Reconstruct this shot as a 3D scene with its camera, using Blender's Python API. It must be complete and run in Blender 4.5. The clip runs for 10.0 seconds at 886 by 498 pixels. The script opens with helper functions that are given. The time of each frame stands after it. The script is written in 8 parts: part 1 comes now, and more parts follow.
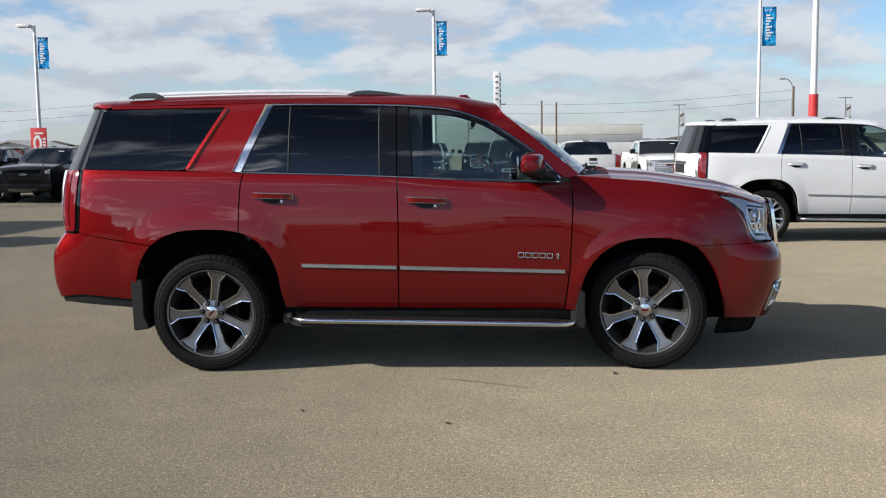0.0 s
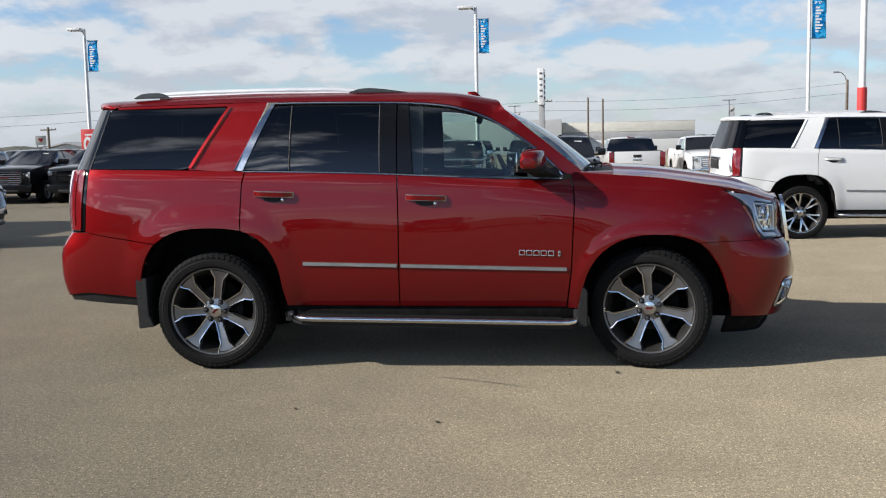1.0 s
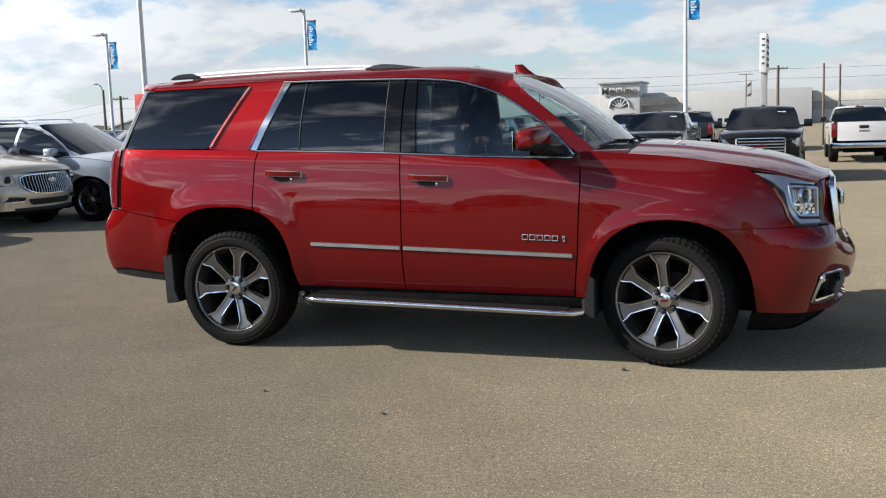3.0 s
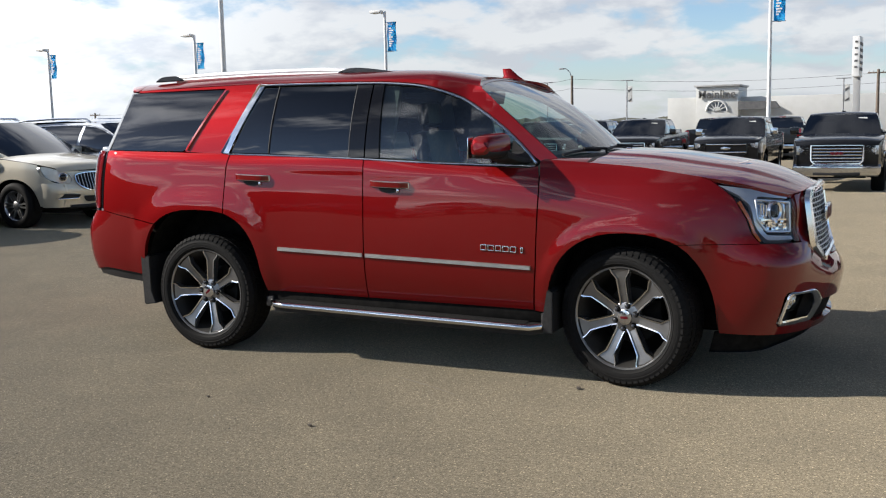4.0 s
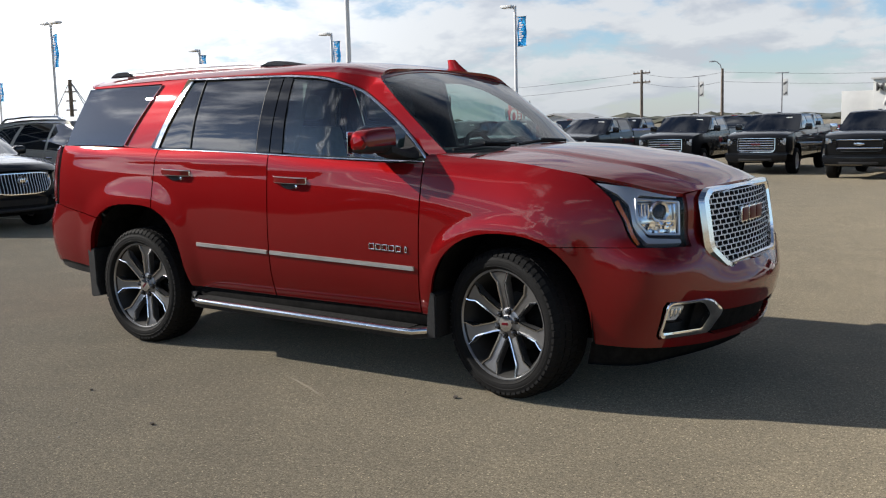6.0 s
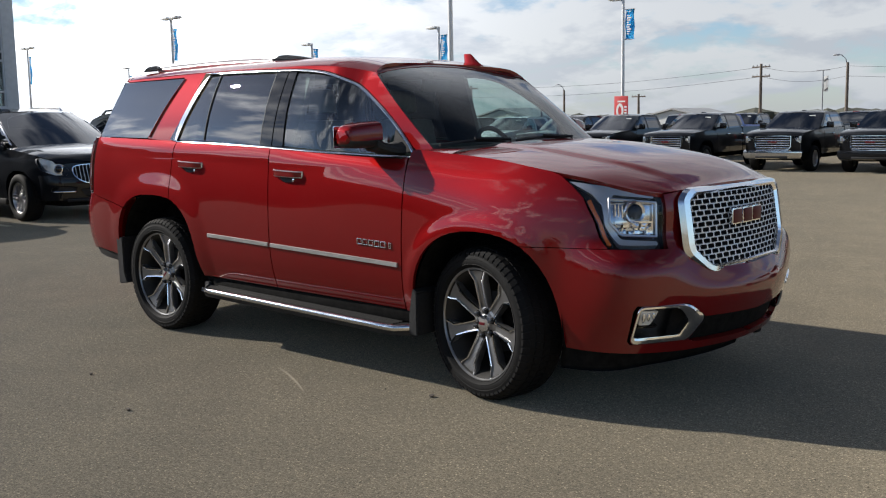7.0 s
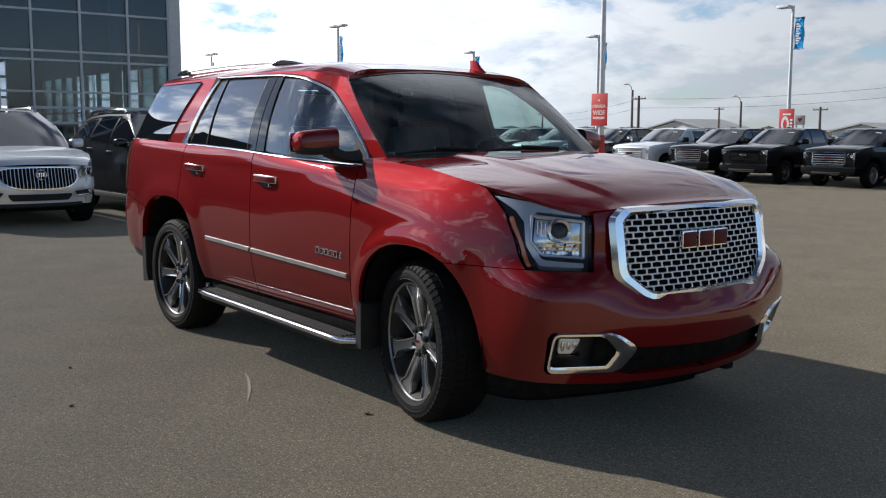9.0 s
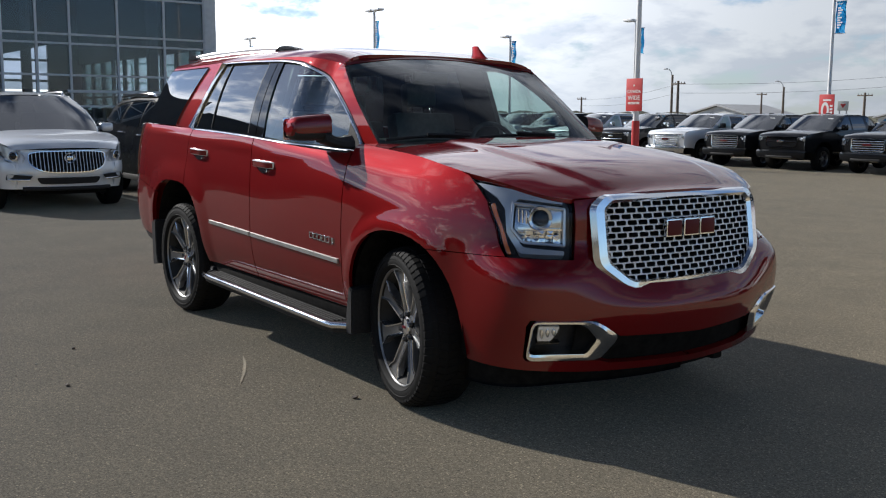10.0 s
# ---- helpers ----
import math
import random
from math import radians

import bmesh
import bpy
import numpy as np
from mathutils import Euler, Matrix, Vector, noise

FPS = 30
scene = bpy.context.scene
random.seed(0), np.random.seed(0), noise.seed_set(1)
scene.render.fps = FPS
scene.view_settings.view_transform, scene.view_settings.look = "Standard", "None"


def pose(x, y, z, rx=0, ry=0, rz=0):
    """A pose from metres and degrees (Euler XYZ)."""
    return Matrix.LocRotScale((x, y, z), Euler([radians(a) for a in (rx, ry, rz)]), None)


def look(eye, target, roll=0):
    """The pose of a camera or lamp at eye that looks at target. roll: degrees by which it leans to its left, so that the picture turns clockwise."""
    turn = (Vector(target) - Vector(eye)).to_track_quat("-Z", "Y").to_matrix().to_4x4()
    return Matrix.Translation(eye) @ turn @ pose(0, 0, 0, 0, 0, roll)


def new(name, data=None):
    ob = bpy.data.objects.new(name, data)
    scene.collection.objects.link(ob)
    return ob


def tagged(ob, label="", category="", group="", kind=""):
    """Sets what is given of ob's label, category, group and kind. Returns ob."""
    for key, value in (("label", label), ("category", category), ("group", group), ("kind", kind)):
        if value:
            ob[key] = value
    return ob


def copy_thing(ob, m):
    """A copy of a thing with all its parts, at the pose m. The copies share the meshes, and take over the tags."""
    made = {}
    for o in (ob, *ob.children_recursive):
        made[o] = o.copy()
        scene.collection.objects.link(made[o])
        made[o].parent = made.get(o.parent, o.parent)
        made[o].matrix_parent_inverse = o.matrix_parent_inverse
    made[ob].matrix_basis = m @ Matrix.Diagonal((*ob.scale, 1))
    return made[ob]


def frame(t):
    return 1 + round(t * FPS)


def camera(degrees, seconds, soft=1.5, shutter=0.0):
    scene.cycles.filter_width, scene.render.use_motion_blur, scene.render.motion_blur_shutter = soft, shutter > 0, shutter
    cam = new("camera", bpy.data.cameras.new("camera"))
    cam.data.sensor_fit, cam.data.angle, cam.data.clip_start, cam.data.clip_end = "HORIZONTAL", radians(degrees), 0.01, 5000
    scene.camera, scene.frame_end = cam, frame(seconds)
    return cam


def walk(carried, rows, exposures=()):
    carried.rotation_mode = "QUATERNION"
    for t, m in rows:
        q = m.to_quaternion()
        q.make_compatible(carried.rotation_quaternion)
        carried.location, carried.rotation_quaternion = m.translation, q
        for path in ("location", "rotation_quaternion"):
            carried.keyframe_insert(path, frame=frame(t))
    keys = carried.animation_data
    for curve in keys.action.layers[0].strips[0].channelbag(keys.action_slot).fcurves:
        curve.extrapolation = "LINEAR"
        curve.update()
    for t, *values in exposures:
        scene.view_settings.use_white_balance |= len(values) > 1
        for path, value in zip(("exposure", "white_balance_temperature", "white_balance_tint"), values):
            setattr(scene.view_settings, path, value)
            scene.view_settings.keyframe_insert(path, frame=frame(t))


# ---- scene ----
cam = camera(48.4, 10.0, soft=1.15)
PATH = [
    (0, (0.327, -7.49, 1.525), (0.26, -5.502, 1.312), -0.7),
    (0.5, (0.482, -7.476, 1.524), (0.379, -5.49, 1.312), -0.7),
    (1, (0.668, -7.429, 1.513), (0.495, -5.448, 1.298), -1.2),
    (1.5, (0.937, -7.271, 1.509), (0.663, -5.302, 1.287), -1.6),
    (2, (1.331, -7.145, 1.509), (0.937, -5.199, 1.27), -1.5),
    (2.5, (1.72, -7.014, 1.511), (1.201, -5.1, 1.248), -1.7),
    (3.8, (2.719, -6.467, 1.499), (1.906, -4.656, 1.255), -1.4),
    (4, (2.841, -6.371, 1.512), (2.009, -4.57, 1.262), -1.2),
    (4.5, (3.166, -6.128, 1.486), (2.253, -4.362, 1.265), -0.9),
    (5, (3.536, -5.889, 1.481), (2.532, -4.176, 1.247), -1.3),
    (5.5, (3.841, -5.639, 1.474), (2.789, -3.955, 1.23), -1.5),
    (5.7, (3.942, -5.527, 1.471), (2.869, -3.857, 1.226), -1.5),
    (6.8, (4.578, -4.945, 1.438), (3.291, -3.437, 1.176), -1.1),
    (7, (4.659, -4.848, 1.455), (3.345, -3.363, 1.197), -1.0),
    (7.5, (4.881, -4.598, 1.448), (3.489, -3.185, 1.191), -0.5),
    (8, (5.089, -4.346, 1.447), (3.62, -3.014, 1.184), -0.2),
    (8.5, (5.203, -4.058, 1.45), (3.679, -2.786, 1.211), -0.4),
    (9, (5.337, -3.814, 1.447), (3.775, -2.588, 1.208), 0.2),
    (9.5, (5.473, -3.663, 1.456), (3.885, -2.478, 1.188), 0.8),
    (10, (5.505, -3.612, 1.458), (3.898, -2.453, 1.188), 0.4),
]
EXPOSURE = [(0.0, 0.50, 6150, 10), (1.5, 0.58, 6250, 10), (4.0, 0.68, 6400, 10), (5.0, 0.68, 6400, 10), (5.7, 0.62, 6350, 10), (7.0, 0.46, 6300, 10), (7.5, 0.41, 6250, 10), (8.5, 0.33, 6150, 10), (10.0, 0.27, 6100, 10)]
walk(cam, [(t, look(eye, target, roll)) for t, eye, target, roll in PATH], EXPOSURE)

# ---- world and sun ----
SUN_EL, SUN_AZ = 30.0, 200.5   # degrees above the horizon; direction from which it comes, from +x towards +y
world = bpy.data.worlds.new("sky")
scene.world = world
world.use_nodes = True
wn, wl = world.node_tree.nodes, world.node_tree.links
wn.clear()


def wnode(kind, **inputs):
    n = wn.new(kind)
    for k, v in inputs.items():
        n.inputs[k.replace("_", " ")].default_value = v
    return n


sky = wn.new("ShaderNodeTexSky")
sky.sky_type, sky.sun_disc = "NISHITA", False
sky.sun_elevation, sky.sun_rotation = radians(SUN_EL), radians(90 - SUN_AZ)
sky.air_density, sky.dust_density, sky.ozone_density = 1.0, 0.3, 3.0
coord = wn.new("ShaderNodeTexCoord")
sep = wn.new("ShaderNodeSeparateXYZ")
wl.new(coord.outputs["Generated"], sep.inputs[0])


def wmath(op, a, b=None, clamp=False):
    n = wn.new("ShaderNodeMath")
    n.operation, n.use_clamp = op, clamp
    for i, v in enumerate((a, b)):
        if v is None:
            continue
        if isinstance(v, (int, float)):
            n.inputs[i].default_value = v
        else:
            wl.new(v, n.inputs[i])
    return n.outputs[0]


# heaped clouds: noise on a flat layer overhead, so that they shrink and flatten towards the horizon
def layer(lift):
    """The place on the cloud layer that a direction meets, seen a little higher by lift."""
    low = wmath("ADD", wmath("MAXIMUM", sep.outputs["Z"], 0.0), 0.30 + lift)
    flat = wn.new("ShaderNodeCombineXYZ")
    wl.new(wmath("DIVIDE", sep.outputs["X"], low), flat.inputs[0])
    wl.new(wmath("DIVIDE", sep.outputs["Y"], low), flat.inputs[1])
    flat.inputs[2].default_value = 3.7
    return flat.outputs[0]


def heap(at):
    n = wnode("ShaderNodeTexNoise", Scale=3.5, Detail=9.0, Roughness=0.56, Distortion=0.15)
    wl.new(at, n.inputs["Vector"])
    return n.outputs["Fac"]


place = layer(0.0)
big, above = heap(place), heap(layer(0.022))
banks = wnode("ShaderNodeTexNoise", Scale=0.8, Detail=2.0, Roughness=0.5)
wl.new(place, banks.inputs["Vector"])
mass = wmath("ADD", big, wmath("MULTIPLY", wmath("SUBTRACT", banks.outputs["Fac"], 0.5), 0.35))
cover = wnode("ShaderNodeMapRange", From_Min=0.445, From_Max=0.60, To_Min=0.04)
cover.interpolation_type = "SMOOTHSTEP"
# thin haze low over the horizon
haze = wnode("ShaderNodeMapRange", From_Min=0.0, From_Max=0.075, To_Min=0.55, To_Max=0.0)
wl.new(sep.outputs["Z"], haze.inputs["Value"])
# their tops are lit and their undersides grey
thick = wnode("ShaderNodeMapRange", From_Min=-0.055, From_Max=0.075)
wl.new(wmath("ADD", wmath("SUBTRACT", above, big), wmath("MULTIPLY", wmath("SUBTRACT", mass, 0.52), 0.35)), thick.inputs["Value"])
tone = wn.new("ShaderNodeMix")
tone.data_type = "RGBA"
tone.inputs["A"].default_value, tone.inputs["B"].default_value = (9.3, 9.3, 9.3, 1), (6.9, 7.1, 7.6, 1)
wl.new(thick.outputs[0], tone.inputs["Factor"])
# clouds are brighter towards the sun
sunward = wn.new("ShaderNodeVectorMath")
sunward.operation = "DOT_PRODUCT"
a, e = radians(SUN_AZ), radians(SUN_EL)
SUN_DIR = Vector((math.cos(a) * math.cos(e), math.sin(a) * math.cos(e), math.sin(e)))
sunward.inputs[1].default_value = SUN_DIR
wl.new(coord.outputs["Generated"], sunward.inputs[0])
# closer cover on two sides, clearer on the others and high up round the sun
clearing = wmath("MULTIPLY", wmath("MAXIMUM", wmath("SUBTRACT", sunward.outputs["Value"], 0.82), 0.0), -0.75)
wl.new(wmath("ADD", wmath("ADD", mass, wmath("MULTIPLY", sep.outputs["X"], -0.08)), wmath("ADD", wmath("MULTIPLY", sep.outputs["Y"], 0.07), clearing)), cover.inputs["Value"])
near = wnode("ShaderNodeMapRange", From_Min=0.05, From_Max=1.0)
wl.new(sunward.outputs["Value"], near.inputs["Value"])
near2 = wmath("MINIMUM", wmath("POWER", near.outputs[0], 2.7), 0.28)
glow = wn.new("ShaderNodeMath")
glow.operation = "MULTIPLY_ADD"
wl.new(near2, glow.inputs[0])
glow.inputs[1].default_value, glow.inputs[2].default_value = 9.5, 1.0
lit = wn.new("ShaderNodeVectorMath")
lit.operation = "SCALE"
wl.new(tone.outputs["Result"], lit.inputs[0])
wl.new(glow.outputs[0], lit.inputs["Scale"])
mix1 = wn.new("ShaderNodeMix")
mix1.data_type = "RGBA"
# overhead the sky is clearer
clear = wnode("ShaderNodeMapRange", From_Min=0.45, From_Max=0.80, To_Min=0.88, To_Max=0.22)
wl.new(sep.outputs["Z"], clear.inputs["Value"])
wl.new(wmath("MULTIPLY", cover.outputs[0], clear.outputs[0]), mix1.inputs["Factor"])
blue = wn.new("ShaderNodeVectorMath")
blue.operation = "MULTIPLY"
blue.inputs[1].default_value = (1.42, 1.50, 1.64)
wl.new(sky.outputs[0], blue.inputs[0])
deep = wnode("ShaderNodeMapRange", From_Min=0.25, From_Max=0.70, To_Min=1.0, To_Max=0.35)
wl.new(sep.outputs["Z"], deep.inputs["Value"])
upper_blue = wn.new("ShaderNodeVectorMath")
upper_blue.operation = "SCALE"
wl.new(blue.outputs[0], upper_blue.inputs[0])
wl.new(deep.outputs[0], upper_blue.inputs["Scale"])
wl.new(upper_blue.outputs[0], mix1.inputs["A"])
wl.new(lit.outputs[0], mix1.inputs["B"])
mix2 = wn.new("ShaderNodeMix")
mix2.data_type = "RGBA"
wl.new(haze.outputs[0], mix2.inputs["Factor"])
wl.new(mix1.outputs["Result"], mix2.inputs["A"])
hz = wn.new("ShaderNodeVectorMath")
hz.operation = "SCALE"
hz.inputs[0].default_value = (6.0, 6.6, 7.4)
wl.new(glow.outputs[0], hz.inputs["Scale"])
wl.new(hz.outputs[0], mix2.inputs["B"])
back = wn.new("ShaderNodeBackground")
back.inputs["Strength"].default_value = 0.056
wl.new(mix2.outputs["Result"], back.inputs["Color"])
wout = wn.new("ShaderNodeOutputWorld")
wl.new(back.outputs[0], wout.inputs[0])

sun_data = bpy.data.lights.new("sun", "SUN")
sun_data.energy, sun_data.angle, sun_data.color = 5.0, radians(0.55), (1.0, 0.935, 0.84)
sun = new("sun", sun_data)
sun.matrix_world = look(SUN_DIR * 60, (0, 0, 0))

# ---- materials ----
def material(name, color=(0.5, 0.5, 0.5), rough=0.5, metal=0.0, **more):
    m = bpy.data.materials.new(name)
    m.use_nodes = True
    b = m.node_tree.nodes["Principled BSDF"]
    b.inputs["Base Color"].default_value = (*color, 1)
    b.inputs["Roughness"].default_value, b.inputs["Metallic"].default_value = rough, metal
    for k, v in more.items():
        b.inputs[k.replace("_", " ")].default_value = v
    return m


def node(m, kind, **inputs):
    n = m.node_tree.nodes.new(kind)
    for k, v in inputs.items():
        n.inputs[k.replace("_", " ")].default_value = v
    return n


def wire(m, a, b):
    m.node_tree.links.new(a, b)


def bsdf(m):
    return m.node_tree.nodes["Principled BSDF"]


def grain(m, scale, low, high, detail=5.0, bump=0.0, rough=None, second=None):
    """Noise in metres that varies the colour between low and high, with relief and, if given, roughness."""
    tc = node(m, "ShaderNodeTexCoord")
    n = node(m, "ShaderNodeTexNoise", Scale=scale, Detail=detail, Roughness=0.6)
    wire(m, tc.outputs["Object"], n.inputs["Vector"])
    fac = n.outputs["Fac"]
    if second:
        n2 = node(m, "ShaderNodeTexNoise", Scale=second, Detail=4.0, Roughness=0.6)
        wire(m, tc.outputs["Object"], n2.inputs["Vector"])
        avg = node(m, "ShaderNodeMath")
        avg.operation = "MULTIPLY_ADD"
        wire(m, n.outputs["Fac"], avg.inputs[0])
        avg.inputs[1].default_value = 0.5
        half = node(m, "ShaderNodeMath")
        half.operation = "MULTIPLY"
        half.inputs[1].default_value = 0.5
        wire(m, n2.outputs["Fac"], half.inputs[0])
        wire(m, half.outputs[0], avg.inputs[2])
        fac = avg.outputs[0]
    r = node(m, "ShaderNodeValToRGB")
    r.color_ramp.elements[0].position, r.color_ramp.elements[1].position = 0.3, 0.7
    r.color_ramp.elements[0].color, r.color_ramp.elements[1].color = (*low, 1), (*high, 1)
    wire(m, fac, r.inputs[0])
    wire(m, r.outputs[0], bsdf(m).inputs["Base Color"])
    if bump:
        bp = node(m, "ShaderNodeBump", Strength=bump, Distance=0.01)
        wire(m, n.outputs["Fac"], bp.inputs["Height"])
        wire(m, bp.outputs[0], bsdf(m).inputs["Normal"])
    if rough:
        mr = node(m, "ShaderNodeMapRange", To_Min=rough[0], To_Max=rough[1])
        wire(m, fac, mr.inputs["Value"])
        wire(m, mr.outputs[0], bsdf(m).inputs["Roughness"])
    return m


def paint(name, color, metal=0.45, flake=0.0, rough=0.32, dust=(0.32, 0.29, 0.25), dust_most=0.012, coat=1.38, edge=(1, 1, 1)):
    """Car lacquer: a coloured base under clear coat, with fine metal flake and a little road dust."""
    m = material(name, color, rough, metal, Coat_Weight=1.0, Coat_Roughness=0.02, Coat_IOR=coat, Specular_IOR_Level=0.03, Specular_Tint=(*edge, 1))
    tc = node(m, "ShaderNodeTexCoord")
    dirt = node(m, "ShaderNodeTexNoise", Scale=2.2, Detail=7.0, Roughness=0.65)
    wire(m, tc.outputs["Object"], dirt.inputs["Vector"])
    amount = node(m, "ShaderNodeMapRange", From_Min=0.45, From_Max=0.8, To_Min=0.0, To_Max=dust_most)
    wire(m, dirt.outputs["Fac"], amount.inputs["Value"])
    mx = node(m, "ShaderNodeMix")
    mx.data_type = "RGBA"
    mx.inputs["A"].default_value, mx.inputs["B"].default_value = (*color, 1), (*dust, 1)
    wire(m, amount.outputs[0], mx.inputs["Factor"])
    wire(m, mx.outputs["Result"], bsdf(m).inputs["Base Color"])
    cr = node(m, "ShaderNodeMapRange", From_Min=0.3, From_Max=0.8, To_Min=0.008, To_Max=0.035)
    wire(m, dirt.outputs["Fac"], cr.inputs["Value"])
    wire(m, cr.outputs[0], bsdf(m).inputs["Coat Roughness"])
    if flake:
        fl = node(m, "ShaderNodeTexNoise", Scale=900.0, Detail=1.0)
        wire(m, tc.outputs["Object"], fl.inputs["Vector"])
        bp = node(m, "ShaderNodeBump", Strength=flake, Distance=0.002)
        wire(m, fl.outputs["Fac"], bp.inputs["Height"])
        wire(m, bp.outputs[0], bsdf(m).inputs["Normal"])
    return m


def glass(name, tint, f0=0.05, gloss_rough=0.0, power=5.0):
    """A thin pane: tinted clear body with mirror gloss that grows towards grazing from f0."""
    m = bpy.data.materials.new(name)
    m.use_nodes = True
    m.node_tree.nodes.clear()
    tr = node(m, "ShaderNodeBsdfTransparent", Color=(*tint, 1))
    gl = node(m, "ShaderNodeBsdfGlossy", Color=(1, 1, 1, 1), Roughness=gloss_rough)
    lw = node(m, "ShaderNodeLayerWeight", Blend=0.5)
    pw = node(m, "ShaderNodeMath")
    pw.operation = "POWER"
    pw.inputs[1].default_value = power
    ma = node(m, "ShaderNodeMath")
    ma.operation = "MULTIPLY_ADD"
    ma.inputs[1].default_value, ma.inputs[2].default_value = 1 - f0, f0
    wire(m, lw.outputs["Facing"], pw.inputs[0])
    wire(m, pw.outputs[0], ma.inputs[0])
    mx = node(m, "ShaderNodeMixShader")
    tc = node(m, "ShaderNodeTexCoord")
    nz = node(m, "ShaderNodeTexNoise", Scale=2.5, Detail=1.0)
    wire(m, tc.outputs["Object"], nz.inputs["Vector"])
    bp = node(m, "ShaderNodeBump", Strength=0.004, Distance=0.02)
    wire(m, nz.outputs["Fac"], bp.inputs["Height"])
    wire(m, bp.outputs[0], gl.inputs["Normal"])
    wire(m, ma.outputs[0], mx.inputs[0])
    wire(m, tr.outputs[0], mx.inputs[1])
    wire(m, gl.outputs[0], mx.inputs[2])
    out = node(m, "ShaderNodeOutputMaterial")
    wire(m, mx.outputs[0], out.inputs[0])
    return m


M = {}
M["red"] = paint("red lacquer", (0.160, 0.0046, 0.0053), metal=0.58, flake=0.06, rough=0.56, coat=1.50, edge=(0.30, 0.02, 0.02))
M["white"] = paint("white lacquer", (0.64, 0.64, 0.635), metal=0.0, rough=0.4)
M["black"] = paint("black lacquer", (0.008, 0.009, 0.011), metal=0.1, rough=0.3)
M["graphite"] = paint("dark grey lacquer", (0.03, 0.035, 0.042), metal=0.4)
M["silver"] = paint("silver lacquer", (0.66, 0.68, 0.71), metal=0.4, rough=0.4, coat=1.5)
M["steel_blue"] = paint("grey blue lacquer", (0.35, 0.385, 0.44), metal=0.4, rough=0.4, coat=1.5)
M["champagne"] = paint("champagne lacquer", (0.60, 0.555, 0.455), metal=0.4, rough=0.4, coat=1.5)
M["blue"] = paint("blue lacquer", (0.012, 0.06, 0.28), metal=0.4)
M["maroon"] = paint("maroon lacquer", (0.10, 0.006, 0.01), metal=0.4)
M["chrome"] = grain(material("chrome", (0.78, 0.79, 0.80), 0.09, 1.0), 6.0, (0.70, 0.71, 0.73), (0.84, 0.84, 0.85), rough=(0.05, 0.16))
M["bar"] = grain(material("bright anodised bar", (0.85, 0.86, 0.87), 0.4, 0.55), 8.0, (0.8, 0.81, 0.82), (0.9, 0.9, 0.91), rough=(0.34, 0.48))
M["satin"] = grain(material("satin metal", (0.55, 0.55, 0.56), 0.3, 1.0), 8.0, (0.5, 0.5, 0.51), (0.62, 0.62, 0.63), rough=(0.22, 0.38))
M["brushed"] = grain(material("brushed trim metal", (0.42, 0.41, 0.39), 0.42, 1.0), 12.0, (0.36, 0.35, 0.335), (0.47, 0.46, 0.44), rough=(0.36, 0.5))
M["gunmetal"] = grain(material("gunmetal wheel", (0.27, 0.27, 0.275), 0.3, 0.9), 14.0, (0.24, 0.24, 0.245), (0.30, 0.30, 0.305), rough=(0.24, 0.4))
M["brake"] = grain(material("brake iron darkened for shade", (0.05, 0.048, 0.045), 0.6, 0.5), 9.0, (0.012, 0.012, 0.011), (0.028, 0.026, 0.024))
M["gloss_black"] = material("gloss black trim", (0.006, 0.006, 0.007), 0.04, 0.0, Coat_Weight=0.25, Coat_Roughness=0.02, Specular_IOR_Level=0.3)
M["plastic"] = grain(material("black plastic", (0.018, 0.018, 0.019), 0.55, Specular_IOR_Level=0.25), 60.0, (0.012, 0.012, 0.013), (0.026, 0.025, 0.025), bump=0.15, rough=(0.45, 0.7))
M["under"] = grain(material("underbody", (0.008, 0.008, 0.008), 0.85, Specular_IOR_Level=0.06), 20.0, (0.004, 0.004, 0.004), (0.014, 0.013, 0.012))
M["rubber"] = grain(material("tyre rubber", (0.012, 0.012, 0.0125), 0.72, Specular_IOR_Level=0.1), 35.0, (0.006, 0.006, 0.0064), (0.014, 0.0137, 0.0133), bump=0.12, rough=(0.55, 0.85), second=4.0)
M["glass_dark"] = glass("privacy glass", (0.010, 0.011, 0.014), 0.075, power=3.0)
M["glass_tail"] = glass("tail glass", (0.010, 0.011, 0.014), 0.045, power=6.5)
M["glass_side"] = glass("side glass", (0.60, 0.72, 0.69), 0.085, power=3.0)
M["glass_wind"] = glass("windscreen glass", (0.62, 0.74, 0.71), 0.055)
M["glass_clear"] = glass("clear lens", (0.95, 0.96, 0.97), 0.03)
M["glass_shop"] = glass("curtain wall glass", (0.46, 0.50, 0.56), 0.045)
M["glass_car"] = glass("parked car windscreen", (0.05, 0.056, 0.06), 0.09, power=3.0)
M["amber"] = material("amber lens", (0.55, 0.12, 0.01), 0.15, 0.0, Coat_Weight=1.0)
M["lamp_red"] = material("red lens", (0.17, 0.006, 0.008), 0.12, 0.0, Coat_Weight=1.0, Coat_Roughness=0.02)
M["guide"] = material("grey lamp trim", (0.50, 0.53, 0.57), 0.32, 0.6, Coat_Weight=0.6)
M["lamp_dark"] = grain(material("dark lamp chrome", (0.55, 0.56, 0.58), 0.12, 1.0), 18.0, (0.42, 0.43, 0.45), (0.66, 0.67, 0.69), rough=(0.06, 0.2))
M["foot"] = material("glossy dark grey plastic", (0.03, 0.031, 0.034), 0.25, 0.0, Coat_Weight=0.6, Coat_Roughness=0.05)
M["lamp_white"] = material("reflector", (0.8, 0.82, 0.84), 0.14, 0.9)
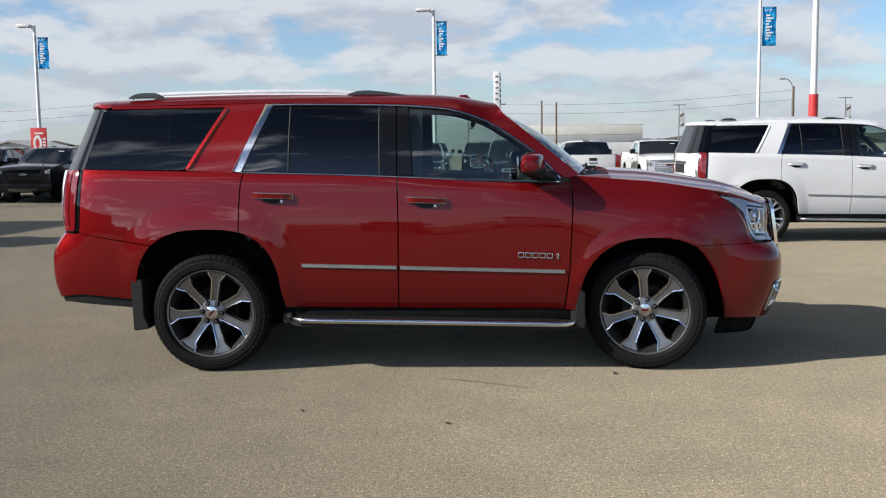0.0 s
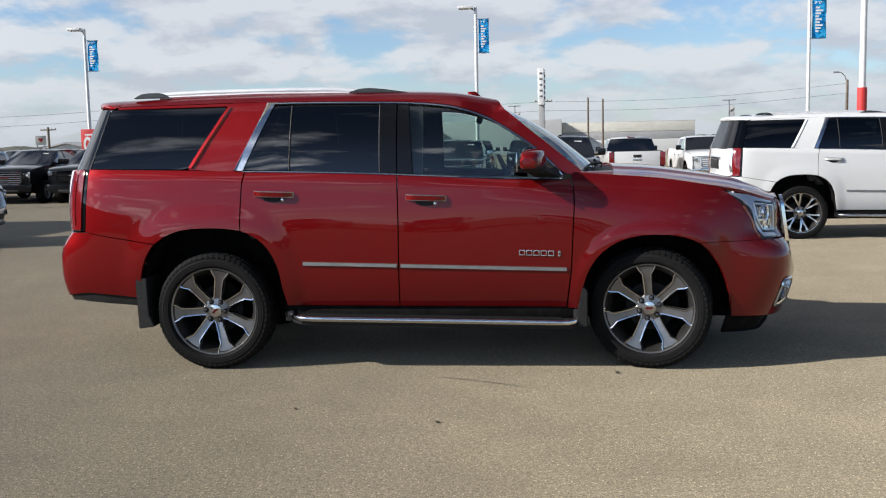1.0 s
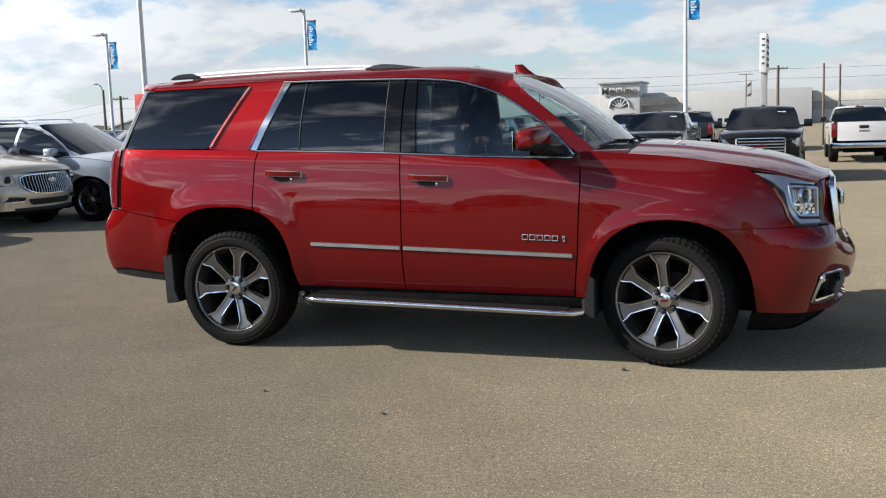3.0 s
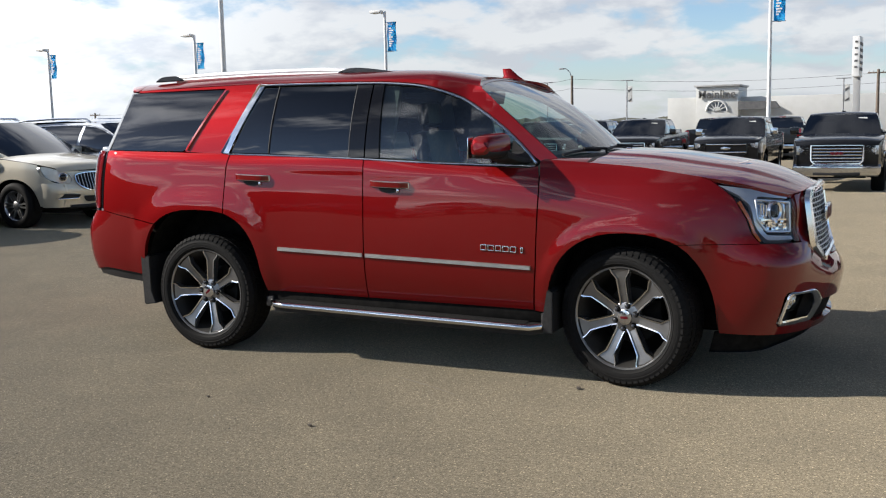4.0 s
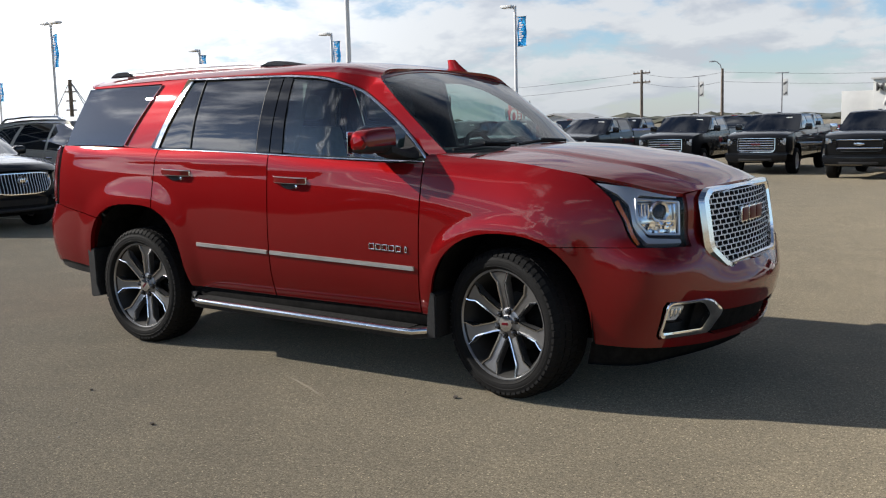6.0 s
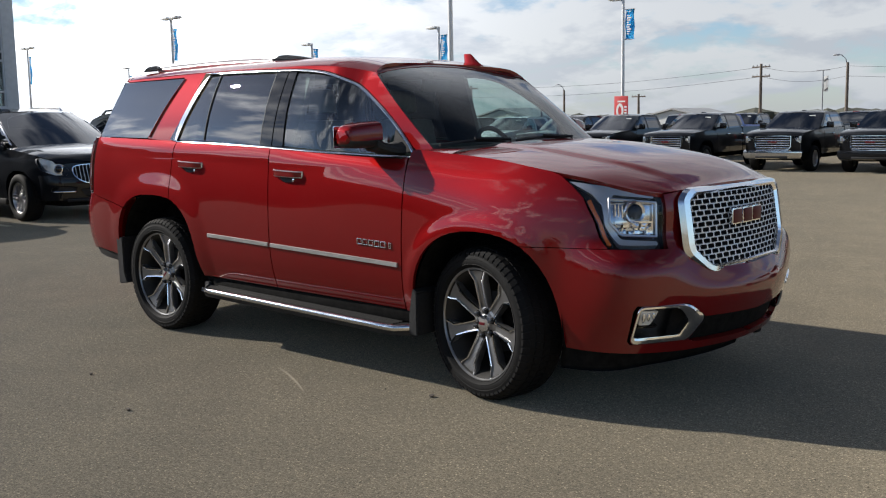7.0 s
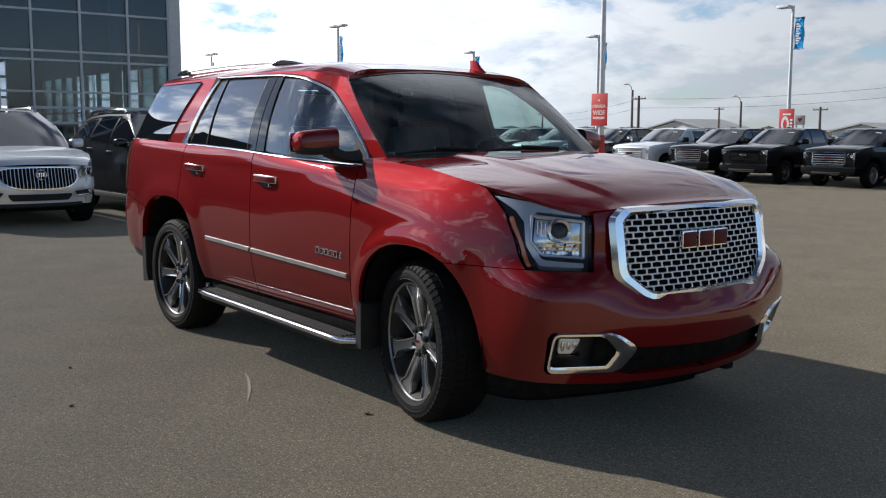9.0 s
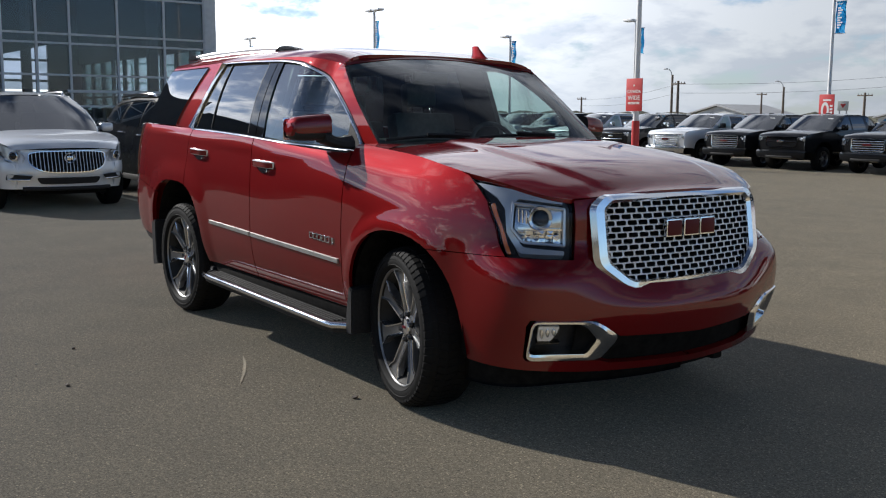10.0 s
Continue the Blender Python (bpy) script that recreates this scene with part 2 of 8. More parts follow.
M["emblem_red"] = material("red emblem", (0.085, 0.005, 0.009), 0.35, 0.0, Specular_IOR_Level=0.15)
M["seat"] = grain(material("leather seat", (0.13, 0.125, 0.12), 0.5), 30.0, (0.06, 0.058, 0.055), (0.10, 0.097, 0.092), bump=0.1)
M["cabin"] = grain(material("cabin trim", (0.03, 0.03, 0.032), 0.6), 40.0, (0.02, 0.02, 0.021), (0.045, 0.044, 0.043), bump=0.1)
M["sticker"] = material("white paper", (0.75, 0.75, 0.73), 0.6)
M["pole"] = grain(material("white pole paint", (0.75, 0.75, 0.74), 0.45), 5.0, (0.66, 0.66, 0.65), (0.8, 0.8, 0.79), rough=(0.35, 0.6))
M["grey_metal"] = grain(material("grey metal", (0.3, 0.3, 0.31), 0.5, 0.6), 7.0, (0.22, 0.22, 0.23), (0.36, 0.36, 0.37))
M["banner"] = grain(material("blue banner cloth", (0.03, 0.48, 0.88), 0.7), 3.0, (0.015, 0.38, 0.80), (0.07, 0.60, 0.94))
M["sign_red"] = grain(material("red sign board", (0.52, 0.03, 0.03), 0.5), 3.0, (0.46, 0.026, 0.026), (0.57, 0.04, 0.04))
M["sign_white"] = material("white lettering", (0.75, 0.72, 0.70), 0.5)
M["wood"] = grain(material("weathered pole wood", (0.14, 0.11, 0.085), 0.85), 9.0, (0.09, 0.07, 0.055), (0.2, 0.16, 0.125), bump=0.4)
M["wall_white"] = grain(material("white metal siding", (0.68, 0.68, 0.66), 0.55), 1.2, (0.50, 0.50, 0.485), (0.56, 0.56, 0.545), second=0.3)
M["wall_grey"] = grain(material("grey siding", (0.36, 0.36, 0.36), 0.6), 1.2, (0.31, 0.31, 0.31), (0.40, 0.40, 0.40), second=0.3)
M["wall_cream"] = grain(material("cream siding", (0.62, 0.60, 0.53), 0.6), 1.2, (0.56, 0.54, 0.47), (0.67, 0.65, 0.58), second=0.3)
M["roof_dark"] = grain(material("dark roof", (0.10, 0.10, 0.105), 0.8), 2.0, (0.07, 0.07, 0.075), (0.14, 0.14, 0.14))
M["mullion"] = grain(material("aluminium mullion", (0.56, 0.57, 0.58), 0.45, 0.0), 6.0, (0.51, 0.52, 0.53), (0.61, 0.62, 0.63))
M["wing_wall"] = grain(material("dark grey metal siding", (0.07, 0.075, 0.085), 0.6), 1.2, (0.06, 0.064, 0.072), (0.085, 0.09, 0.10), second=0.3)
M["interior"] = grain(material("showroom inside", (0.2, 0.2, 0.21), 0.7), 0.8, (0.16, 0.16, 0.17), (0.24, 0.24, 0.25))
M["line_paint"] = grain(material("worn parking paint", (0.55, 0.5, 0.32), 0.75), 7.0, (0.30, 0.27, 0.2), (0.6, 0.55, 0.36), second=40.0)

# the lot: fine-grained grey-tan concrete with stains, tyre film and small stones in it
ground_mat = material("lot concrete", (0.3, 0.27, 0.22), 0.8, Diffuse_Roughness=0.9, Specular_IOR_Level=0.15)
gm = ground_mat
tc = node(gm, "ShaderNodeTexCoord")
fine = node(gm, "ShaderNodeTexNoise", Scale=95.0, Detail=5.0, Roughness=0.8)
mid = node(gm, "ShaderNodeTexNoise", Scale=1.6, Detail=10.0, Roughness=0.68)
speck = node(gm, "ShaderNodeTexNoise", Scale=34.0, Detail=3.0, Roughness=0.7)
wide = node(gm, "ShaderNodeTexNoise", Scale=0.16, Detail=5.0, Roughness=0.55)
stones = node(gm, "ShaderNodeTexVoronoi", Scale=150.0)
for n in (fine, mid, wide, stones, speck):
    wire(gm, tc.outputs["Object"], n.inputs["Vector"])


def gmix(kind, fac, a, b):
    n = node(gm, "ShaderNodeMix")
    n.data_type, n.blend_type = "RGBA", kind
    for sock, v in (("Factor", fac), ("A", a), ("B", b)):
        if isinstance(v, (int, float)):
            n.inputs[sock].default_value = v
        elif isinstance(v, tuple):
            n.inputs[sock].default_value = (*v, 1)
        else:
            wire(gm, v, n.inputs[sock])
    return n.outputs["Result"]


def gramp(src, p0, p1, c0, c1):
    r = node(gm, "ShaderNodeValToRGB")
    r.color_ramp.elements[0].position, r.color_ramp.elements[1].position = p0, p1
    r.color_ramp.elements[0].color, r.color_ramp.elements[1].color = (*c0, 1), (*c1, 1)
    wire(gm, src, r.inputs[0])
    return r.outputs[0]


base = gramp(fine.outputs["Fac"], 0.36, 0.66, (0.106, 0.090, 0.063), (0.378, 0.322, 0.230))
tonal = gramp(mid.outputs["Fac"], 0.33, 0.67, (0.86, 0.862, 0.87), (1.08, 1.075, 1.06))
broad = gramp(wide.outputs["Fac"], 0.32, 0.68, (0.90, 0.905, 0.92), (1.06, 1.055, 1.04))
pebble = gramp(stones.outputs["Distance"], 0.10, 0.30, (1.55, 1.5, 1.4), (0.96, 0.96, 0.96))
col = gmix("MULTIPLY", 1.0, gmix("MULTIPLY", 1.0, base, tonal), broad)
col = gmix("MULTIPLY", 0.8, col, pebble)
col = gmix("MULTIPLY", 1.0, col, gramp(speck.outputs["Fac"], 0.36, 0.62, (0.80, 0.80, 0.80), (1.14, 1.14, 1.13)))
# sparse pale stones and dark pits set in the surface
for scale, size, tint in ((46.0, 0.21, (2.1, 2.05, 1.95)), (23.0, 0.11, (0.36, 0.35, 0.34)), (88.0, 0.16, (1.7, 1.66, 1.6))):
    cells = node(gm, "ShaderNodeTexVoronoi", Scale=scale)
    wire(gm, tc.outputs["Object"], cells.inputs["Vector"])
    col = gmix("MULTIPLY", 1.0, col, gramp(cells.outputs["Distance"], size * 0.6, size, tint, (1.0, 1.0, 1.0)))
wire(gm, col, bsdf(gm).inputs["Base Color"])
gb = node(gm, "ShaderNodeBump", Strength=0.5, Distance=0.005)
wire(gm, fine.outputs["Fac"], gb.inputs["Height"])
wire(gm, gb.outputs[0], bsdf(gm).inputs["Normal"])
gr = node(gm, "ShaderNodeMapRange", To_Min=0.85, To_Max=0.98)
wire(gm, mid.outputs["Fac"], gr.inputs["Value"])
wire(gm, gr.outputs[0], bsdf(gm).inputs["Roughness"])

# ---- building tools ----
def thing(name, label, category, at=(0, 0, 0), turn=0.0, group="", kind=""):
    """A top-level thing: an Empty at its base that carries its parts."""
    ob = new(name)
    ob.empty_display_size = 0.2
    ob.matrix_world = pose(*at, 0, 0, turn)
    return tagged(ob, label, category, group, kind)


def mesh_of(bm, mat, smooth=0.0, normals=None):
    """A mesh from a bmesh; faces shade smooth across edges flatter than smooth degrees."""
    me = bpy.data.meshes.new("mesh")
    if smooth and normals is None:
        bm.normal_update()
        for e in bm.edges:
            e.smooth = len(e.link_faces) == 2 and e.calc_face_angle(0) < radians(smooth)
        for f in bm.faces:
            f.smooth = True
    bm.to_mesh(me)
    bm.free()
    for m in mat if isinstance(mat, (list, tuple)) else (mat,):
        me.materials.append(m)
    if normals is not None:
        me.polygons.foreach_set("use_smooth", [True] * len(me.polygons))
        me.normals_split_custom_set_from_vertices([tuple(n) for n in normals])
    return me


def part(name, bm, mat, parent, label="", smooth=35.0, at=None):
    """Links a bmesh (or a ready mesh) as one mesh object under a thing or a part."""
    me = bm if isinstance(bm, bpy.types.Mesh) else mesh_of(bm, mat, smooth)
    ob = new(name, me)
    ob.parent = parent
    if at is not None:
        ob.matrix_basis = at
    return tagged(ob, label)


def solo(name, bm, mat, label, category, group="", kind="", smooth=35.0, at=None):
    ob = new(name, bm if isinstance(bm, bpy.types.Mesh) else mesh_of(bm, mat, smooth))
    if at is not None:
        ob.matrix_world = at
    return tagged(ob, label, category, group, kind)


def box(bm, x0, x1, y0, y1, z0, z1, bevel=0.0, m=None, mi=0):
    """A box with bevelled edges added to bm."""
    vs = [bm.verts.new((x, y, z)) for x in (x0, x1) for y in (y0, y1) for z in (z0, z1)]
    fs = [bm.faces.new([vs[i] for i in q]) for q in ((0, 1, 3, 2), (4, 6, 7, 5), (0, 4, 5, 1), (2, 3, 7, 6), (0, 2, 6, 4), (1, 5, 7, 3))]
    geo = vs
    if bevel:
        es = list({e for f in fs for e in f.edges})
        r = bmesh.ops.bevel(bm, geom=es, offset=bevel, segments=2, affect="EDGES", profile=0.6)
        geo = list({v for f in r["faces"] for v in f.verts} | {v for v in vs if v.is_valid})
        fs = list({f for v in geo for f in v.link_faces})
    for f in fs:
        f.material_index = mi
    if m is not None:
        bmesh.ops.transform(bm, matrix=m, verts=geo)
    return geo


def lathe(bm, profile, seg=48, axis="y", at=(0, 0, 0), mi=0, closed=False):
    """Turns (radius, height) points about an axis."""
    rings = []
    for r, h in profile:
        ring = []
        for i in range(seg):
            a = 2 * math.pi * i / seg
            c, s = r * math.cos(a), r * math.sin(a)
            p = {"y": (c, h, s), "z": (c, s, h), "x": (h, c, s)}[axis]
            ring.append(bm.verts.new((p[0] + at[0], p[1] + at[1], p[2] + at[2])))
        rings.append(ring)
    pairs = list(zip(rings, rings[1:])) + ([(rings[-1], rings[0])] if closed else [])
    for a, b in pairs:
        for i in range(seg):
            f = bm.faces.new((a[i], a[(i + 1) % seg], b[(i + 1) % seg], b[i]))
            f.material_index = mi
    if not closed:
        for ring, (r, h) in ((rings[0], profile[0]), (rings[-1], profile[-1])):
            if r > 1e-4:
                f = bm.faces.new(ring)
                f.material_index = mi
    bmesh.ops.recalc_face_normals(bm, faces=bm.faces[:])
    return rings


def tube(bm, pts, r, seg=8, flat=1.0, mi=0, closed=False, upv=(0, 0, 1)):
    """A round or flattened bar along points. r: one radius or one a point."""
    pts = [Vector(p) for p in pts]
    n = len(pts)
    rs = r if isinstance(r, (list, tuple)) else [r] * n
    rings = []
    for i, p in enumerate(pts):
        a = pts[(i - 1) % n] if closed or i else p
        b = pts[(i + 1) % n] if closed or i < n - 1 else p
        d = (b - a).normalized()
        s = d.cross(Vector(upv))
        s = s.normalized() if s.length > 1e-4 else d.orthogonal().normalized()
        u = s.cross(d).normalized()
        rings.append([bm.verts.new(p + s * (rs[i] * flat * math.cos(2 * math.pi * k / seg)) + u * (rs[i] * math.sin(2 * math.pi * k / seg))) for k in range(seg)])
    pairs = list(zip(rings, rings[1:])) + ([(rings[-1], rings[0])] if closed else [])
    for a, b in pairs:
        for k in range(seg):
            bm.faces.new((a[k], a[(k + 1) % seg], b[(k + 1) % seg], b[k])).material_index = mi
    if not closed:
        bm.faces.new(rings[0][::-1]).material_index = mi
        bm.faces.new(rings[-1]).material_index = mi


def spline(*pts):
    """A smooth function through (x, y) points that does not overshoot; takes numbers or arrays."""
    xs = np.array([p[0] for p in pts], float)
    ys = np.array([p[1] for p in pts], float)
    return lambda q: hermite(xs, ys[:, None], np.atleast_1d(np.asarray(q, float)))[:, 0] if np.ndim(q) else float(hermite(xs, ys[:, None], np.array([float(q)]))[0, 0])


def bend(*pts):
    """A smooth function through (x, y) points with unbroken curvature."""
    xs = np.array([p[0] for p in pts], float)
    ys = np.array([p[1] for p in pts], float)
    return lambda q: curved(xs, ys[:, None], np.atleast_1d(np.asarray(q, float)))[:, 0] if np.ndim(q) else float(curved(xs, ys[:, None], np.array([float(q)]))[0, 0])


def slopes(xs, ys):
    h = np.diff(xs)[:, None]
    d = np.diff(ys, axis=0) / h
    m = np.zeros_like(ys)
    m[0], m[-1] = d[0], d[-1]
    if len(xs) > 2:
        w1, w2 = 2 * h[1:] + h[:-1], h[1:] + 2 * h[:-1]
        same = d[:-1] * d[1:] > 0
        with np.errstate(divide="ignore", invalid="ignore"):
            mm = (w1 + w2) / (w1 / d[:-1] + w2 / d[1:])
        m[1:-1] = np.where(same, mm, 0)
    return m


def curved(xs, ys, q):
    """The bending spline through rows ys at xs, at the places q: smooth in its curvature too."""
    n = len(xs)
    h = np.diff(xs)
    A = np.zeros((n, n))
    R = np.zeros_like(ys)
    A[0, 0] = A[-1, -1] = 1
    for i in range(1, n - 1):
        A[i, i - 1], A[i, i], A[i, i + 1] = h[i - 1], 2 * (h[i - 1] + h[i]), h[i]
        R[i] = 6 * ((ys[i + 1] - ys[i]) / h[i] - (ys[i] - ys[i - 1]) / h[i - 1])
    k = np.linalg.solve(A, R)
    q = np.clip(q, xs[0], xs[-1])
    i = np.clip(np.searchsorted(xs, q) - 1, 0, n - 2)
    d = h[i][:, None]
    a, b = ((xs[i + 1] - q)[:, None] / d), ((q - xs[i])[:, None] / d)
    return a * ys[i] + b * ys[i + 1] + ((a**3 - a) * k[i] + (b**3 - b) * k[i + 1]) * d * d / 6


def hermite(xs, ys, q):
    """Cubic through rows ys at xs, at the places q: an array of len(q) rows."""
    m = slopes(xs, ys)
    q = np.clip(q, xs[0], xs[-1])
    i = np.clip(np.searchsorted(xs, q) - 1, 0, len(xs) - 2)
    h = (xs[i + 1] - xs[i])[:, None]
    t = ((q - xs[i]) / h[:, 0])[:, None]
    return (2 * t**3 - 3 * t**2 + 1) * ys[i] + (t**3 - 2 * t**2 + t) * h * m[i] + (3 * t**2 - 2 * t**3) * ys[i + 1] + (t**3 - t**2) * h * m[i + 1]


def rounded(pts, r, n=5):
    """A closed outline with its corners rounded; r: one radius or one a corner."""
    out = []
    k = len(pts)
    for i in range(k):
        p, a, b = Vector(pts[i]), Vector(pts[i - 1]), Vector(pts[(i + 1) % k])
        q = r[i] if isinstance(r, (list, tuple)) else r
        da, db = a - p, b - p
        q = min(q, da.length * 0.48, db.length * 0.48)
        if q < 1e-4:
            out.append(tuple(p))
            continue
        s, e = p + da.normalized() * q, p + db.normalized() * q
        for j in range(n + 1):
            t = j / n
            out.append(tuple(s * (1 - t) ** 2 + p * (2 * t * (1 - t)) + e * t**2))
    return out


def shrink(pts, d):
    """A closed outline moved inwards by d (outwards if negative)."""
    k = len(pts)
    area = sum(pts[i - 1][0] * pts[i][1] - pts[i][0] * pts[i - 1][1] for i in range(k))
    sgn = 1 if area > 0 else -1
    out = []
    for i in range(k):
        a, p, b = Vector(pts[i - 1]), Vector(pts[i]), Vector(pts[(i + 1) % k])
        e1, e2 = (p - a), (b - p)
        n1, n2 = Vector((-e1.y, e1.x)), Vector((-e2.y, e2.x))
        n = (n1.normalized() if n1.length else n1) + (n2.normalized() if n2.length else n2)
        if n.length < 1e-6:
            out.append(tuple(p))
            continue
        n.normalize()
        c = max(0.5, n.dot(n2.normalized()) if n2.length else 1)
        out.append(tuple(p + n * (sgn * d / c)))
    return out


def trimmed(outline, surface, step=0.05, rim=0.012, lift=0.0, flip=False):
    """A panel of a curved surface, cut to an outline in the surface's own two coordinates, with edges turned in by rim.
    surface(u, v) gives arrays of places; its normals are taken from it, so that the panel shades as one smooth sheet. flip: the far side's mirror image."""
    bm = bmesh.new()
    clean = [outline[i] for i in range(len(outline)) if (Vector(outline[i]) - Vector(outline[i - 1])).length > 1e-5]
    bm.faces.new([bm.verts.new((u, v, 0)) for u, v in clean])
    for ax in (0, 1):
        lo, hi = min(p[ax] for p in clean), max(p[ax] for p in clean)
        k = math.ceil(lo / step)
        while k * step < hi:
            co, no = [0, 0, 0], [0, 0, 0]
            co[ax], no[ax] = k * step, 1
            bmesh.ops.bisect_plane(bm, geom=bm.verts[:] + bm.edges[:] + bm.faces[:], dist=1e-5, plane_co=co, plane_no=no)
            k += 1
    bm.verts.index_update()
    uv = np.array([v.co[:2] for v in bm.verts])
    P = surface(uv[:, 0], uv[:, 1])
    d = 1e-3
    du = surface(uv[:, 0] + d, uv[:, 1]) - surface(uv[:, 0] - d, uv[:, 1])
    dv = surface(uv[:, 0], uv[:, 1] + d) - surface(uv[:, 0], uv[:, 1] - d)
    N = np.cross(du, dv)
    N /= np.maximum(np.linalg.norm(N, axis=1), 1e-9)[:, None]
    P = P + N * lift
    out = np.ones(3)
    if flip:
        out[1] = -1
    for v in bm.verts:
        v.co = P[v.index] * out
    nrm = [tuple(n * out) for n in N]
    # faces look the way the skin's normals do
    for f in bm.faces:
        f.normal_update()
        if sum((Vector(nrm[v.index]) for v in f.verts), Vector()).dot(f.normal) < 0:
            f.normal_flip()
    rim_edges = [e for e in bm.edges if len(e.link_faces) == 1]
    if rim:
        nv, top, side = {}, {}, {}
        for e in rim_edges:
            for v in e.verts:
                if v not in nv:
                    i = v.index
                    top[v] = bm.verts.new(v.co)
                    nv[v] = bm.verts.new(Vector((P[i] - N[i] * rim) * out))
                    side[v] = Vector()
        for e in rim_edges:
            a, b = e.link_loops[0].vert, e.link_loops[0].link_loop_next.vert
            f = bm.faces.new((top[b], top[a], nv[a], nv[b]))
            f.normal_update()
            for v in (a, b):
                side[v] += f.normal
        bm.verts.index_update()
        extra = {}
        for v in nv:
            n = side[v].normalized() if side[v].length > 0 else Vector((0, 0, 1))
            extra[top[v].index] = extra[nv[v].index] = tuple(n)
        nrm = nrm + [extra[i] for i in range(len(nrm), len(bm.verts))]
    return bm, nrm


def panel(name, outline, surface, mat, parent, label="", step=0.05, rim=0.012, lift=0.0, sides=(False,)):
    """A trimmed panel as a part, on one side or on both."""
    obs = []
    for f in sides:
        bm, nrm = trimmed(outline, surface, step, rim, lift, f)
        obs.append(part(name, mesh_of(bm, mat, normals=nrm), mat, parent, label))
    return obs[0] if len(obs) == 1 else obs


def sheet(fn, nu, nv, thick=0.0):
    """A grid over fn(s, t), s and t from 0 to 1, with a turned-in rim of that depth."""
    bm = bmesh.new()
    g = [[bm.verts.new(fn(i / nu, j / nv)) for j in range(nv + 1)] for i in range(nu + 1)]
    for i in range(nu):
        for j in range(nv):
            bm.faces.new((g[i][j], g[i + 1][j], g[i + 1][j + 1], g[i][j + 1]))
    if thick:
        bm.normal_update()
        c = sum((f.calc_center_median() for f in bm.faces), Vector()) / len(bm.faces)
        rim = [e for e in bm.edges if len(e.link_faces) == 1]
        r = bmesh.ops.extrude_edge_only(bm, edges=rim)
        vs = [v for v in r["geom"] if isinstance(v, bmesh.types.BMVert)]
        for v in vs:
            nn = sum((f.normal for e in v.link_edges for o in [e.other_vert(v)] if o not in vs for f in o.link_faces if f.normal.length > 0.5), Vector())
            v.co -= nn.normalized() * thick if nn.length else Vector()
    return bm


def plate(bm, outline, place, depth, mi=0):
    """A flat outline (a, b) raised by depth: place(a, b, c) gives the point, c running from 0 to depth."""
    lo = [bm.verts.new(place(a, b, 0)) for a, b in outline]
    hi = [bm.verts.new(place(a, b, depth)) for a, b in outline]
    fs = [bm.faces.new(lo[::-1]), bm.faces.new(hi)]
    for i in range(len(lo)):
        j = (i + 1) % len(lo)
        fs.append(bm.faces.new((lo[i], lo[j], hi[j], hi[i])))
    for f in fs:
        f.material_index = mi
    bmesh.ops.recalc_face_normals(bm, faces=fs)
    return fs


def words(text, size, m, mat, name, parent=None, label="", depth=0.004, spacing=1.0, shear=0.0, align="CENTER", bold=0.0, squash=1.0):
    """Raised letters in the built-in font as one mesh."""
    cu = bpy.data.curves.new("text", "FONT")
    cu.body, cu.size, cu.extrude, cu.align_x, cu.align_y = text, size, depth, align, "CENTER"
    cu.space_character, cu.shear, cu.offset = spacing, shear, bold
    tmp = bpy.data.objects.new("text", cu)
    scene.collection.objects.link(tmp)
    dg = bpy.context.evaluated_depsgraph_get()
    me = bpy.data.meshes.new_from_object(tmp.evaluated_get(dg))
    bpy.data.objects.remove(tmp)
    bpy.data.curves.remove(cu)
    me.transform(Matrix.Diagonal((squash, 1, 1, 1)))
    me.materials.clear()
    me.materials.append(mat)
    ob = new(name, me)
    if parent:
        ob.parent = parent
        ob.matrix_basis = m
    else:
        ob.matrix_world = m
    return tagged(ob, label)


def smooth01(x):
    x = np.clip(x, 0, 1)
    return x * x * (3 - 2 * x)


def arch(cx, half, base_z, top_z, power, n=22, start=0.0, end=1.0):
    """Points of a wheel opening from its rear foot over the top to its front foot."""
    out = []
    for i in range(n + 1):
        a = math.pi * (1 - (start + (end - start) * i / n))
        c, s = math.cos(a), math.sin(a)
        out.append((cx + half * math.copysign(abs(c) ** (2 / power), c), base_z + (top_z - base_z) * abs(s) ** (2 / power)))
    return out

# ---- the large sport utility vehicle: x ahead, y to its left, z up, origin on the ground midway between the axles ----
LEVELS = np.array([0.30, 0.42, 0.52, 0.62, 0.70, 0.80, 0.88, 0.95, 1.08, 1.18, 1.30, 1.40])
MIDW = 1.0035 - np.where(LEVELS < 0.84, 0.27 * (0.84 - LEVELS) ** 2 + 0.40 * np.clip(0.64 - LEVELS, 0, None) ** 2, 0.15 * (LEVELS - 0.84) ** 2 + 0.22 * (LEVELS - 0.84) ** 4)
REARX = np.array([-2.53, -2.59, -2.625, -2.645, -2.648, -2.642, -2.615, -2.568, -2.562, -2.562, -2.553, -2.535])
NODES = np.array([-3.45, -3.0, -2.72, -2.52, -2.30, -2.0, -1.47, -1.0, 0.0, 1.0, 1.45, 1.75, 2.0, 2.2, 2.45, 2.72, 3.12])


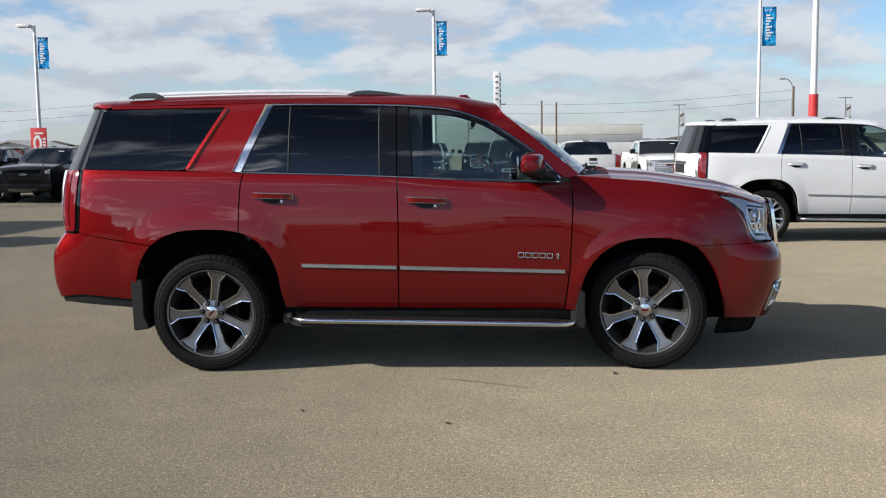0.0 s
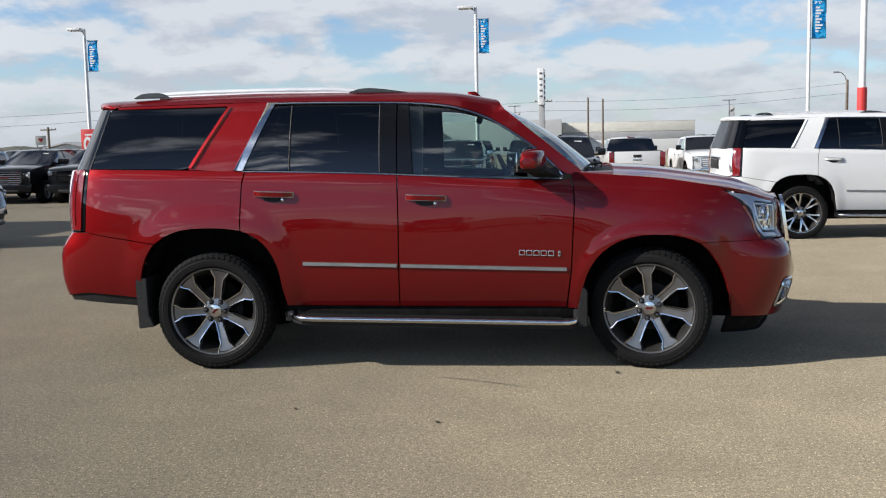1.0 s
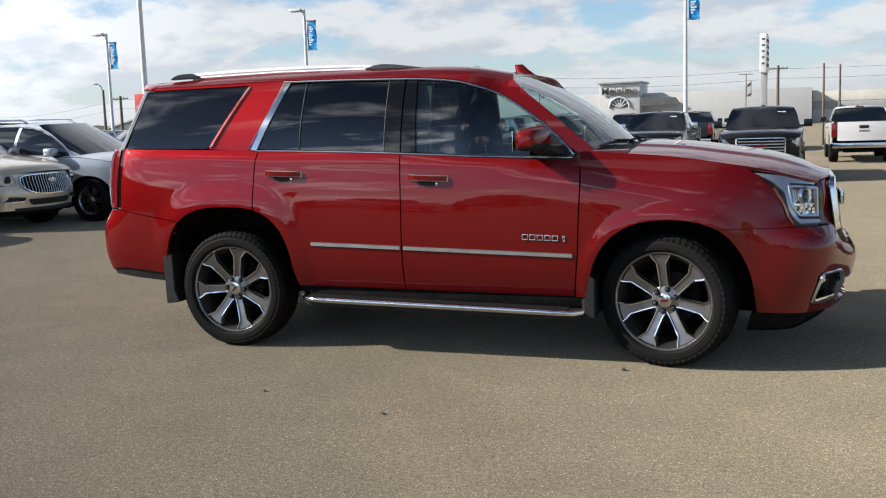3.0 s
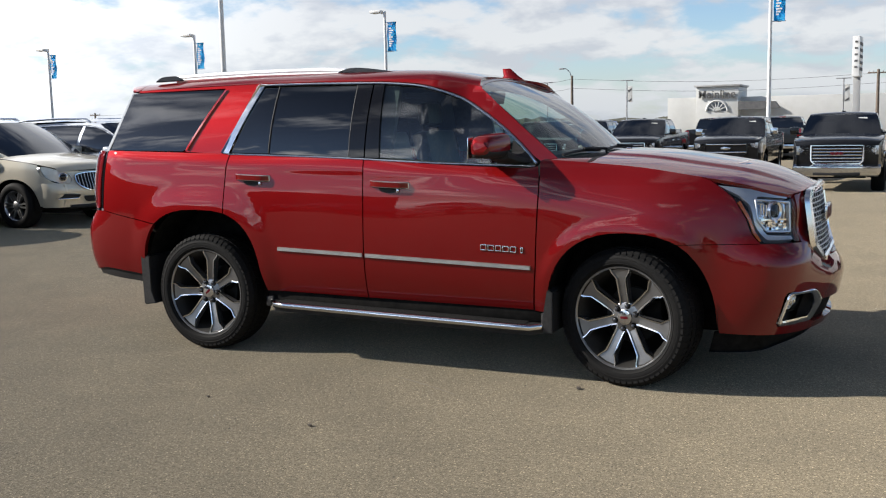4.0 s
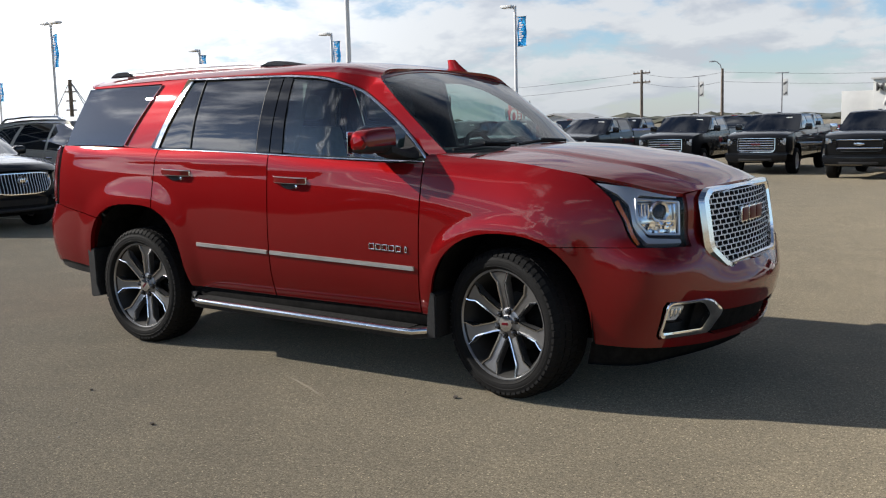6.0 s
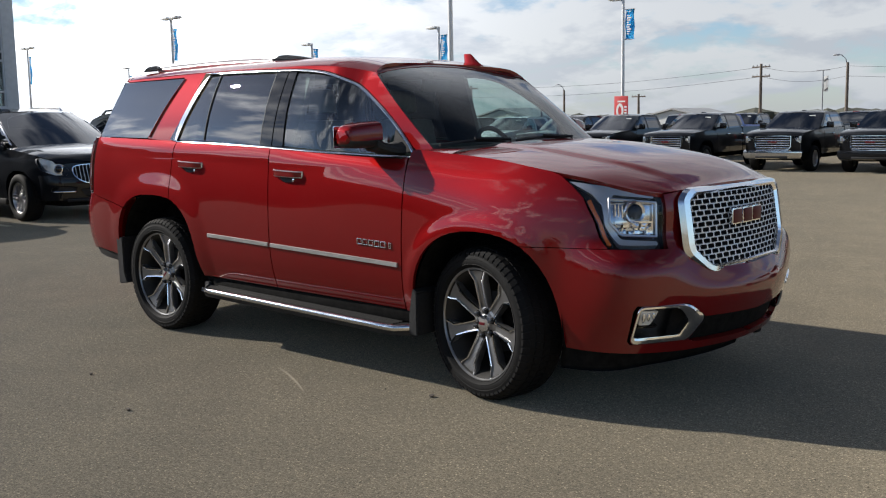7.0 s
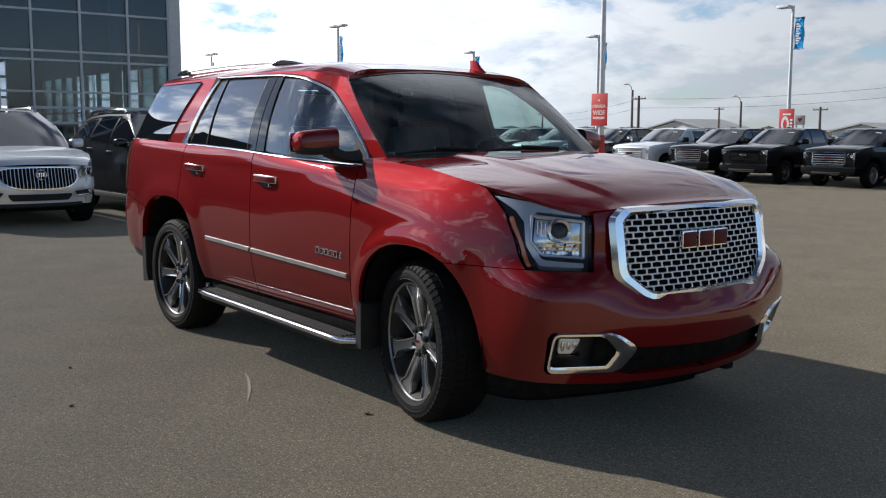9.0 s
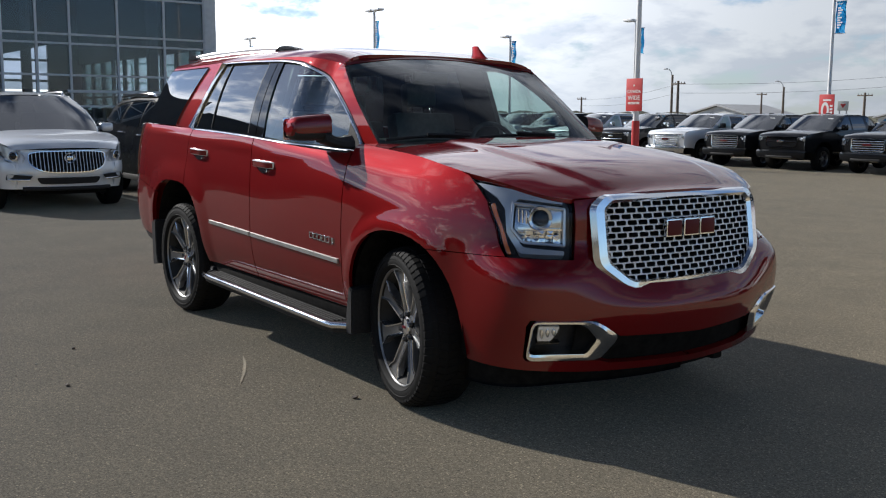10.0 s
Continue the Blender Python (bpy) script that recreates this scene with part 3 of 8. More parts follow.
def body_net():
    k = len(LEVELS)
    flare = 0.013 * np.exp(-(((LEVELS - 0.78) / 0.2) ** 2))

    def tuck(start, span, amount, power):
        """How far the wing's top leans in above a height."""
        return amount * np.clip((LEVELS - start) / span, 0, None) ** power
    X, Y = [], []

    def add(x, y):
        X.append(np.full(k, x) if np.ndim(x) == 0 else np.array(x))
        Y.append(-np.array(y))
    add(REARX, np.zeros(k))
    add(REARX + 0.02, np.full(k, 0.45))
    add(REARX + 0.055, np.full(k, 0.74))
    add(REARX + 0.105, MIDW - 0.10)
    add(-2.30, MIDW - 0.03)
    add(-2.0, MIDW - 0.008)
    add(-1.47, MIDW + flare)
    add(-1.0, MIDW)
    add(0.0, MIDW)
    add(1.0, MIDW - tuck(1.0, 0.3, 0.078, 3.0))
    add(1.45, MIDW + flare * 0.9 - tuck(0.95, 0.35, 0.118, 2.2))
    add(1.75, MIDW + flare * 0.3 - tuck(0.88, 0.42, 0.135, 2.0) - 0.002)
    add(2.0, [0.92, 0.938, 0.950, 0.955, 0.955, 0.950, 0.940, 0.930, 0.897, 0.845, 0.78, 0.76])
    add([2.19, 2.222, 2.248, 2.262, 2.262, 2.238, 2.172, 2.165, 2.145, 2.125, 2.10, 2.10], [0.862, 0.884, 0.898, 0.906, 0.905, 0.890, 0.859, 0.848, 0.815, 0.765, 0.72, 0.70])
    add([2.33, 2.370, 2.40, 2.420, 2.421, 2.392, 2.337, 2.333, 2.318, 2.27, 2.2, 2.2], [0.68, 0.692, 0.70, 0.706, 0.703, 0.678, 0.640, 0.636, 0.632, 0.62, 0.6, 0.6])
    add([2.43, 2.475, 2.505, 2.518, 2.485, 2.435, 2.418, 2.412, 2.390, 2.34, 2.26, 2.2], np.full(k, 0.40))
    add([2.48, 2.530, 2.555, 2.562, 2.520, 2.472, 2.458, 2.450, 2.425, 2.375, 2.3, 2.2], np.zeros(k))
    return np.array(X), np.array(Y)


NETX, NETY = body_net()


def bend_matrix(flat):
    """Turns node values into the second derivatives of the bending spline; flat: no slope at both ends."""
    n = len(NODES)
    h = np.diff(NODES)
    A, B = np.zeros((n, n)), np.zeros((n, n))
    for i in range(1, n - 1):
        A[i, i - 1], A[i, i], A[i, i + 1] = h[i - 1], 2 * (h[i - 1] + h[i]), h[i]
        B[i, i - 1], B[i, i], B[i, i + 1] = 6 / h[i - 1], -6 / h[i - 1] - 6 / h[i], 6 / h[i]
    A[0, 0] = A[-1, -1] = 1
    if flat:
        A[0, 0], A[0, 1], B[0, 0], B[0, 1] = 2 * h[0], h[0], -6 / h[0], 6 / h[0]
        A[-1, -1], A[-1, -2], B[-1, -1], B[-1, -2] = 2 * h[-1], h[-1], -6 / h[-1], 6 / h[-1]
    return np.linalg.solve(A, B)


BEND = (bend_matrix(True), bend_matrix(False))


def body(u, z):
    """The lower body's skin (its right half): u runs as x along the side and round the corners to the middle of nose and tail."""
    u, z = np.asarray(u, float), np.asarray(z, float)
    bx = curved(LEVELS, NETX.T, z)
    by = curved(LEVELS, NETY.T, z)
    out = np.zeros((len(u), 3))
    i = np.clip(np.searchsorted(NODES, u) - 1, 0, len(NODES) - 2)
    h = np.diff(NODES)
    r = np.arange(len(u))
    a, b, d = (NODES[i + 1] - u) / h[i], (u - NODES[i]) / h[i], h[i]
    for arr, c in ((bx, 0), (by, 1)):
        k = (BEND[c] @ arr.T).T
        out[:, c] = a * arr[r, i] + b * arr[r, i + 1] + ((a**3 - a) * k[r, i] + (b**3 - b) * k[r, i + 1]) * d * d / 6
    # a soft crease runs along the shoulder
    line = 1.285 - 0.042 * (u + 1.25)
    out[:, 1] -= 0.0035 * np.exp(-((z - line) / 0.03) ** 2) * smooth01((1.9 - u) / 0.4) * smooth01((u + 2.35) / 0.3)
    # just under the windows the skin rolls in to a shoulder
    roll = np.clip(z - BELT(np.clip(u, -2.42, 0.96)) + 0.055, 0, 0.06)
    out[:, 1] += 3.0 * roll**2 * smooth01((0.96 - u) / 0.2)
    # the wheel openings stand in a raised lip
    for cx, half, low, top, p, fade, span in ((-1.473, 0.495, 0.42, 0.975, 2.8, 9.0, 0.30), (1.49, 0.485, 0.38, 0.895, 2.4, 2.02, 0.17)):
        rho = ((np.abs(u - cx) / half) ** p + (np.maximum(z - low, 0) / (top - low)) ** p) ** (1 / p)
        out[:, 1] -= 0.012 * smooth01((1.03 + span - rho) / span) * smooth01((fade - u) / 0.22)
    out[:, 2] = z
    return out


def body1(u, z):
    return Vector(body(np.array([u]), np.array([z]))[0])


def body_under(u, z, depth):
    """A point that lies that deep under the skin."""
    p = body1(u, z)
    n = (body1(u + 0.004, z) - p).cross(body1(u, z + 0.004) - p).normalized()
    return p - n * depth


G_BASE = bend((1.20, 0.965), (1.27, 0.953), (1.36, 0.935), (1.50, 0.898), (1.65, 0.838), (1.76, 0.782), (1.80, 0.757), (1.86, 0.71))
G_TAPER = bend((-2.45, 0.072), (-2.27, 0.059), (-1.85, 0.038), (-1.40, 0.020), (-1.08, 0.006), (-0.8, 0.0), (0.0, 0.0), (0.3, 0.012), (0.6, 0.035), (0.9, 0.068), (1.1, 0.085))
WS_TOP, WS_BASE = (0.50, 1.742), (1.03, 1.305)


def green(x, z):
    """The skin of windows and pillars above the belt, right side."""
    x, z = np.asarray(x, float), np.asarray(z, float)
    ax, az = WS_TOP
    dx, dz = WS_BASE[0] - ax, WS_BASE[1] - az
    ln = math.hypot(dx, dz)
    dist = ((x - ax) * dz - (z - az) * dx) / ln      # how far behind the windscreen's edge
    edge = 0.055 * np.exp(-np.maximum(-dist, 0) / 0.05) * smooth01((x - 0.2) / 0.25)
    low = smooth01((z - 1.2) / 0.5) * 0.6 + 0.4
    rear = np.where(x < -1.08, low, 1.0)
    y = G_BASE(z) - G_TAPER(x) * rear - edge
    return np.stack([x, -y, z], axis=1)


def green1(x, z):
    return Vector(green(np.array([x]), np.array([z]))[0])


BELT = bend((-2.42, 1.385), (-1.22, 1.352), (-0.19, 1.315), (0.63, 1.272), (0.96, 1.262))
WIN_TOP = spline((-2.25, 1.783), (-1.06, 1.795), (-0.2, 1.780), (0.1, 1.757), (0.37, 1.682), (0.56, 1.575), (0.74, 1.442), (0.86, 1.325), (0.905, 1.275))
ROOF_EDGE = bend((-2.30, 1.797), (-1.5, 1.812), (-0.6, 1.812), (0.0, 1.803), (0.25, 1.785), (0.50, 1.742))
HOOD_EDGE = bend((0.98, 1.302), (1.255, 1.278), (1.6, 1.245), (1.93, 1.188), (2.2, 1.142), (2.46, 1.092), (2.72, 1.112), (3.12, 1.128))

ARCH_R = arch(-1.473, 0.495, 0.42, 0.975, 2.8)
ARCH_F = arch(1.49, 0.485, 0.38, 0.895, 2.4)


def arch_foot(z):
    """Where the front wheel opening's forward edge stands at a height."""
    return 1.49 + 0.485 * (1 - ((z - 0.38) / (0.895 - 0.38)) ** 2.4) ** (1 / 2.4)


DOOR_R = [(-1.222, 1.345), (-1.238, 1.26), (-1.248, 1.10), (-1.25, 0.954)]
DOOR_M = [(-0.193, 1.31), (-0.188, 1.0), (-0.19, 0.72), (-0.195, 0.43)]
DOOR_F = [(0.948, 1.29), (0.965, 1.20), (0.967, 1.10), (0.945, 0.67), (0.915, 0.415)]
LAMP = [(1.92, 1.172), (2.18, 1.146), (2.43, 1.098), (2.462, 1.062), (2.462, 0.835), (2.19, 0.848), (2.135, 0.97), (2.07, 1.075), (1.985, 1.135)]
LAMP = rounded(LAMP, [0.012, 0.1, 0.03, 0.02, 0.02, 0.03, 0.1, 0.06, 0.06], 4)
FOG = rounded([(2.30, 0.565), (2.555, 0.556), (2.655, 0.480), (2.60, 0.385), (2.29, 0.392)], [0.03, 0.05, 0.02, 0.02, 0.03], 4)


def along(fn, a, b, n):
    return [(a + (b - a) * i / n, float(fn(a + (b - a) * i / n))) for i in range(n + 1)]


def shift(pts, dx):
    return [(x + dx, z) for x, z in pts]


def suv_wheel_parts(parent, chrome_style=False):
    """Tyre, rim, spokes and nuts of one wheel; its face looks to -y, its middle at the origin."""
    bm = bmesh.new()
    prof = [(0.289, 0.10), (0.300, 0.128), (0.33, 0.142), (0.362, 0.138), (0.386, 0.122), (0.396, 0.10), (0.399, 0.05), (0.4, 0.0),
            (0.399, -0.05), (0.396, -0.10), (0.386, -0.122), (0.362, -0.138), (0.345, -0.1415), (0.343, -0.1395), (0.33, -0.142), (0.318, -0.139), (0.316, -0.141), (0.304, -0.131), (0.297, -0.115), (0.285, -0.10)]
    lathe(bm, prof, 96, closed=True)
    tyre = part("tyre", bm, M["rubber"], parent, "black rubber road tyre", smooth=50)
    bm = bmesh.new()
    n = 62
    for i in range(n):
        a = 2 * math.pi * i / n
        for y0, y1, sk, rr in ((-0.139, -0.084, 0.010, 0.3995), (-0.077, -0.030, -0.012, 0.4035), (-0.023, 0.023, 0.012, 0.404), (0.030, 0.077, -0.012, 0.4035), (0.084, 0.139, 0.010, 0.3995)):
            w = 0.0138
            m = Matrix.Rotation(-a - (0.5 if abs(y0) < 0.08 else 0) * 2 * math.pi / n, 4, "Y")
            vs = []
            for yy, s in ((y0, sk), ((y0 + y1) / 2, 0.0), (y1, -sk)):
                drop = 0.026 if abs(yy) > 0.13 else 0.004 if abs(yy) > 0.10 else 0.0
                for dx in (-w, w):
                    for r0 in (rr - 0.040 if abs(yy) > 0.13 else rr - 0.016, rr - drop):
                        vs.append(bm.verts.new(m @ Vector((dx + s * 0.6, yy, r0))))
            for k in (0, 4):
                for q in ((1, 3, 7, 5), (0, 1, 5, 4), (3, 2, 6, 7)):
                    bm.faces.new([vs[k + v] for v in q])
            bm.faces.new([vs[k] for k in (0, 2, 3, 1)])
            bm.faces.new([vs[k] for k in (8, 9, 11, 10)])
    bmesh.ops.recalc_face_normals(bm, faces=bm.faces[:])
    tagged(part("tread", bm, M["rubber"], tyre, smooth=0), kind="stuff")
    # lip, and a barrel coloured near-black for the shade between the spokes
    bm = bmesh.new()
    lathe(bm, [(0.287, -0.116), (0.292, -0.1225), (0.297, -0.123), (0.300, -0.118), (0.292, -0.104), (0.288, -0.108)], 72, closed=True)
    rim = part("rim", bm, M["chrome"] if chrome_style else M["gunmetal"], parent, "bright chrome rim" if chrome_style else "dark machined alloy rim", smooth=40)
    bm = bmesh.new()
    lathe(bm, [(0.2885, -0.113), (0.274, -0.085), (0.262, -0.04), (0.25, 0.09), (0.275, 0.11), (0.262, 0.112), (0.238, 0.09), (0.25, -0.04), (0.268, -0.088), (0.284, -0.112)], 72, closed=True)
    part("barrel", bm, M["brake"], rim, "inside of the rim darkened for shade", smooth=40)
    # brake disc and drum behind the spokes; their near-black colour holds the shade there
    bm = bmesh.new()
    lathe(bm, [(0.0, 0.02), (0.16, 0.02), (0.165, 0.025), (0.165, 0.045), (0.0, 0.05)], 40)
    part("brake_disc", bm, M["brake"], parent, "near-black brake disc")
    bm = bmesh.new()
    box(bm, 0.07, 0.19, 0.0, 0.07, -0.07, 0.09, 0.02)
    part("brake_caliper", bm, M["under"], parent)
    bm = bmesh.new()
    lathe(bm, [(0.0, 0.10), (0.25, 0.10), (0.25, 0.106), (0.0, 0.106)], 32)
    part("backing_plate", bm, M["under"], parent)
    arms = 6 if chrome_style else 7
    for k in range(arms):
        a = 2 * math.pi * k / arms + (0.0 if chrome_style else math.pi / 2)
        m = Matrix.Rotation(-a, 4, "Y")
        # (radius, half width, front depth, back depth)
        rows = [(0.055, 0.034, -0.070, -0.035), (0.10, 0.030, -0.080, -0.04), (0.16, 0.0305, -0.092, -0.045), (0.222, 0.0335, -0.103, -0.055), (0.228, 0.035, -0.104, -0.06), (0.262, 0.059, -0.110, -0.08), (0.288, 0.068, -0.114, -0.09)]
        if chrome_style:
            rows = [(r, w * (0.55 if r < 0.2 else 0.4), f, b) for r, w, f, b in rows]
        for side, split in (((0, 0.0),) if not chrome_style else ((-1, 0.035), (1, 0.035))):
            bm = bmesh.new()
            rings = []
            for j, (r, w, f, b) in enumerate(rows):
                off = side * split * max(0, (r - 0.1) / 0.18) * 1.6
                e = 0.007 if chrome_style else 0.010
                pts = [(-w, b), (-w, f + 0.005), (-w + e * 0.3, f - 0.003), (-w + e, f - 0.001), (-w + e * 1.25, f + 0.007), (w - e * 1.25, f + 0.007), (w - e, f - 0.001), (w - e * 0.3, f - 0.003), (w, f + 0.005), (w, b)]
                rings.append([bm.verts.new(m @ Vector((r, y, s + off))) for s, y in pts])
            for A, B in zip(rings, rings[1:]):
                for j in range(len(A) - 1):
                    fc = bm.faces.new((A[j], A[j + 1], B[j + 1], B[j]))
                    fc.material_index = 1 if (j in (1, 2, 6, 7)) else 0
            for ring in (rings[0], rings[-1]):
                bm.faces.new(ring)
            bmesh.ops.recalc_face_normals(bm, faces=bm.faces[:])
            part("spoke", mesh_of(bm, [M["chrome"] if chrome_style else M["gunmetal"], M["chrome"]], 28), None, rim)
    # hub, cap and nuts
    bm = bmesh.new()
    lathe(bm, [(0.0, -0.02), (0.085, -0.02), (0.092, -0.045), (0.088, -0.068), (0.075, -0.074), (0.0, -0.074)], 42)
    hub = part("hub", bm, M["gunmetal"], rim, "dark alloy hub")
    bm = bmesh.new()
    lathe(bm, [(0.0, -0.06), (0.045, -0.06), (0.0455, -0.082), (0.042, -0.089), (0.022, -0.093), (0.0, -0.094)], 32)
    part("centre_cap", bm, M["chrome"], parent, "round chrome centre cap")
    bm = bmesh.new()
    box(bm, -0.022, 0.022, -0.0952, -0.092, -0.007, 0.007, 0.002)
    part("cap_badge", bm, M["emblem_red"], parent, "small red badge")
    for k in range(6):
        a = 2 * math.pi * k / 6 + 0.26
        c = (0.068 * math.cos(a), 0, 0.068 * math.sin(a))
        # flat black disc painted in for the shade of the nut's hollow
        bm = bmesh.new()
        lathe(bm, [(0.0, -0.070), (0.0185, -0.070), (0.0185, -0.0765), (0.0165, -0.0775), (0.0, -0.0775)], 16, at=c)
        part("nut_pocket", bm, M["under"], hub, "dark disc for the shade in a nut's pocket")
        bm = bmesh.new()
        lathe(bm, [(0.0, -0.075), (0.0122, -0.075), (0.0122, -0.088), (0.0098, -0.094), (0.005, -0.096), (0.0, -0.096)], 12, at=c)
        part("wheel_nut", bm, M["foot"], parent)


def seat(parent, x, y, back_h=0.62, width=0.52):
    """A car seat with its head rest, facing +x."""
    bm = bmesh.new()
    box(bm, x - 0.25, x + 0.28, y - width / 2, y + width / 2, 0.80, 0.96, 0.05)
    s = part("seat", bm, M["seat"], parent, "grey leather car seat")
    bm = bmesh.new()
    box(bm, -0.07, 0.07, -width / 2, width / 2, 0.0, back_h, 0.05, m=pose(x - 0.27, y, 0.86, 0, -12, 0))
    part("backrest", bm, M["seat"], s)
    bm = bmesh.new()
    box(bm, -0.05, 0.05, -0.13, 0.13, 0.0, 0.17, 0.04, m=pose(x - 0.27 - 0.14, y, 0.86 + back_h + 0.03, 0, -8, 0))
    part("headrest", bm, M["seat"], s)


def build_suv(parent, P, trim="upper", steer=0.0):
    """All parts of the vehicle under parent. P: the paint. steer: degrees that the front wheels turn to the right."""
    both = (False, True)
    red = P
    wheels_chrome = trim != "upper"
    # front wing
    top = along(HOOD_EDGE, 1.0, 1.92, 12)
    fender = [(0.951, 1.290), (0.975, 1.302)] + top[1:-1] + [(1.905, 1.182), (1.975, 1.137), (2.06, 1.078), (2.128, 0.972), (2.183, 0.842)] + [(1.93, 0.838)]
    arch_pts = [p for p in ARCH_F[::-1] if p[1] < 0.9]
    arch_pts = [p for p in arch_pts if not (p[0] > 1.49 and p[1] < 0.835)]
    fender = fender[:-1] + [(arch_foot(0.838), 0.838)] + arch_pts + [(1.0, 0.405), (0.921, 0.41)] + shift(DOOR_F[::-1], 0.004)[1:-1]
    panel("front_wing", fender, body, red, parent, step=0.028, rim=0.02, sides=both)
    # doors
    front = [(x, z - 0.012) for x, z in along(BELT, -0.189, 0.90, 10)] + [(0.944, 1.262)] + shift(DOOR_F[1:], -0.004) + shift(DOOR_M[::-1], 0.004)[:-1]
    rear_arch = [p for p in ARCH_R[::-1] if p[0] > -1.247 ]
    rear = [(x, z - 0.012) for x, z in along(BELT, -1.216, -0.197, 10)] + shift(DOOR_M[1:], -0.004) + [(-0.955, 0.44)] + [p for p in rear_arch if p[1] > 0.45] + [(-1.246, 0.954)] + shift(DOOR_R[::-1], 0.004)[1:-1]
    doors = {}
    for f in both:
        doors["f", f] = panel("front_door", front, body, red, parent, step=0.06, rim=0.02, sides=(f,))
        doors["r", f] = panel("rear_door", rear, body, red, parent, step=0.03, rim=0.02, sides=(f,))
    quarter_arch = [p for p in ARCH_R[::-1] if p[0] < -1.247 and p[1] > 0.872]
    quarter = [(x, z - 0.004) for x, z in along(BELT, -2.318, -1.224, 12)] + shift(DOOR_R[1:], -0.004) + quarter_arch + [(-1.846, 0.872), (-2.12, 0.915), (-2.348, 0.955)]
    panel("quarter_panel", quarter, body, red, parent, step=0.03, rim=0.02, sides=both)
    bumper_arch = [p for p in ARCH_R if p[0] < -1.7 and p[1] < 0.868]
    rear_bumper = [(-3.44, 0.955), (-2.345, 0.950), (-2.12, 0.909), (-1.850, 0.866)] + bumper_arch[::-1] + [(-1.965, 0.50), (-2.12, 0.515), (-2.35, 0.535), (-2.60, 0.50), (-3.44, 0.48)]
    panel("rear_bumper", rear_bumper, body, red, parent, "painted rear bumper", step=0.06, rim=0.03, sides=both)
    valance = [(-3.44, 0.475), (-2.60, 0.495), (-2.35, 0.53), (-2.12, 0.51), (-1.965, 0.495), (-1.965, 0.435), (-2.45, 0.47), (-3.44, 0.42)]
    panel("rear_valance", valance, body, M["plastic"], parent, "black plastic lower valance", lift=-0.012, rim=0.02, sides=both)
    tail = rounded([(-2.62, 1.372), (-2.352, 1.372), (-2.386, 0.968), (-2.60, 0.968)], 0.02)
    for f in both:
        lamp = panel("tail_lamp", tail, body, M["lamp_red"], parent, "tall red tail lamp", step=0.03, lift=0.010, rim=0.03, sides=(f,))
        panel("lamp_edge", rounded([(-2.62, 1.366), (-2.510, 1.366), (-2.530, 0.975), (-2.60, 0.975)], 0.012), body, M["lamp_white"], lamp, "clear silver lamp edge", lift=0.017, rim=0.006, sides=(f,))
        panel("lamp_core", rounded([(-2.455, 1.345), (-2.425, 1.345), (-2.445, 1.0), (-2.48, 1.0)], 0.010), body, M["lamp_red"], lamp, "brighter red light bar", lift=0.015, rim=0.006, sides=(f,))
        panel("lamp_gap", [(-2.349, 1.374), (-2.321, 1.374), (-2.350, 0.966), (-2.383, 0.966)], body, M["gloss_black"], lamp, lift=0.002, rim=0.01, sides=(f,))
        panel("lamp_foot", [(-2.62, 0.966), (-2.388, 0.966), (-2.388, 0.952), (-2.60, 0.952)], body, M["gloss_black"], lamp, lift=0.004, rim=0.01, sides=(f,))
    gate = [(-3.44, 1.372), (-2.605, 1.372), (-2.575, 0.965), (-3.44, 0.965)]
    panel("tailgate", gate, body, red, parent, step=0.08, rim=0.015, sides=both)
    bm = bmesh.new()
    box(bm, -2.575, -2.53, -0.30, 0.30, 1.06, 1.20, 0.012)
    part("plate_recess", bm, M["plastic"], parent)
    bm = bmesh.new()
    box(bm, -2.585, -2.53, -0.42, 0.42, 1.215, 1.25, 0.01)
    part("gate_handle", bm, M["chrome"], parent, "chrome tailgate bar")
    # front bumper skin, with openings for fog lamps and the lower mouth
    fa = [p for p in ARCH_F if p[0] > 1.7 and p[1] < 0.834]
    # the fog opening is cut by splitting the skin round it
    upper = [(arch_foot(0.834), 0.834), (2.19, 0.839), (2.467, 0.830), (2.475, 0.90), (2.475, 1.086), (2.60, 1.098), (2.60, 0.80), (2.74, 0.715), (3.12, 0.705), (3.12, 0.47), (2.672, 0.487), (2.56, 0.567), (2.285, 0.577), (2.268, 0.55), (2.268, 0.47)] + [(1.97, 0.47)] + [p for p in fa[::-1] if p[1] > 0.47]
    lower = [(1.97, 0.47), (2.268, 0.47), (2.268, 0.40), (2.285, 0.38), (2.612, 0.372), (2.66, 0.356), (3.12, 0.345), (3.12, 0.312), (2.6, 0.318), (2.3, 0.335), (1.985, 0.348), (1.975, 0.40)]
    for f in both:
        panel("front_bumper", upper, body, red, parent, "painted front bumper", step=0.04, rim=0.03, sides=(f,))
        panel("bumper_lower", lower, body, red, parent, step=0.04, rim=0.03, sides=(f,))
        panel("lower_mouth", [(2.50, 0.53), (3.12, 0.50), (3.12, 0.315), (2.50, 0.33)], body, M["under"], parent, "black lower air intake", lift=-0.035, rim=0.0, sides=(f,))
        panel("fog_recess", shrink(FOG, -0.006), body, M["plastic"], parent, lift=-0.075, rim=0.0, step=0.04, sides=(f,))
        def dam(p, q):
            u = 1.985 + 1.135 * p
            e = body1(u, 0.335)
            return Vector((e.x - 0.03 - 0.05 * float(smooth01((u - 2.1) / 0.4)) - 0.03 * q, (1 if f else -1) * (abs(e.y) - 0.025 - 0.02 * q), 0.352 - 0.02 * p - (0.115 - 0.045 * p) * q))
        part("air_dam", sheet(dam, 24, 3, 0.02), M["under"], parent, "black plastic air dam", smooth=60)
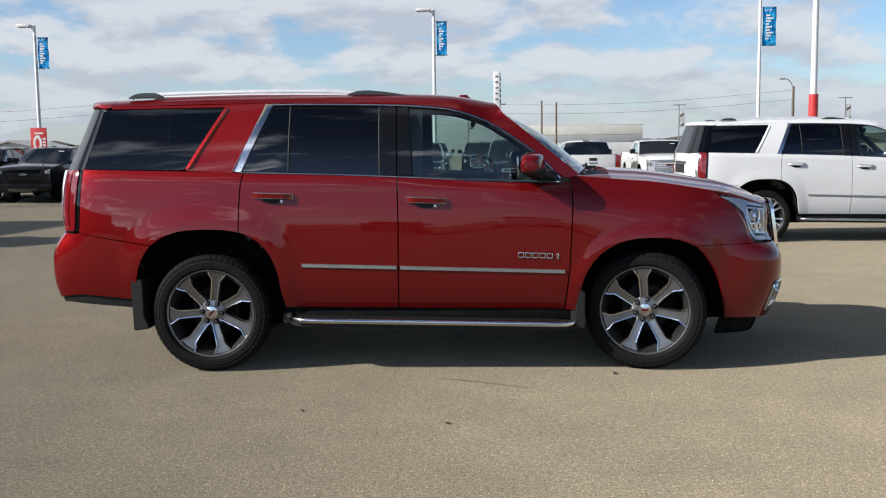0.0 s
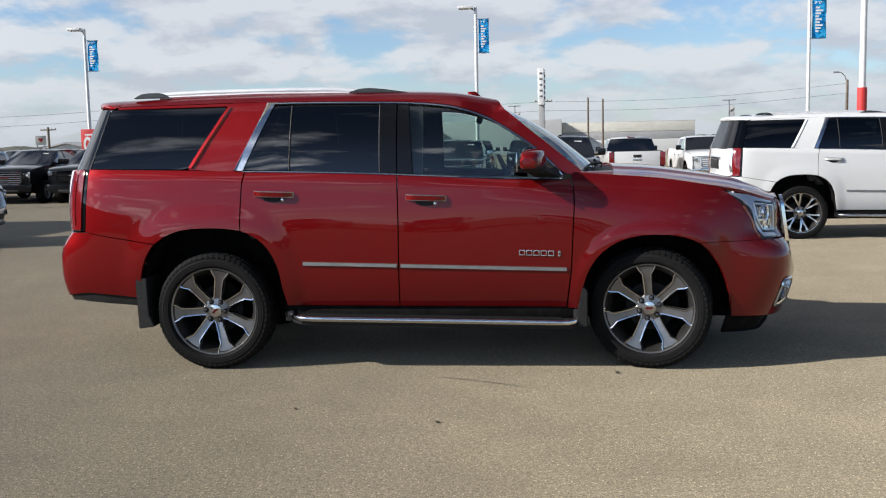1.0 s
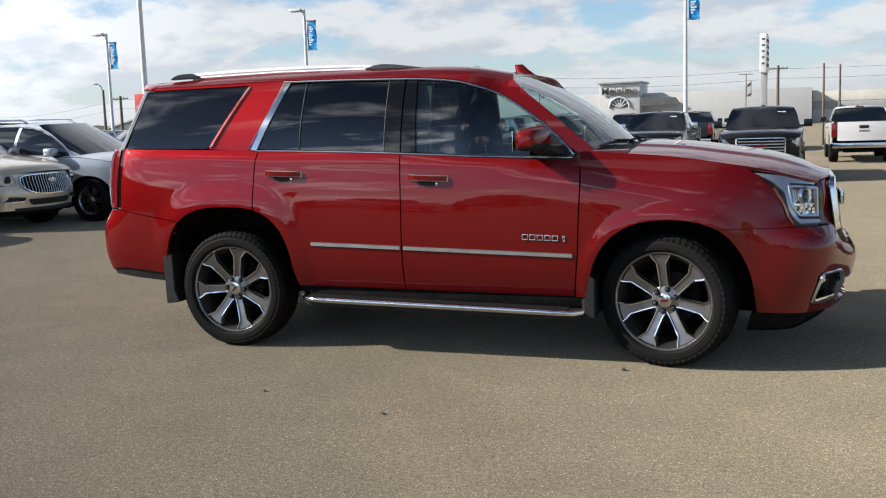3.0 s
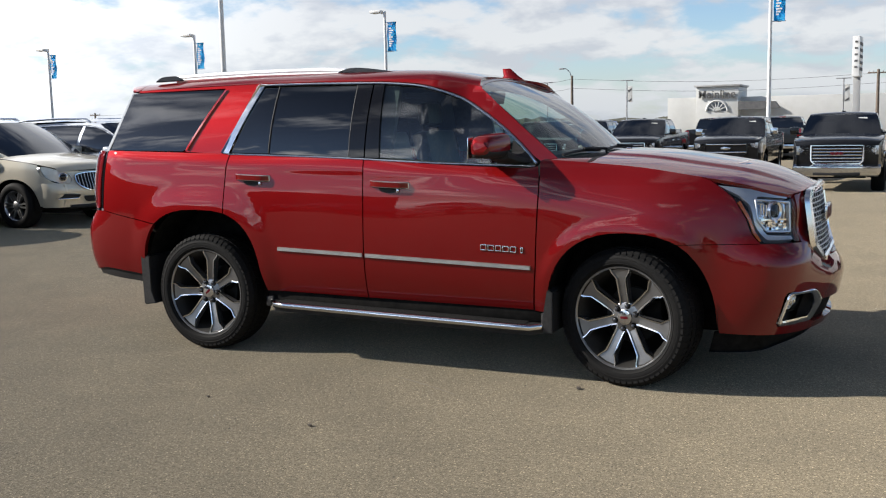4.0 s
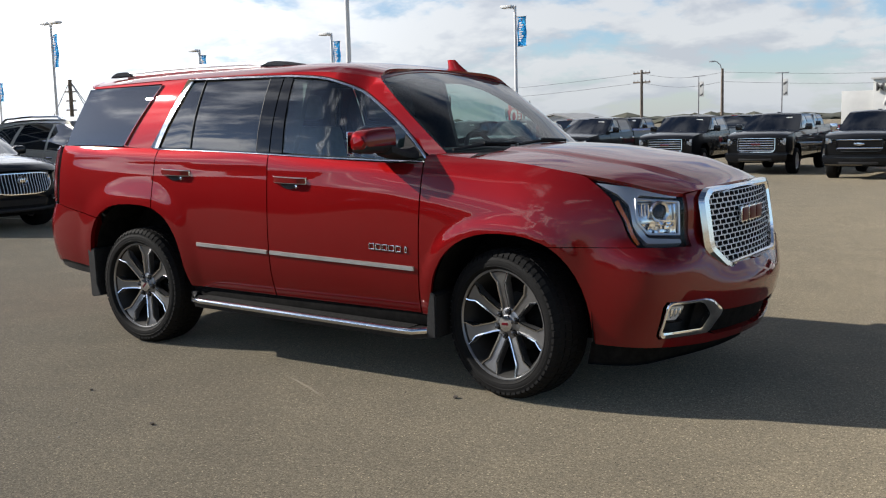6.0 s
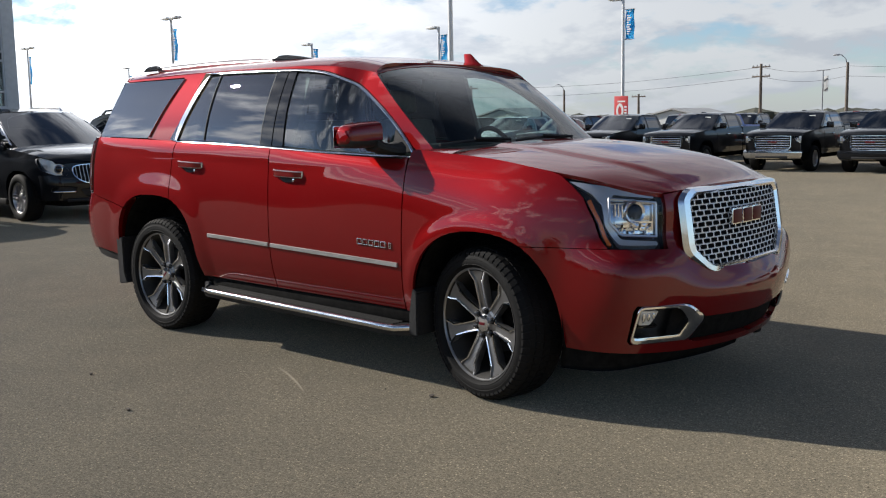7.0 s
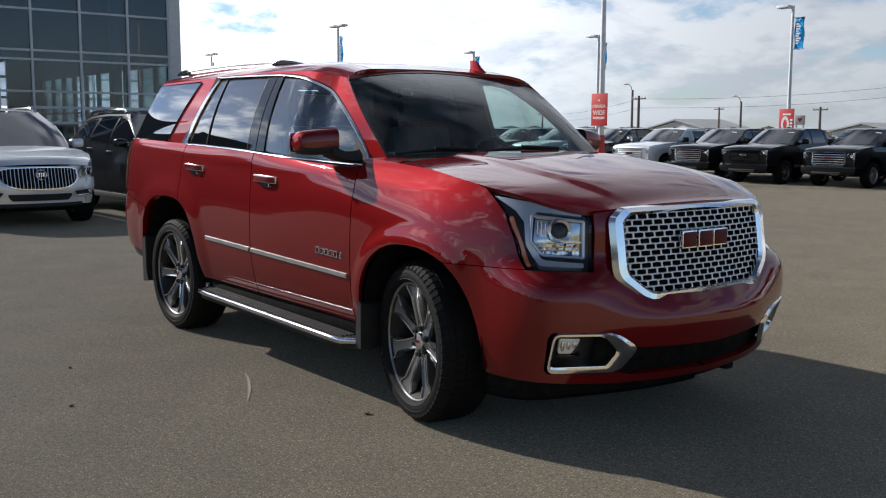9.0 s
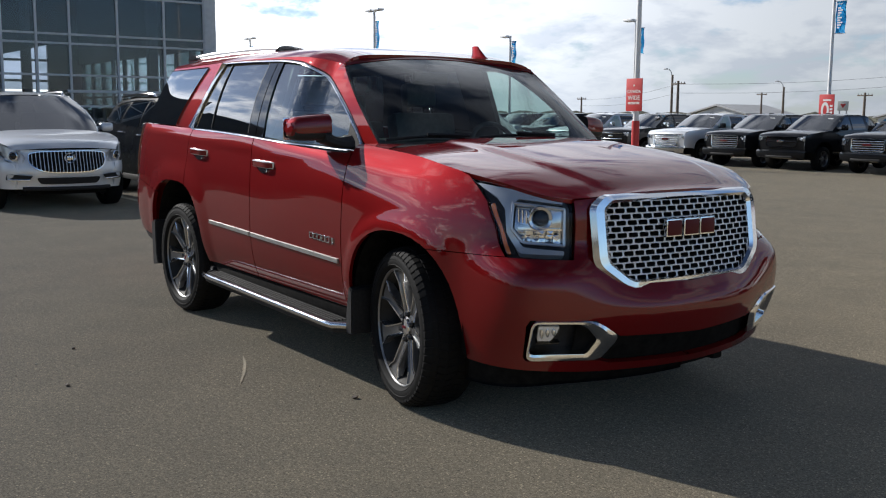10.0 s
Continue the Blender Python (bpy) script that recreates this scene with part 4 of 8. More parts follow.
        # chrome ring round the fog lamp
        fog = fog_ring(parent, f)
        fog_lamp(fog, f)
        head_lamp(parent, f)
    grille(parent)
    # bonnet
    def bonnet(s, t):
        v = 2 * t - 1
        u = 1.225 + (2.466 - 1.225) * s
        e = body1(u, float(HOOD_EDGE(u)))
        y = abs(e.y) * v
        fx = float(FRONT_X(abs(0.635 * v)))
        x = e.x + (fx - body1(2.466, 1.09).x) * s**5 * 1.0 + 0.04 * (1 - v * v) * (1 - s) ** 2
        crown = 0.042 - 0.004 * s
        dome = 0.013 * float(smooth01((0.64 - abs(v)) / 0.09)) * float(smooth01((1.0 - s) / 0.25))
        z = e.z + crown * (1 - abs(v) ** 2.6) + dome + 0.012 * math.sin(math.pi * min(1, s * 1.05)) * (1 - abs(v) ** 3)
        z += (1 - abs(v) ** 4) * (0.012 * float(smooth01((s - 0.3) / 0.5)) - 0.022 * float(smooth01((s - 0.86) / 0.14)))
        return Vector((x, y, z))
    part("bonnet", sheet(bonnet, 36, 84, 0.02), red, parent, "painted bonnet with a raised middle", smooth=50)
    # roof
    def roof(s, t):
        v = 2 * t - 1
        x = -2.16 + (WS_TOP[0] + 2.16) * s
        e = green1(x, float(ROOF_EDGE(x)))
        bow = -0.115 * (1 - v * v) * float(smooth01((s - 0.75) / 0.25)) - 0.03 * (1 - v * v) * (1 - s) ** 4
        crown = 0.078 - 0.012 * float(smooth01((0.2 - s) / 0.2))
        av = abs(v)
        z = e.z + crown * (1 - (0.34 * av**2 + 0.66 * av**12))
        return Vector((x + bow, e.y * -v, z))
    part("roof", sheet(roof, 44, 36, 0.02), red, parent, smooth=60)
    # pillars and roof rails in body colour
    rail = [(x, float(WIN_TOP(x)) + 0.016) for x in np.linspace(-1.075, 0.88, 26)] + [(0.925, 1.29), (0.955, 1.288), (1.03, 1.302)] + [(WS_TOP[0], WS_TOP[1])] + [(x, float(ROOF_EDGE(x))) for x in np.linspace(0.46, -1.06, 20)]
    panel("roof_rail", rail, green, red, parent, step=0.05, rim=0.015, sides=both)
    d_pillar = rounded([(-1.625, 1.366), (-1.298, 1.345), (-1.095, 1.808), (-1.078, 1.812), (-2.17, 1.799), (-2.17, 1.786), (-1.372, 1.790)], [0.02, 0.02, 0.0, 0.0, 0.0, 0.0, 0.02], 5)
    panel("rear_pillar", d_pillar, green, red, parent, step=0.05, rim=0.015, sides=both)
    for f in both:
        # a bright chamfer of the pillar looks back at the quarter window
        bm = bmesh.new()
        rows = []
        for i in range(9):
            q = i / 8
            row = []
            for dx, out in ((0.0, 0.001), (0.026, 0.013), (0.040, 0.0005)):
                p = green1(-1.618 + dx + 0.236 * q, 1.378 + 0.40 * q)
                row.append(bm.verts.new((p.x, (abs(p.y) + out) * (1 if f else -1), p.z)))
            rows.append(row)
        for a, b in zip(rows, rows[1:]):
            for k in range(2):
                bm.faces.new((a[k], a[k + 1], b[k + 1], b[k]) if f else (b[k], b[k + 1], a[k + 1], a[k]))
        part("pillar_edge", bm, red, parent, smooth=20)
    quarter_glass = rounded([(-2.305, 1.382), (-1.615, 1.368), (-1.385, 1.783), (-2.215, 1.783)], [0.006, 0.05, 0.02, 0.006], 5)
    panel("quarter_window", quarter_glass, green, M["glass_dark"], parent, "dark tinted rear side window", lift=-0.004, rim=0.006, step=0.08, sides=both)
    panel("inner_trim", rail, green, M["cabin"], parent, lift=-0.03, rim=0.0, step=0.1, sides=both)
    panel("inner_trim", d_pillar, green, M["cabin"], parent, lift=-0.03, rim=0.0, step=0.1, sides=both)
    # chrome frame round the door windows
    loop = [(-1.29, 1.35), (-1.085, 1.797)] + [(x, float(WIN_TOP(x)) + 0.004) for x in np.linspace(-1.0, 0.86, 30)] + [(0.905, 1.275), (0.893, 1.258), (0.86, 1.256)] + [(x, float(BELT(x)) - 0.006) for x in np.linspace(0.8, -1.22, 24)]
    for f in both:
        bm = bmesh.new()
        pts = []
        for x, z in loop:
            p = green1(x, z)
            p.y -= 0.003
            pts.append((p.x, -p.y if f else p.y, p.z))
        wide = [0.021 if i in (0, 1) else 0.012 for i in range(len(pts))]
        tube(bm, pts, wide, 8, 0.55, closed=True, upv=(0.3, 1, 0.2))
        bmesh.ops.recalc_face_normals(bm, faces=bm.faces[:])
        part("window_trim", bm, M["chrome"], parent, "chrome window surround", smooth=60)
        bm = bmesh.new()
        tube(bm, [(x, y - 0.030 * (1 if y > 0 else -1), z) for x, y, z in pts], 0.024, 6, 0.4, closed=True, upv=(0.3, 1, 0.2))
        part("inner_frame", bm, M["cabin"], parent, "dark inner window frame", smooth=60)
        # broad chrome upright at the rear pillar
        panel("pillar_trim", [(-1.292, 1.352), (-1.238, 1.352), (-1.045, 1.790), (-1.088, 1.797)], green, M["chrome"], parent, lift=0.006, rim=0.008, sides=(f,))
        for name, outline, mat in (
                ("vent_window", [(-1.235, 1.358), (-0.93, 1.349), (-0.93, 1.785), (-1.045, 1.785)], M["glass_dark"]),
                ("rear_window", [(-0.915, 1.348), (-0.312, 1.324), (-0.322, 1.778), (-0.915, 1.787)], M["glass_dark"]),
                ("front_window", [(-0.085, 1.318)] + [(x, float(BELT(x)) + 0.004) for x in (0.3, 0.6, 0.86)] + [(0.893, 1.274)] + [(x, float(WIN_TOP(x)) - 0.008) for x in np.linspace(0.86, -0.118, 22)], M["glass_side"])):
            panel(name, outline, green, mat, doors["r" if name != "front_window" else "f", f], "dark tinted window" if mat is M["glass_dark"] else "clear greenish window", lift=-0.006, rim=0.005, step=0.08, sides=(f,))
        panel("pillar_cover", [(-0.305, 1.322), (-0.2, 1.318), (-0.207, 1.777), (-0.315, 1.779)], green, M["gloss_black"], doors["r", f], "gloss black pillar cover", lift=0.001, rim=0.008, sides=(f,))
        panel("pillar_cover", [(-0.19, 1.318), (-0.092, 1.315), (-0.125, 1.774), (-0.197, 1.777)], green, M["gloss_black"], doors["f", f], "gloss black pillar cover", lift=0.001, rim=0.008, sides=(f,))
        sgn = 1 if f else -1
        for xa, za, xb, zb in ((-0.921, 1.352, -0.922, 1.784), (-0.309, 1.326, -0.318, 1.776)):
            bm = bmesh.new()
            pts = [green1(xa + (xb - xa) * q, za + (zb - za) * q) for q in (0, 0.25, 0.5, 0.75, 1)]
            tube(bm, [(p.x, sgn * (abs(p.y) - 0.003), p.z) for p in pts], 0.0055, 6)
            part("glass_divider", bm, M["plastic"], doors["r", f], smooth=60)
        # handles
        for door, x0, z0 in (("r", -1.02, 1.194), ("f", 0.0, 1.155)):
            door_handle(doors[door, f], x0, z0, sgn, red)
        # side moulding and nameplate
        for door, xa, za, xb, zb in (("r", -0.835, 0.727, -0.202, 0.708), ("f", -0.178, 0.707, 0.915, 0.672)):
            bm = bmesh.new()
            rows = []
            n = 10
            for i in range(n + 1):
                x, z = xa + (xb - xa) * i / n, za + (zb - za) * i / n
                p = body1(x, z)
                y = abs(p.y)
                rows.append([bm.verts.new((x, sgn * (y + dy), z + dz)) for dy, dz in ((-0.004, -0.013), (0.007, -0.0125), (0.010, -0.0105), (0.0095, 0.0105), (0.006, 0.0125), (-0.004, 0.013))])
            for a, b in zip(rows, rows[1:]):
                for j in range(5):
                    bm.faces.new((a[j], a[j + 1], b[j + 1], b[j]))
            bm.faces.new(rows[0])
            bm.faces.new(rows[-1])
            bmesh.ops.recalc_face_normals(bm, faces=bm.faces[:])
            part("side_moulding", bm, M["brushed"], doors[door, f], "chrome side moulding", smooth=20)
        if trim == "upper":
            nameplate(doors["f", f], sgn)
    # windscreen
    def screen(s, t):
        v = 2 * t - 1
        p = green1(WS_TOP[0] + (WS_BASE[0] - WS_TOP[0]) * s, WS_TOP[1] + (WS_BASE[1] - WS_TOP[1]) * s)
        x = p.x + (-0.115 * (1 - s) + 0.13 * s) * (1 - v * v) + 0.03 * math.sin(math.pi * s) * (1 - v**6)
        z = p.z + ((0.066) * (1 - s) + 0.012 * s) * (1 - v * v) + 0.03 * math.sin(math.pi * s) * (1 - v**6)
        return Vector((x, -p.y * v, z))
    part("windscreen", sheet(screen, 14, 20), M["glass_wind"], parent, "clear windscreen", smooth=80)
    bm = bmesh.new()
    for i in range(20):
        for s0, s1 in ((0.02, 0.10), (0.955, 1.0)):
            q = [screen(s0, i / 20), screen(s0, (i + 1) / 20), screen(s1, (i + 1) / 20), screen(s1, i / 20)]
            bm.faces.new([bm.verts.new(p - Vector((0.006, 0, 0.004))) for p in q])
    for side in (0, 1):
        for i in range(14):
            ts = (0.0, 0.012) if side == 0 else (1.0, 0.988)
            q = [screen(i / 14, ts[0]), screen((i + 1) / 14, ts[0]), screen((i + 1) / 14, ts[1]), screen(i / 14, ts[1])]
            bm.faces.new([bm.verts.new(p - Vector((0.006, 0, 0.004))) for p in q])
    head = sheet(lambda s, t: screen(-0.02 + 0.045 * s, 0.004 + 0.992 * t) + Vector((0.003, 0, 0.006 - 0.004 * s)), 4, 24, 0.005)
    part("roof_header", head, red, parent, smooth=60)
    part("glass_border", bm, M["cabin"], parent, "black border of the windscreen", smooth=0)
    # cowl, wipers
    def cowl(s, t):
        a = screen(0.97, t) + Vector((-0.01, 0, -0.012))
        b = bonnet(0.02, t) + Vector((0.0, 0, -0.022))
        return a.lerp(b, s)
    part("cowl", sheet(cowl, 4, 20), M["plastic"], parent, "black plastic cowl", smooth=50)
    for sgn in (-1, 1):
        i0 = green1(1.028, 1.304)
        i1 = bonnet(0.0, 0.10) + Vector((-0.004, 0, 0.0))
        def scuttle(s, t):
            a = body1(0.955 + 0.266 * t, 1.292 + (float(HOOD_EDGE(1.221)) - 1.292) * t)
            b = i0.lerp(i1, t)
            p = a.lerp(b, s) + Vector((0, 0, 0.012 * math.sin(math.pi * s) * (0.3 + 0.7 * t)))
            return Vector((p.x, sgn * abs(p.y), p.z))
        part("scuttle_side", sheet(scuttle, 8, 8), red, parent, smooth=60)
    for t0, t1 in ((0.30, 0.02), (0.68, 0.36)):
        bm = bmesh.new()
        pts = [screen(0.99 - 0.02 * math.sin(math.pi * i / 8), t0 + (t1 - t0) * i / 8) + Vector((0.014, 0, 0.012)) for i in range(9)]
        tube(bm, pts, 0.009, 6)
        base = screen(1.0, t0) + Vector((0.05, 0, 0.0))
        tube(bm, [base, base + Vector((0.0, 0, 0.03)), pts[4] + Vector((0.012, 0, 0.012))], 0.010, 6)
        part("wiper", bm, M["plastic"], parent, "black wiper", smooth=60)
    # rear window and spoiler
    def wrap(p, depth, t):
        """Plan of the tail at one height: round the corner from the side point p to its mirror image."""
        w = math.sin(math.pi / 2 * (2 * t - 1))
        return Vector((p.x - depth * (1 - abs(w) ** 6), -p.y * w, p.z))
    def rear_glass(s, t):
        q = s + 0.06 * math.sin(math.pi * s)
        return wrap(green1(-2.220, 1.787).lerp(green1(-2.312, 1.376), q), 0.18 + 0.06 * s, t)
    part("rear_screen", sheet(rear_glass, 8, 44), M["glass_tail"], parent, "dark tinted rear window wrapping round the corners", smooth=80)
    # the spoiler carries the roof's line on and ends in a blunt lip
    def spoiler(s, t):
        v = math.sin(math.pi / 2 * (2 * t - 1))
        e = green1(-2.163, float(ROOF_EDGE(-2.163)))
        lip = wrap(Vector((-2.205, e.y, 1.80)), 0.205, t)
        top = roof(0.0, 0.5 + 0.5 * v)
        back, z = ((0.0, top.z), (0.35, top.z - 0.001), (0.75, top.z - 0.006), (0.93, top.z - 0.012), (0.985, top.z - 0.022), (1.0, (top.z + 1.79) / 2 - 0.004), (0.985, 1.800), (0.93, 1.792), (0.4, 1.790))[round(s * 8)]
        return Vector((top.x - 0.003 + (lip.x - top.x) * back, lip.y * (1 - 0.004 * back), max(z, 1.790)))
    part("spoiler", sheet(spoiler, 8, 44), red, parent, "painted roof spoiler with a blunt lip", smooth=55)
    # roof rails
    for sgn in (-1, 1):
        bm = bmesh.new()
        tube(bm, [(x, sgn * 0.61, z) for x, z in ((-1.90, 1.882), (-1.6, 1.892), (-1.0, 1.895), (-0.7, 1.890), (-0.50, 1.878))], 0.019, 8, 0.9)
        rr = part("roof_bar", bm, M["bar"], parent, "satin metal roof bar", smooth=60)
        for prof in ([(-2.09, 1.860), (-2.04, 1.890), (-1.99, 1.898), (-1.90, 1.899), (-1.86, 1.888), (-1.82, 1.862)], [(-0.56, 1.868), (-0.50, 1.888), (-0.46, 1.895), (-0.40, 1.896), (-0.30, 1.886), (-0.12, 1.858), (-0.16, 1.850)]):
            bm = bmesh.new()
            plate(bm, prof, lambda a, b, c: Vector((a, sgn * (0.578 + c), b)), 0.062)
            bmesh.ops.bevel(bm, geom=bm.edges[:], offset=0.008, segments=2, affect="EDGES")
            part("bar_foot", bm, M["foot"], rr, "dark grey roof bar foot")
        bm = bmesh.new()
        tube(bm, [(x, sgn * 0.61, z) for x, z in ((-1.9, 1.866), (-1.2, 1.876), (-0.5, 1.866))], 0.018, 6, 1.1)
        part("bar_base", bm, M["bar"], rr, smooth=60)
    # aerial fin: a raked blade, highest at its rear
    bm = bmesh.new()
    rows = []
    for q in range(7):
        f = q / 6
        x0, x1 = 0.215 - 0.012 * f, 0.385 - 0.120 * f**0.8
        w = 0.036 * (1 - f) ** 0.8 + 0.005
        rows.append([bm.verts.new(((x0 + x1) / 2 + (x1 - x0) / 2 * math.cos(a), 0.44 + w * math.sin(a) * (0.75 - 0.25 * math.cos(a)), 1.815 + 0.092 * f)) for a in [2 * math.pi * k / 16 for k in range(16)]])
    for a, b in zip(rows, rows[1:]):
        for k in range(16):
            bm.faces.new((a[k], a[(k + 1) % 16], b[(k + 1) % 16], b[k]))
    bm.faces.new(rows[-1])
    part("aerial_fin", bm, red, parent, "painted shark fin aerial", smooth=40)
    # mirrors, sills, running boards, mud flaps
    for sgn in (-1, 1):
        door_mirror(parent, sgn, red)
        running_board(parent, sgn)
        for x0, x1, z0, z1 in ((-2.00, -1.88, 0.29, 0.64), (0.985, 1.05, 0.29, 0.55)):
            bm = bmesh.new()
            rear_flap = x0 < 0
            prof = [(x0, z1), (x1 - (0.04 if rear_flap else 0.0), z1), (x1 - (0.035 if rear_flap else 0), z0 + 0.1), (x1, z0 + 0.015), (x0 + 0.012, z0)] if rear_flap else [(x0 + 0.03, z1), (x1, z1 - 0.02), (x1, z0), (x0, z0), (x0 + 0.005, z0 + 0.12)]
            plate(bm, prof, lambda a, b, c: Vector((a, sgn * (0.72 + c), b)), 0.275)
            bmesh.ops.bevel(bm, geom=bm.edges[:], offset=0.006, segments=2, affect="EDGES")
            part("mud_flap", bm, M["plastic"], parent, "black rubber mud flap")
        # wheel housings
        for cx, half, top_z in ((-1.473, 0.50, 0.985), (1.49, 0.49, 0.905)):
            bm = bmesh.new()
            prof = arch(cx, half, 0.36, top_z, 2.6, 18)
            a = [bm.verts.new((x, sgn * 0.955, z)) for x, z in prof]
            b = [bm.verts.new((x, sgn * 0.62, z)) for x, z in prof]
            for i in range(len(prof) - 1):
                bm.faces.new((a[i], a[i + 1], b[i + 1], b[i]))
            bm.faces.new(b)
            part("wheel_housing", bm, M["under"], parent, smooth=60)
        bm = bmesh.new()
        box(bm, -0.985, 1.02, sgn * 0.80 if sgn > 0 else -0.925, 0.925 if sgn > 0 else -0.80, 0.34, 0.445, 0.02)
        part("sill", bm, M["under"], parent, "black lower sill")
    # the dark hull inside the skin
    bm = bmesh.new()
    box(bm, -2.36, 2.2, -0.60, 0.60, 0.46, 1.02, 0.02)
    box(bm, -1.9, 2.1, -0.58, 0.58, 0.30, 0.48, 0.02)
    box(bm, -0.94, 0.98, -0.93, 0.93, 0.44, 1.2, 0.02)
    box(bm, 2.1, 2.34, -0.5, 0.5, 0.34, 0.98, 0.02)
    part("underbody", bm, M["under"], parent, "dark underbody")
    bm = bmesh.new()
    for y in (-0.45, 0.45):
        box(bm, -2.0, 2.2, y - 0.05, y + 0.05, 0.27, 0.34, 0.01)
    tube(bm, [(-1.47, -0.75, 0.4), (-1.47, 0.75, 0.4)], 0.055, 10)
    tube(bm, [(1.47, -0.75, 0.38), (1.47, 0.75, 0.38)], 0.04, 10)
    box(bm, 2.25, 2.43, 0.26, 0.33, 0.265, 0.325, 0.02)
    part("chassis_frame", bm, M["under"], parent)
    # cabin
    bm = bmesh.new()
    tube(bm, [(0.86, y, 1.20) for y in (-0.70, -0.4, 0, 0.4, 0.70)], 0.13, 14, 1.6)
    part("dashboard", bm, M["cabin"], parent, "dark dashboard", smooth=60)
    bm = bmesh.new()
    ring = []
    for k in range(28):
        a = 2 * math.pi * k / 28
        ring.append(Vector((0.52 + 0.19 * math.sin(a) * -0.42, 0.40 + 0.19 * math.cos(a), 1.23 + 0.19 * math.sin(a) * 0.9)))
    tube(bm, ring, 0.016, 8, closed=True)
    tube(bm, [(0.52, 0.22, 1.23), (0.53, 0.40, 1.23), (0.52, 0.58, 1.23)], 0.022, 6)
    tube(bm, [(0.53, 0.40, 1.23), (0.80, 0.40, 1.14)], 0.03, 8)
    part("steering_wheel", bm, M["cabin"], parent, "black steering wheel", smooth=60)
    seat(parent, 0.05, -0.40)
    seat(parent, 0.05, 0.40)
    seat(parent, -0.95, -0.42, 0.55)
    seat(parent, -0.95, 0.42, 0.55)
    bm = bmesh.new()
    box(bm, 0.0, 0.035, -0.13, 0.13, -0.04, 0.04, 0.015, m=pose(0.30, 0.02, 1.69, 0, 15, 0))
    tube(bm, [(0.31, 0.02, 1.70), (0.27, 0.02, 1.77)], 0.01, 6)
    part("rear_view_mirror", bm, M["cabin"], parent, "black inside mirror")
    bm = bmesh.new()
    bm2 = sheet(lambda s, t: roof(0.02 + 0.95 * s, 0.012 + 0.976 * t) - Vector((0, 0, 0.028 + 0.03 * abs(2 * t - 1) ** 12)), 12, 24)
    part("headliner", bm2, M["cabin"], parent, "dark roof lining")
    bm.free()
    for sgn in (-1, 1):
        for xa, xb in ((-0.34, -0.03),):
            bm = bmesh.new()
            q = [green1(xa, 1.30), green1(xb, 1.30), green1(xb, 1.79), green1(xa, 1.79)]
            plate(bm, [(0, 0), (1, 0), (1, 1), (0, 1)], lambda a, b, c: Vector((xa + (xb - xa) * a, sgn * (abs((q[0].y * (1 - b) + q[3].y * b)) - 0.03 - c), 1.30 + 0.49 * b)), 0.04)
            part("inner_pillar", bm, M["cabin"], parent)
    bm = bmesh.new()
    box(bm, 0, 0.002, -0.03, 0.03, -0.022, 0.022, 0.0, m=Matrix.Translation(screen(0.93, 0.62) - Vector((0.02, 0, 0.01))) @ pose(0, 0, 0, 0, -50, 0))
    part("window_sticker", bm, M["sticker"], parent, "small white paper sticker", smooth=0)
    # wheels
    first = None
    for cx in (-1.473, 1.473):
        for sgn in (-1, 1):
            w = new("wheel")
            w.parent = parent
            w.matrix_basis = pose(cx, sgn * 0.838, 0.40, 0, (41 if cx < 0 else 4) * sgn, (0 if sgn < 0 else 180) - (steer if cx > 0 else 0))
            tagged(w, "chrome split-spoke wheel with a black tyre" if wheels_chrome else "seven-spoke dark alloy wheel with bright edges")
            if first is None:
                first = w
                suv_wheel_parts(w, wheels_chrome)
            else:
                made = {first: w}
                for o in first.children_recursive:
                    c = o.copy()
                    scene.collection.objects.link(c)
                    c.parent = made[o.parent]
                    made[o] = c


FRONT_X = bend(*[(abs(body1(u, float(HOOD_EDGE(u))).y), body1(u, float(HOOD_EDGE(u))).x) for u in np.linspace(3.12, 2.466, 9)])


def frame_ring(outline, inner, surface, lift, back, flip):
    """A raised frame between two outlines with the same number of points on a skin."""
    bm = bmesh.new()
    sg = -1 if flip else 1
    rings = []
    o, i = np.array(outline), np.array(inner)
    mid1, mid2 = o * 0.75 + i * 0.25, o * 0.25 + i * 0.75
    for pts, lf in ((o, 0.0), (mid1, lift), (mid2, lift), (i, lift * 0.4), (i, -back)):
        P = surface(pts[:, 0], pts[:, 1])
        d = 1e-3
        du = surface(pts[:, 0] + d, pts[:, 1]) - surface(pts[:, 0] - d, pts[:, 1])
        dv = surface(pts[:, 0], pts[:, 1] + d) - surface(pts[:, 0], pts[:, 1] - d)
        N = np.cross(du, dv)
        N /= np.linalg.norm(N, axis=1)[:, None]
        P = P + N * lf
        P[:, 1] *= sg
        rings.append([bm.verts.new(p) for p in P])
    for a, b in zip(rings, rings[1:]):
        for k in range(len(a)):
            j = (k + 1) % len(a)
            bm.faces.new((a[k], a[j], b[j], b[k]))
    bmesh.ops.recalc_face_normals(bm, faces=bm.faces[:])
    return bm


def fog_ring(parent, flip):
    inner = shrink(FOG, 0.004)
    # the frame is broader at its pointed end and along its foot
    inner = [(u - max(0.0, u - 2.45) * 0.36, v + max(0.0, 0.45 - v) * 0.35) for u, v in inner]
    return part("fog_lamp", frame_ring(shrink(FOG, -0.013), inner, body, 0.010, 0.07, flip), M["chrome"], parent, "fog lamp in a chrome frame", smooth=30)


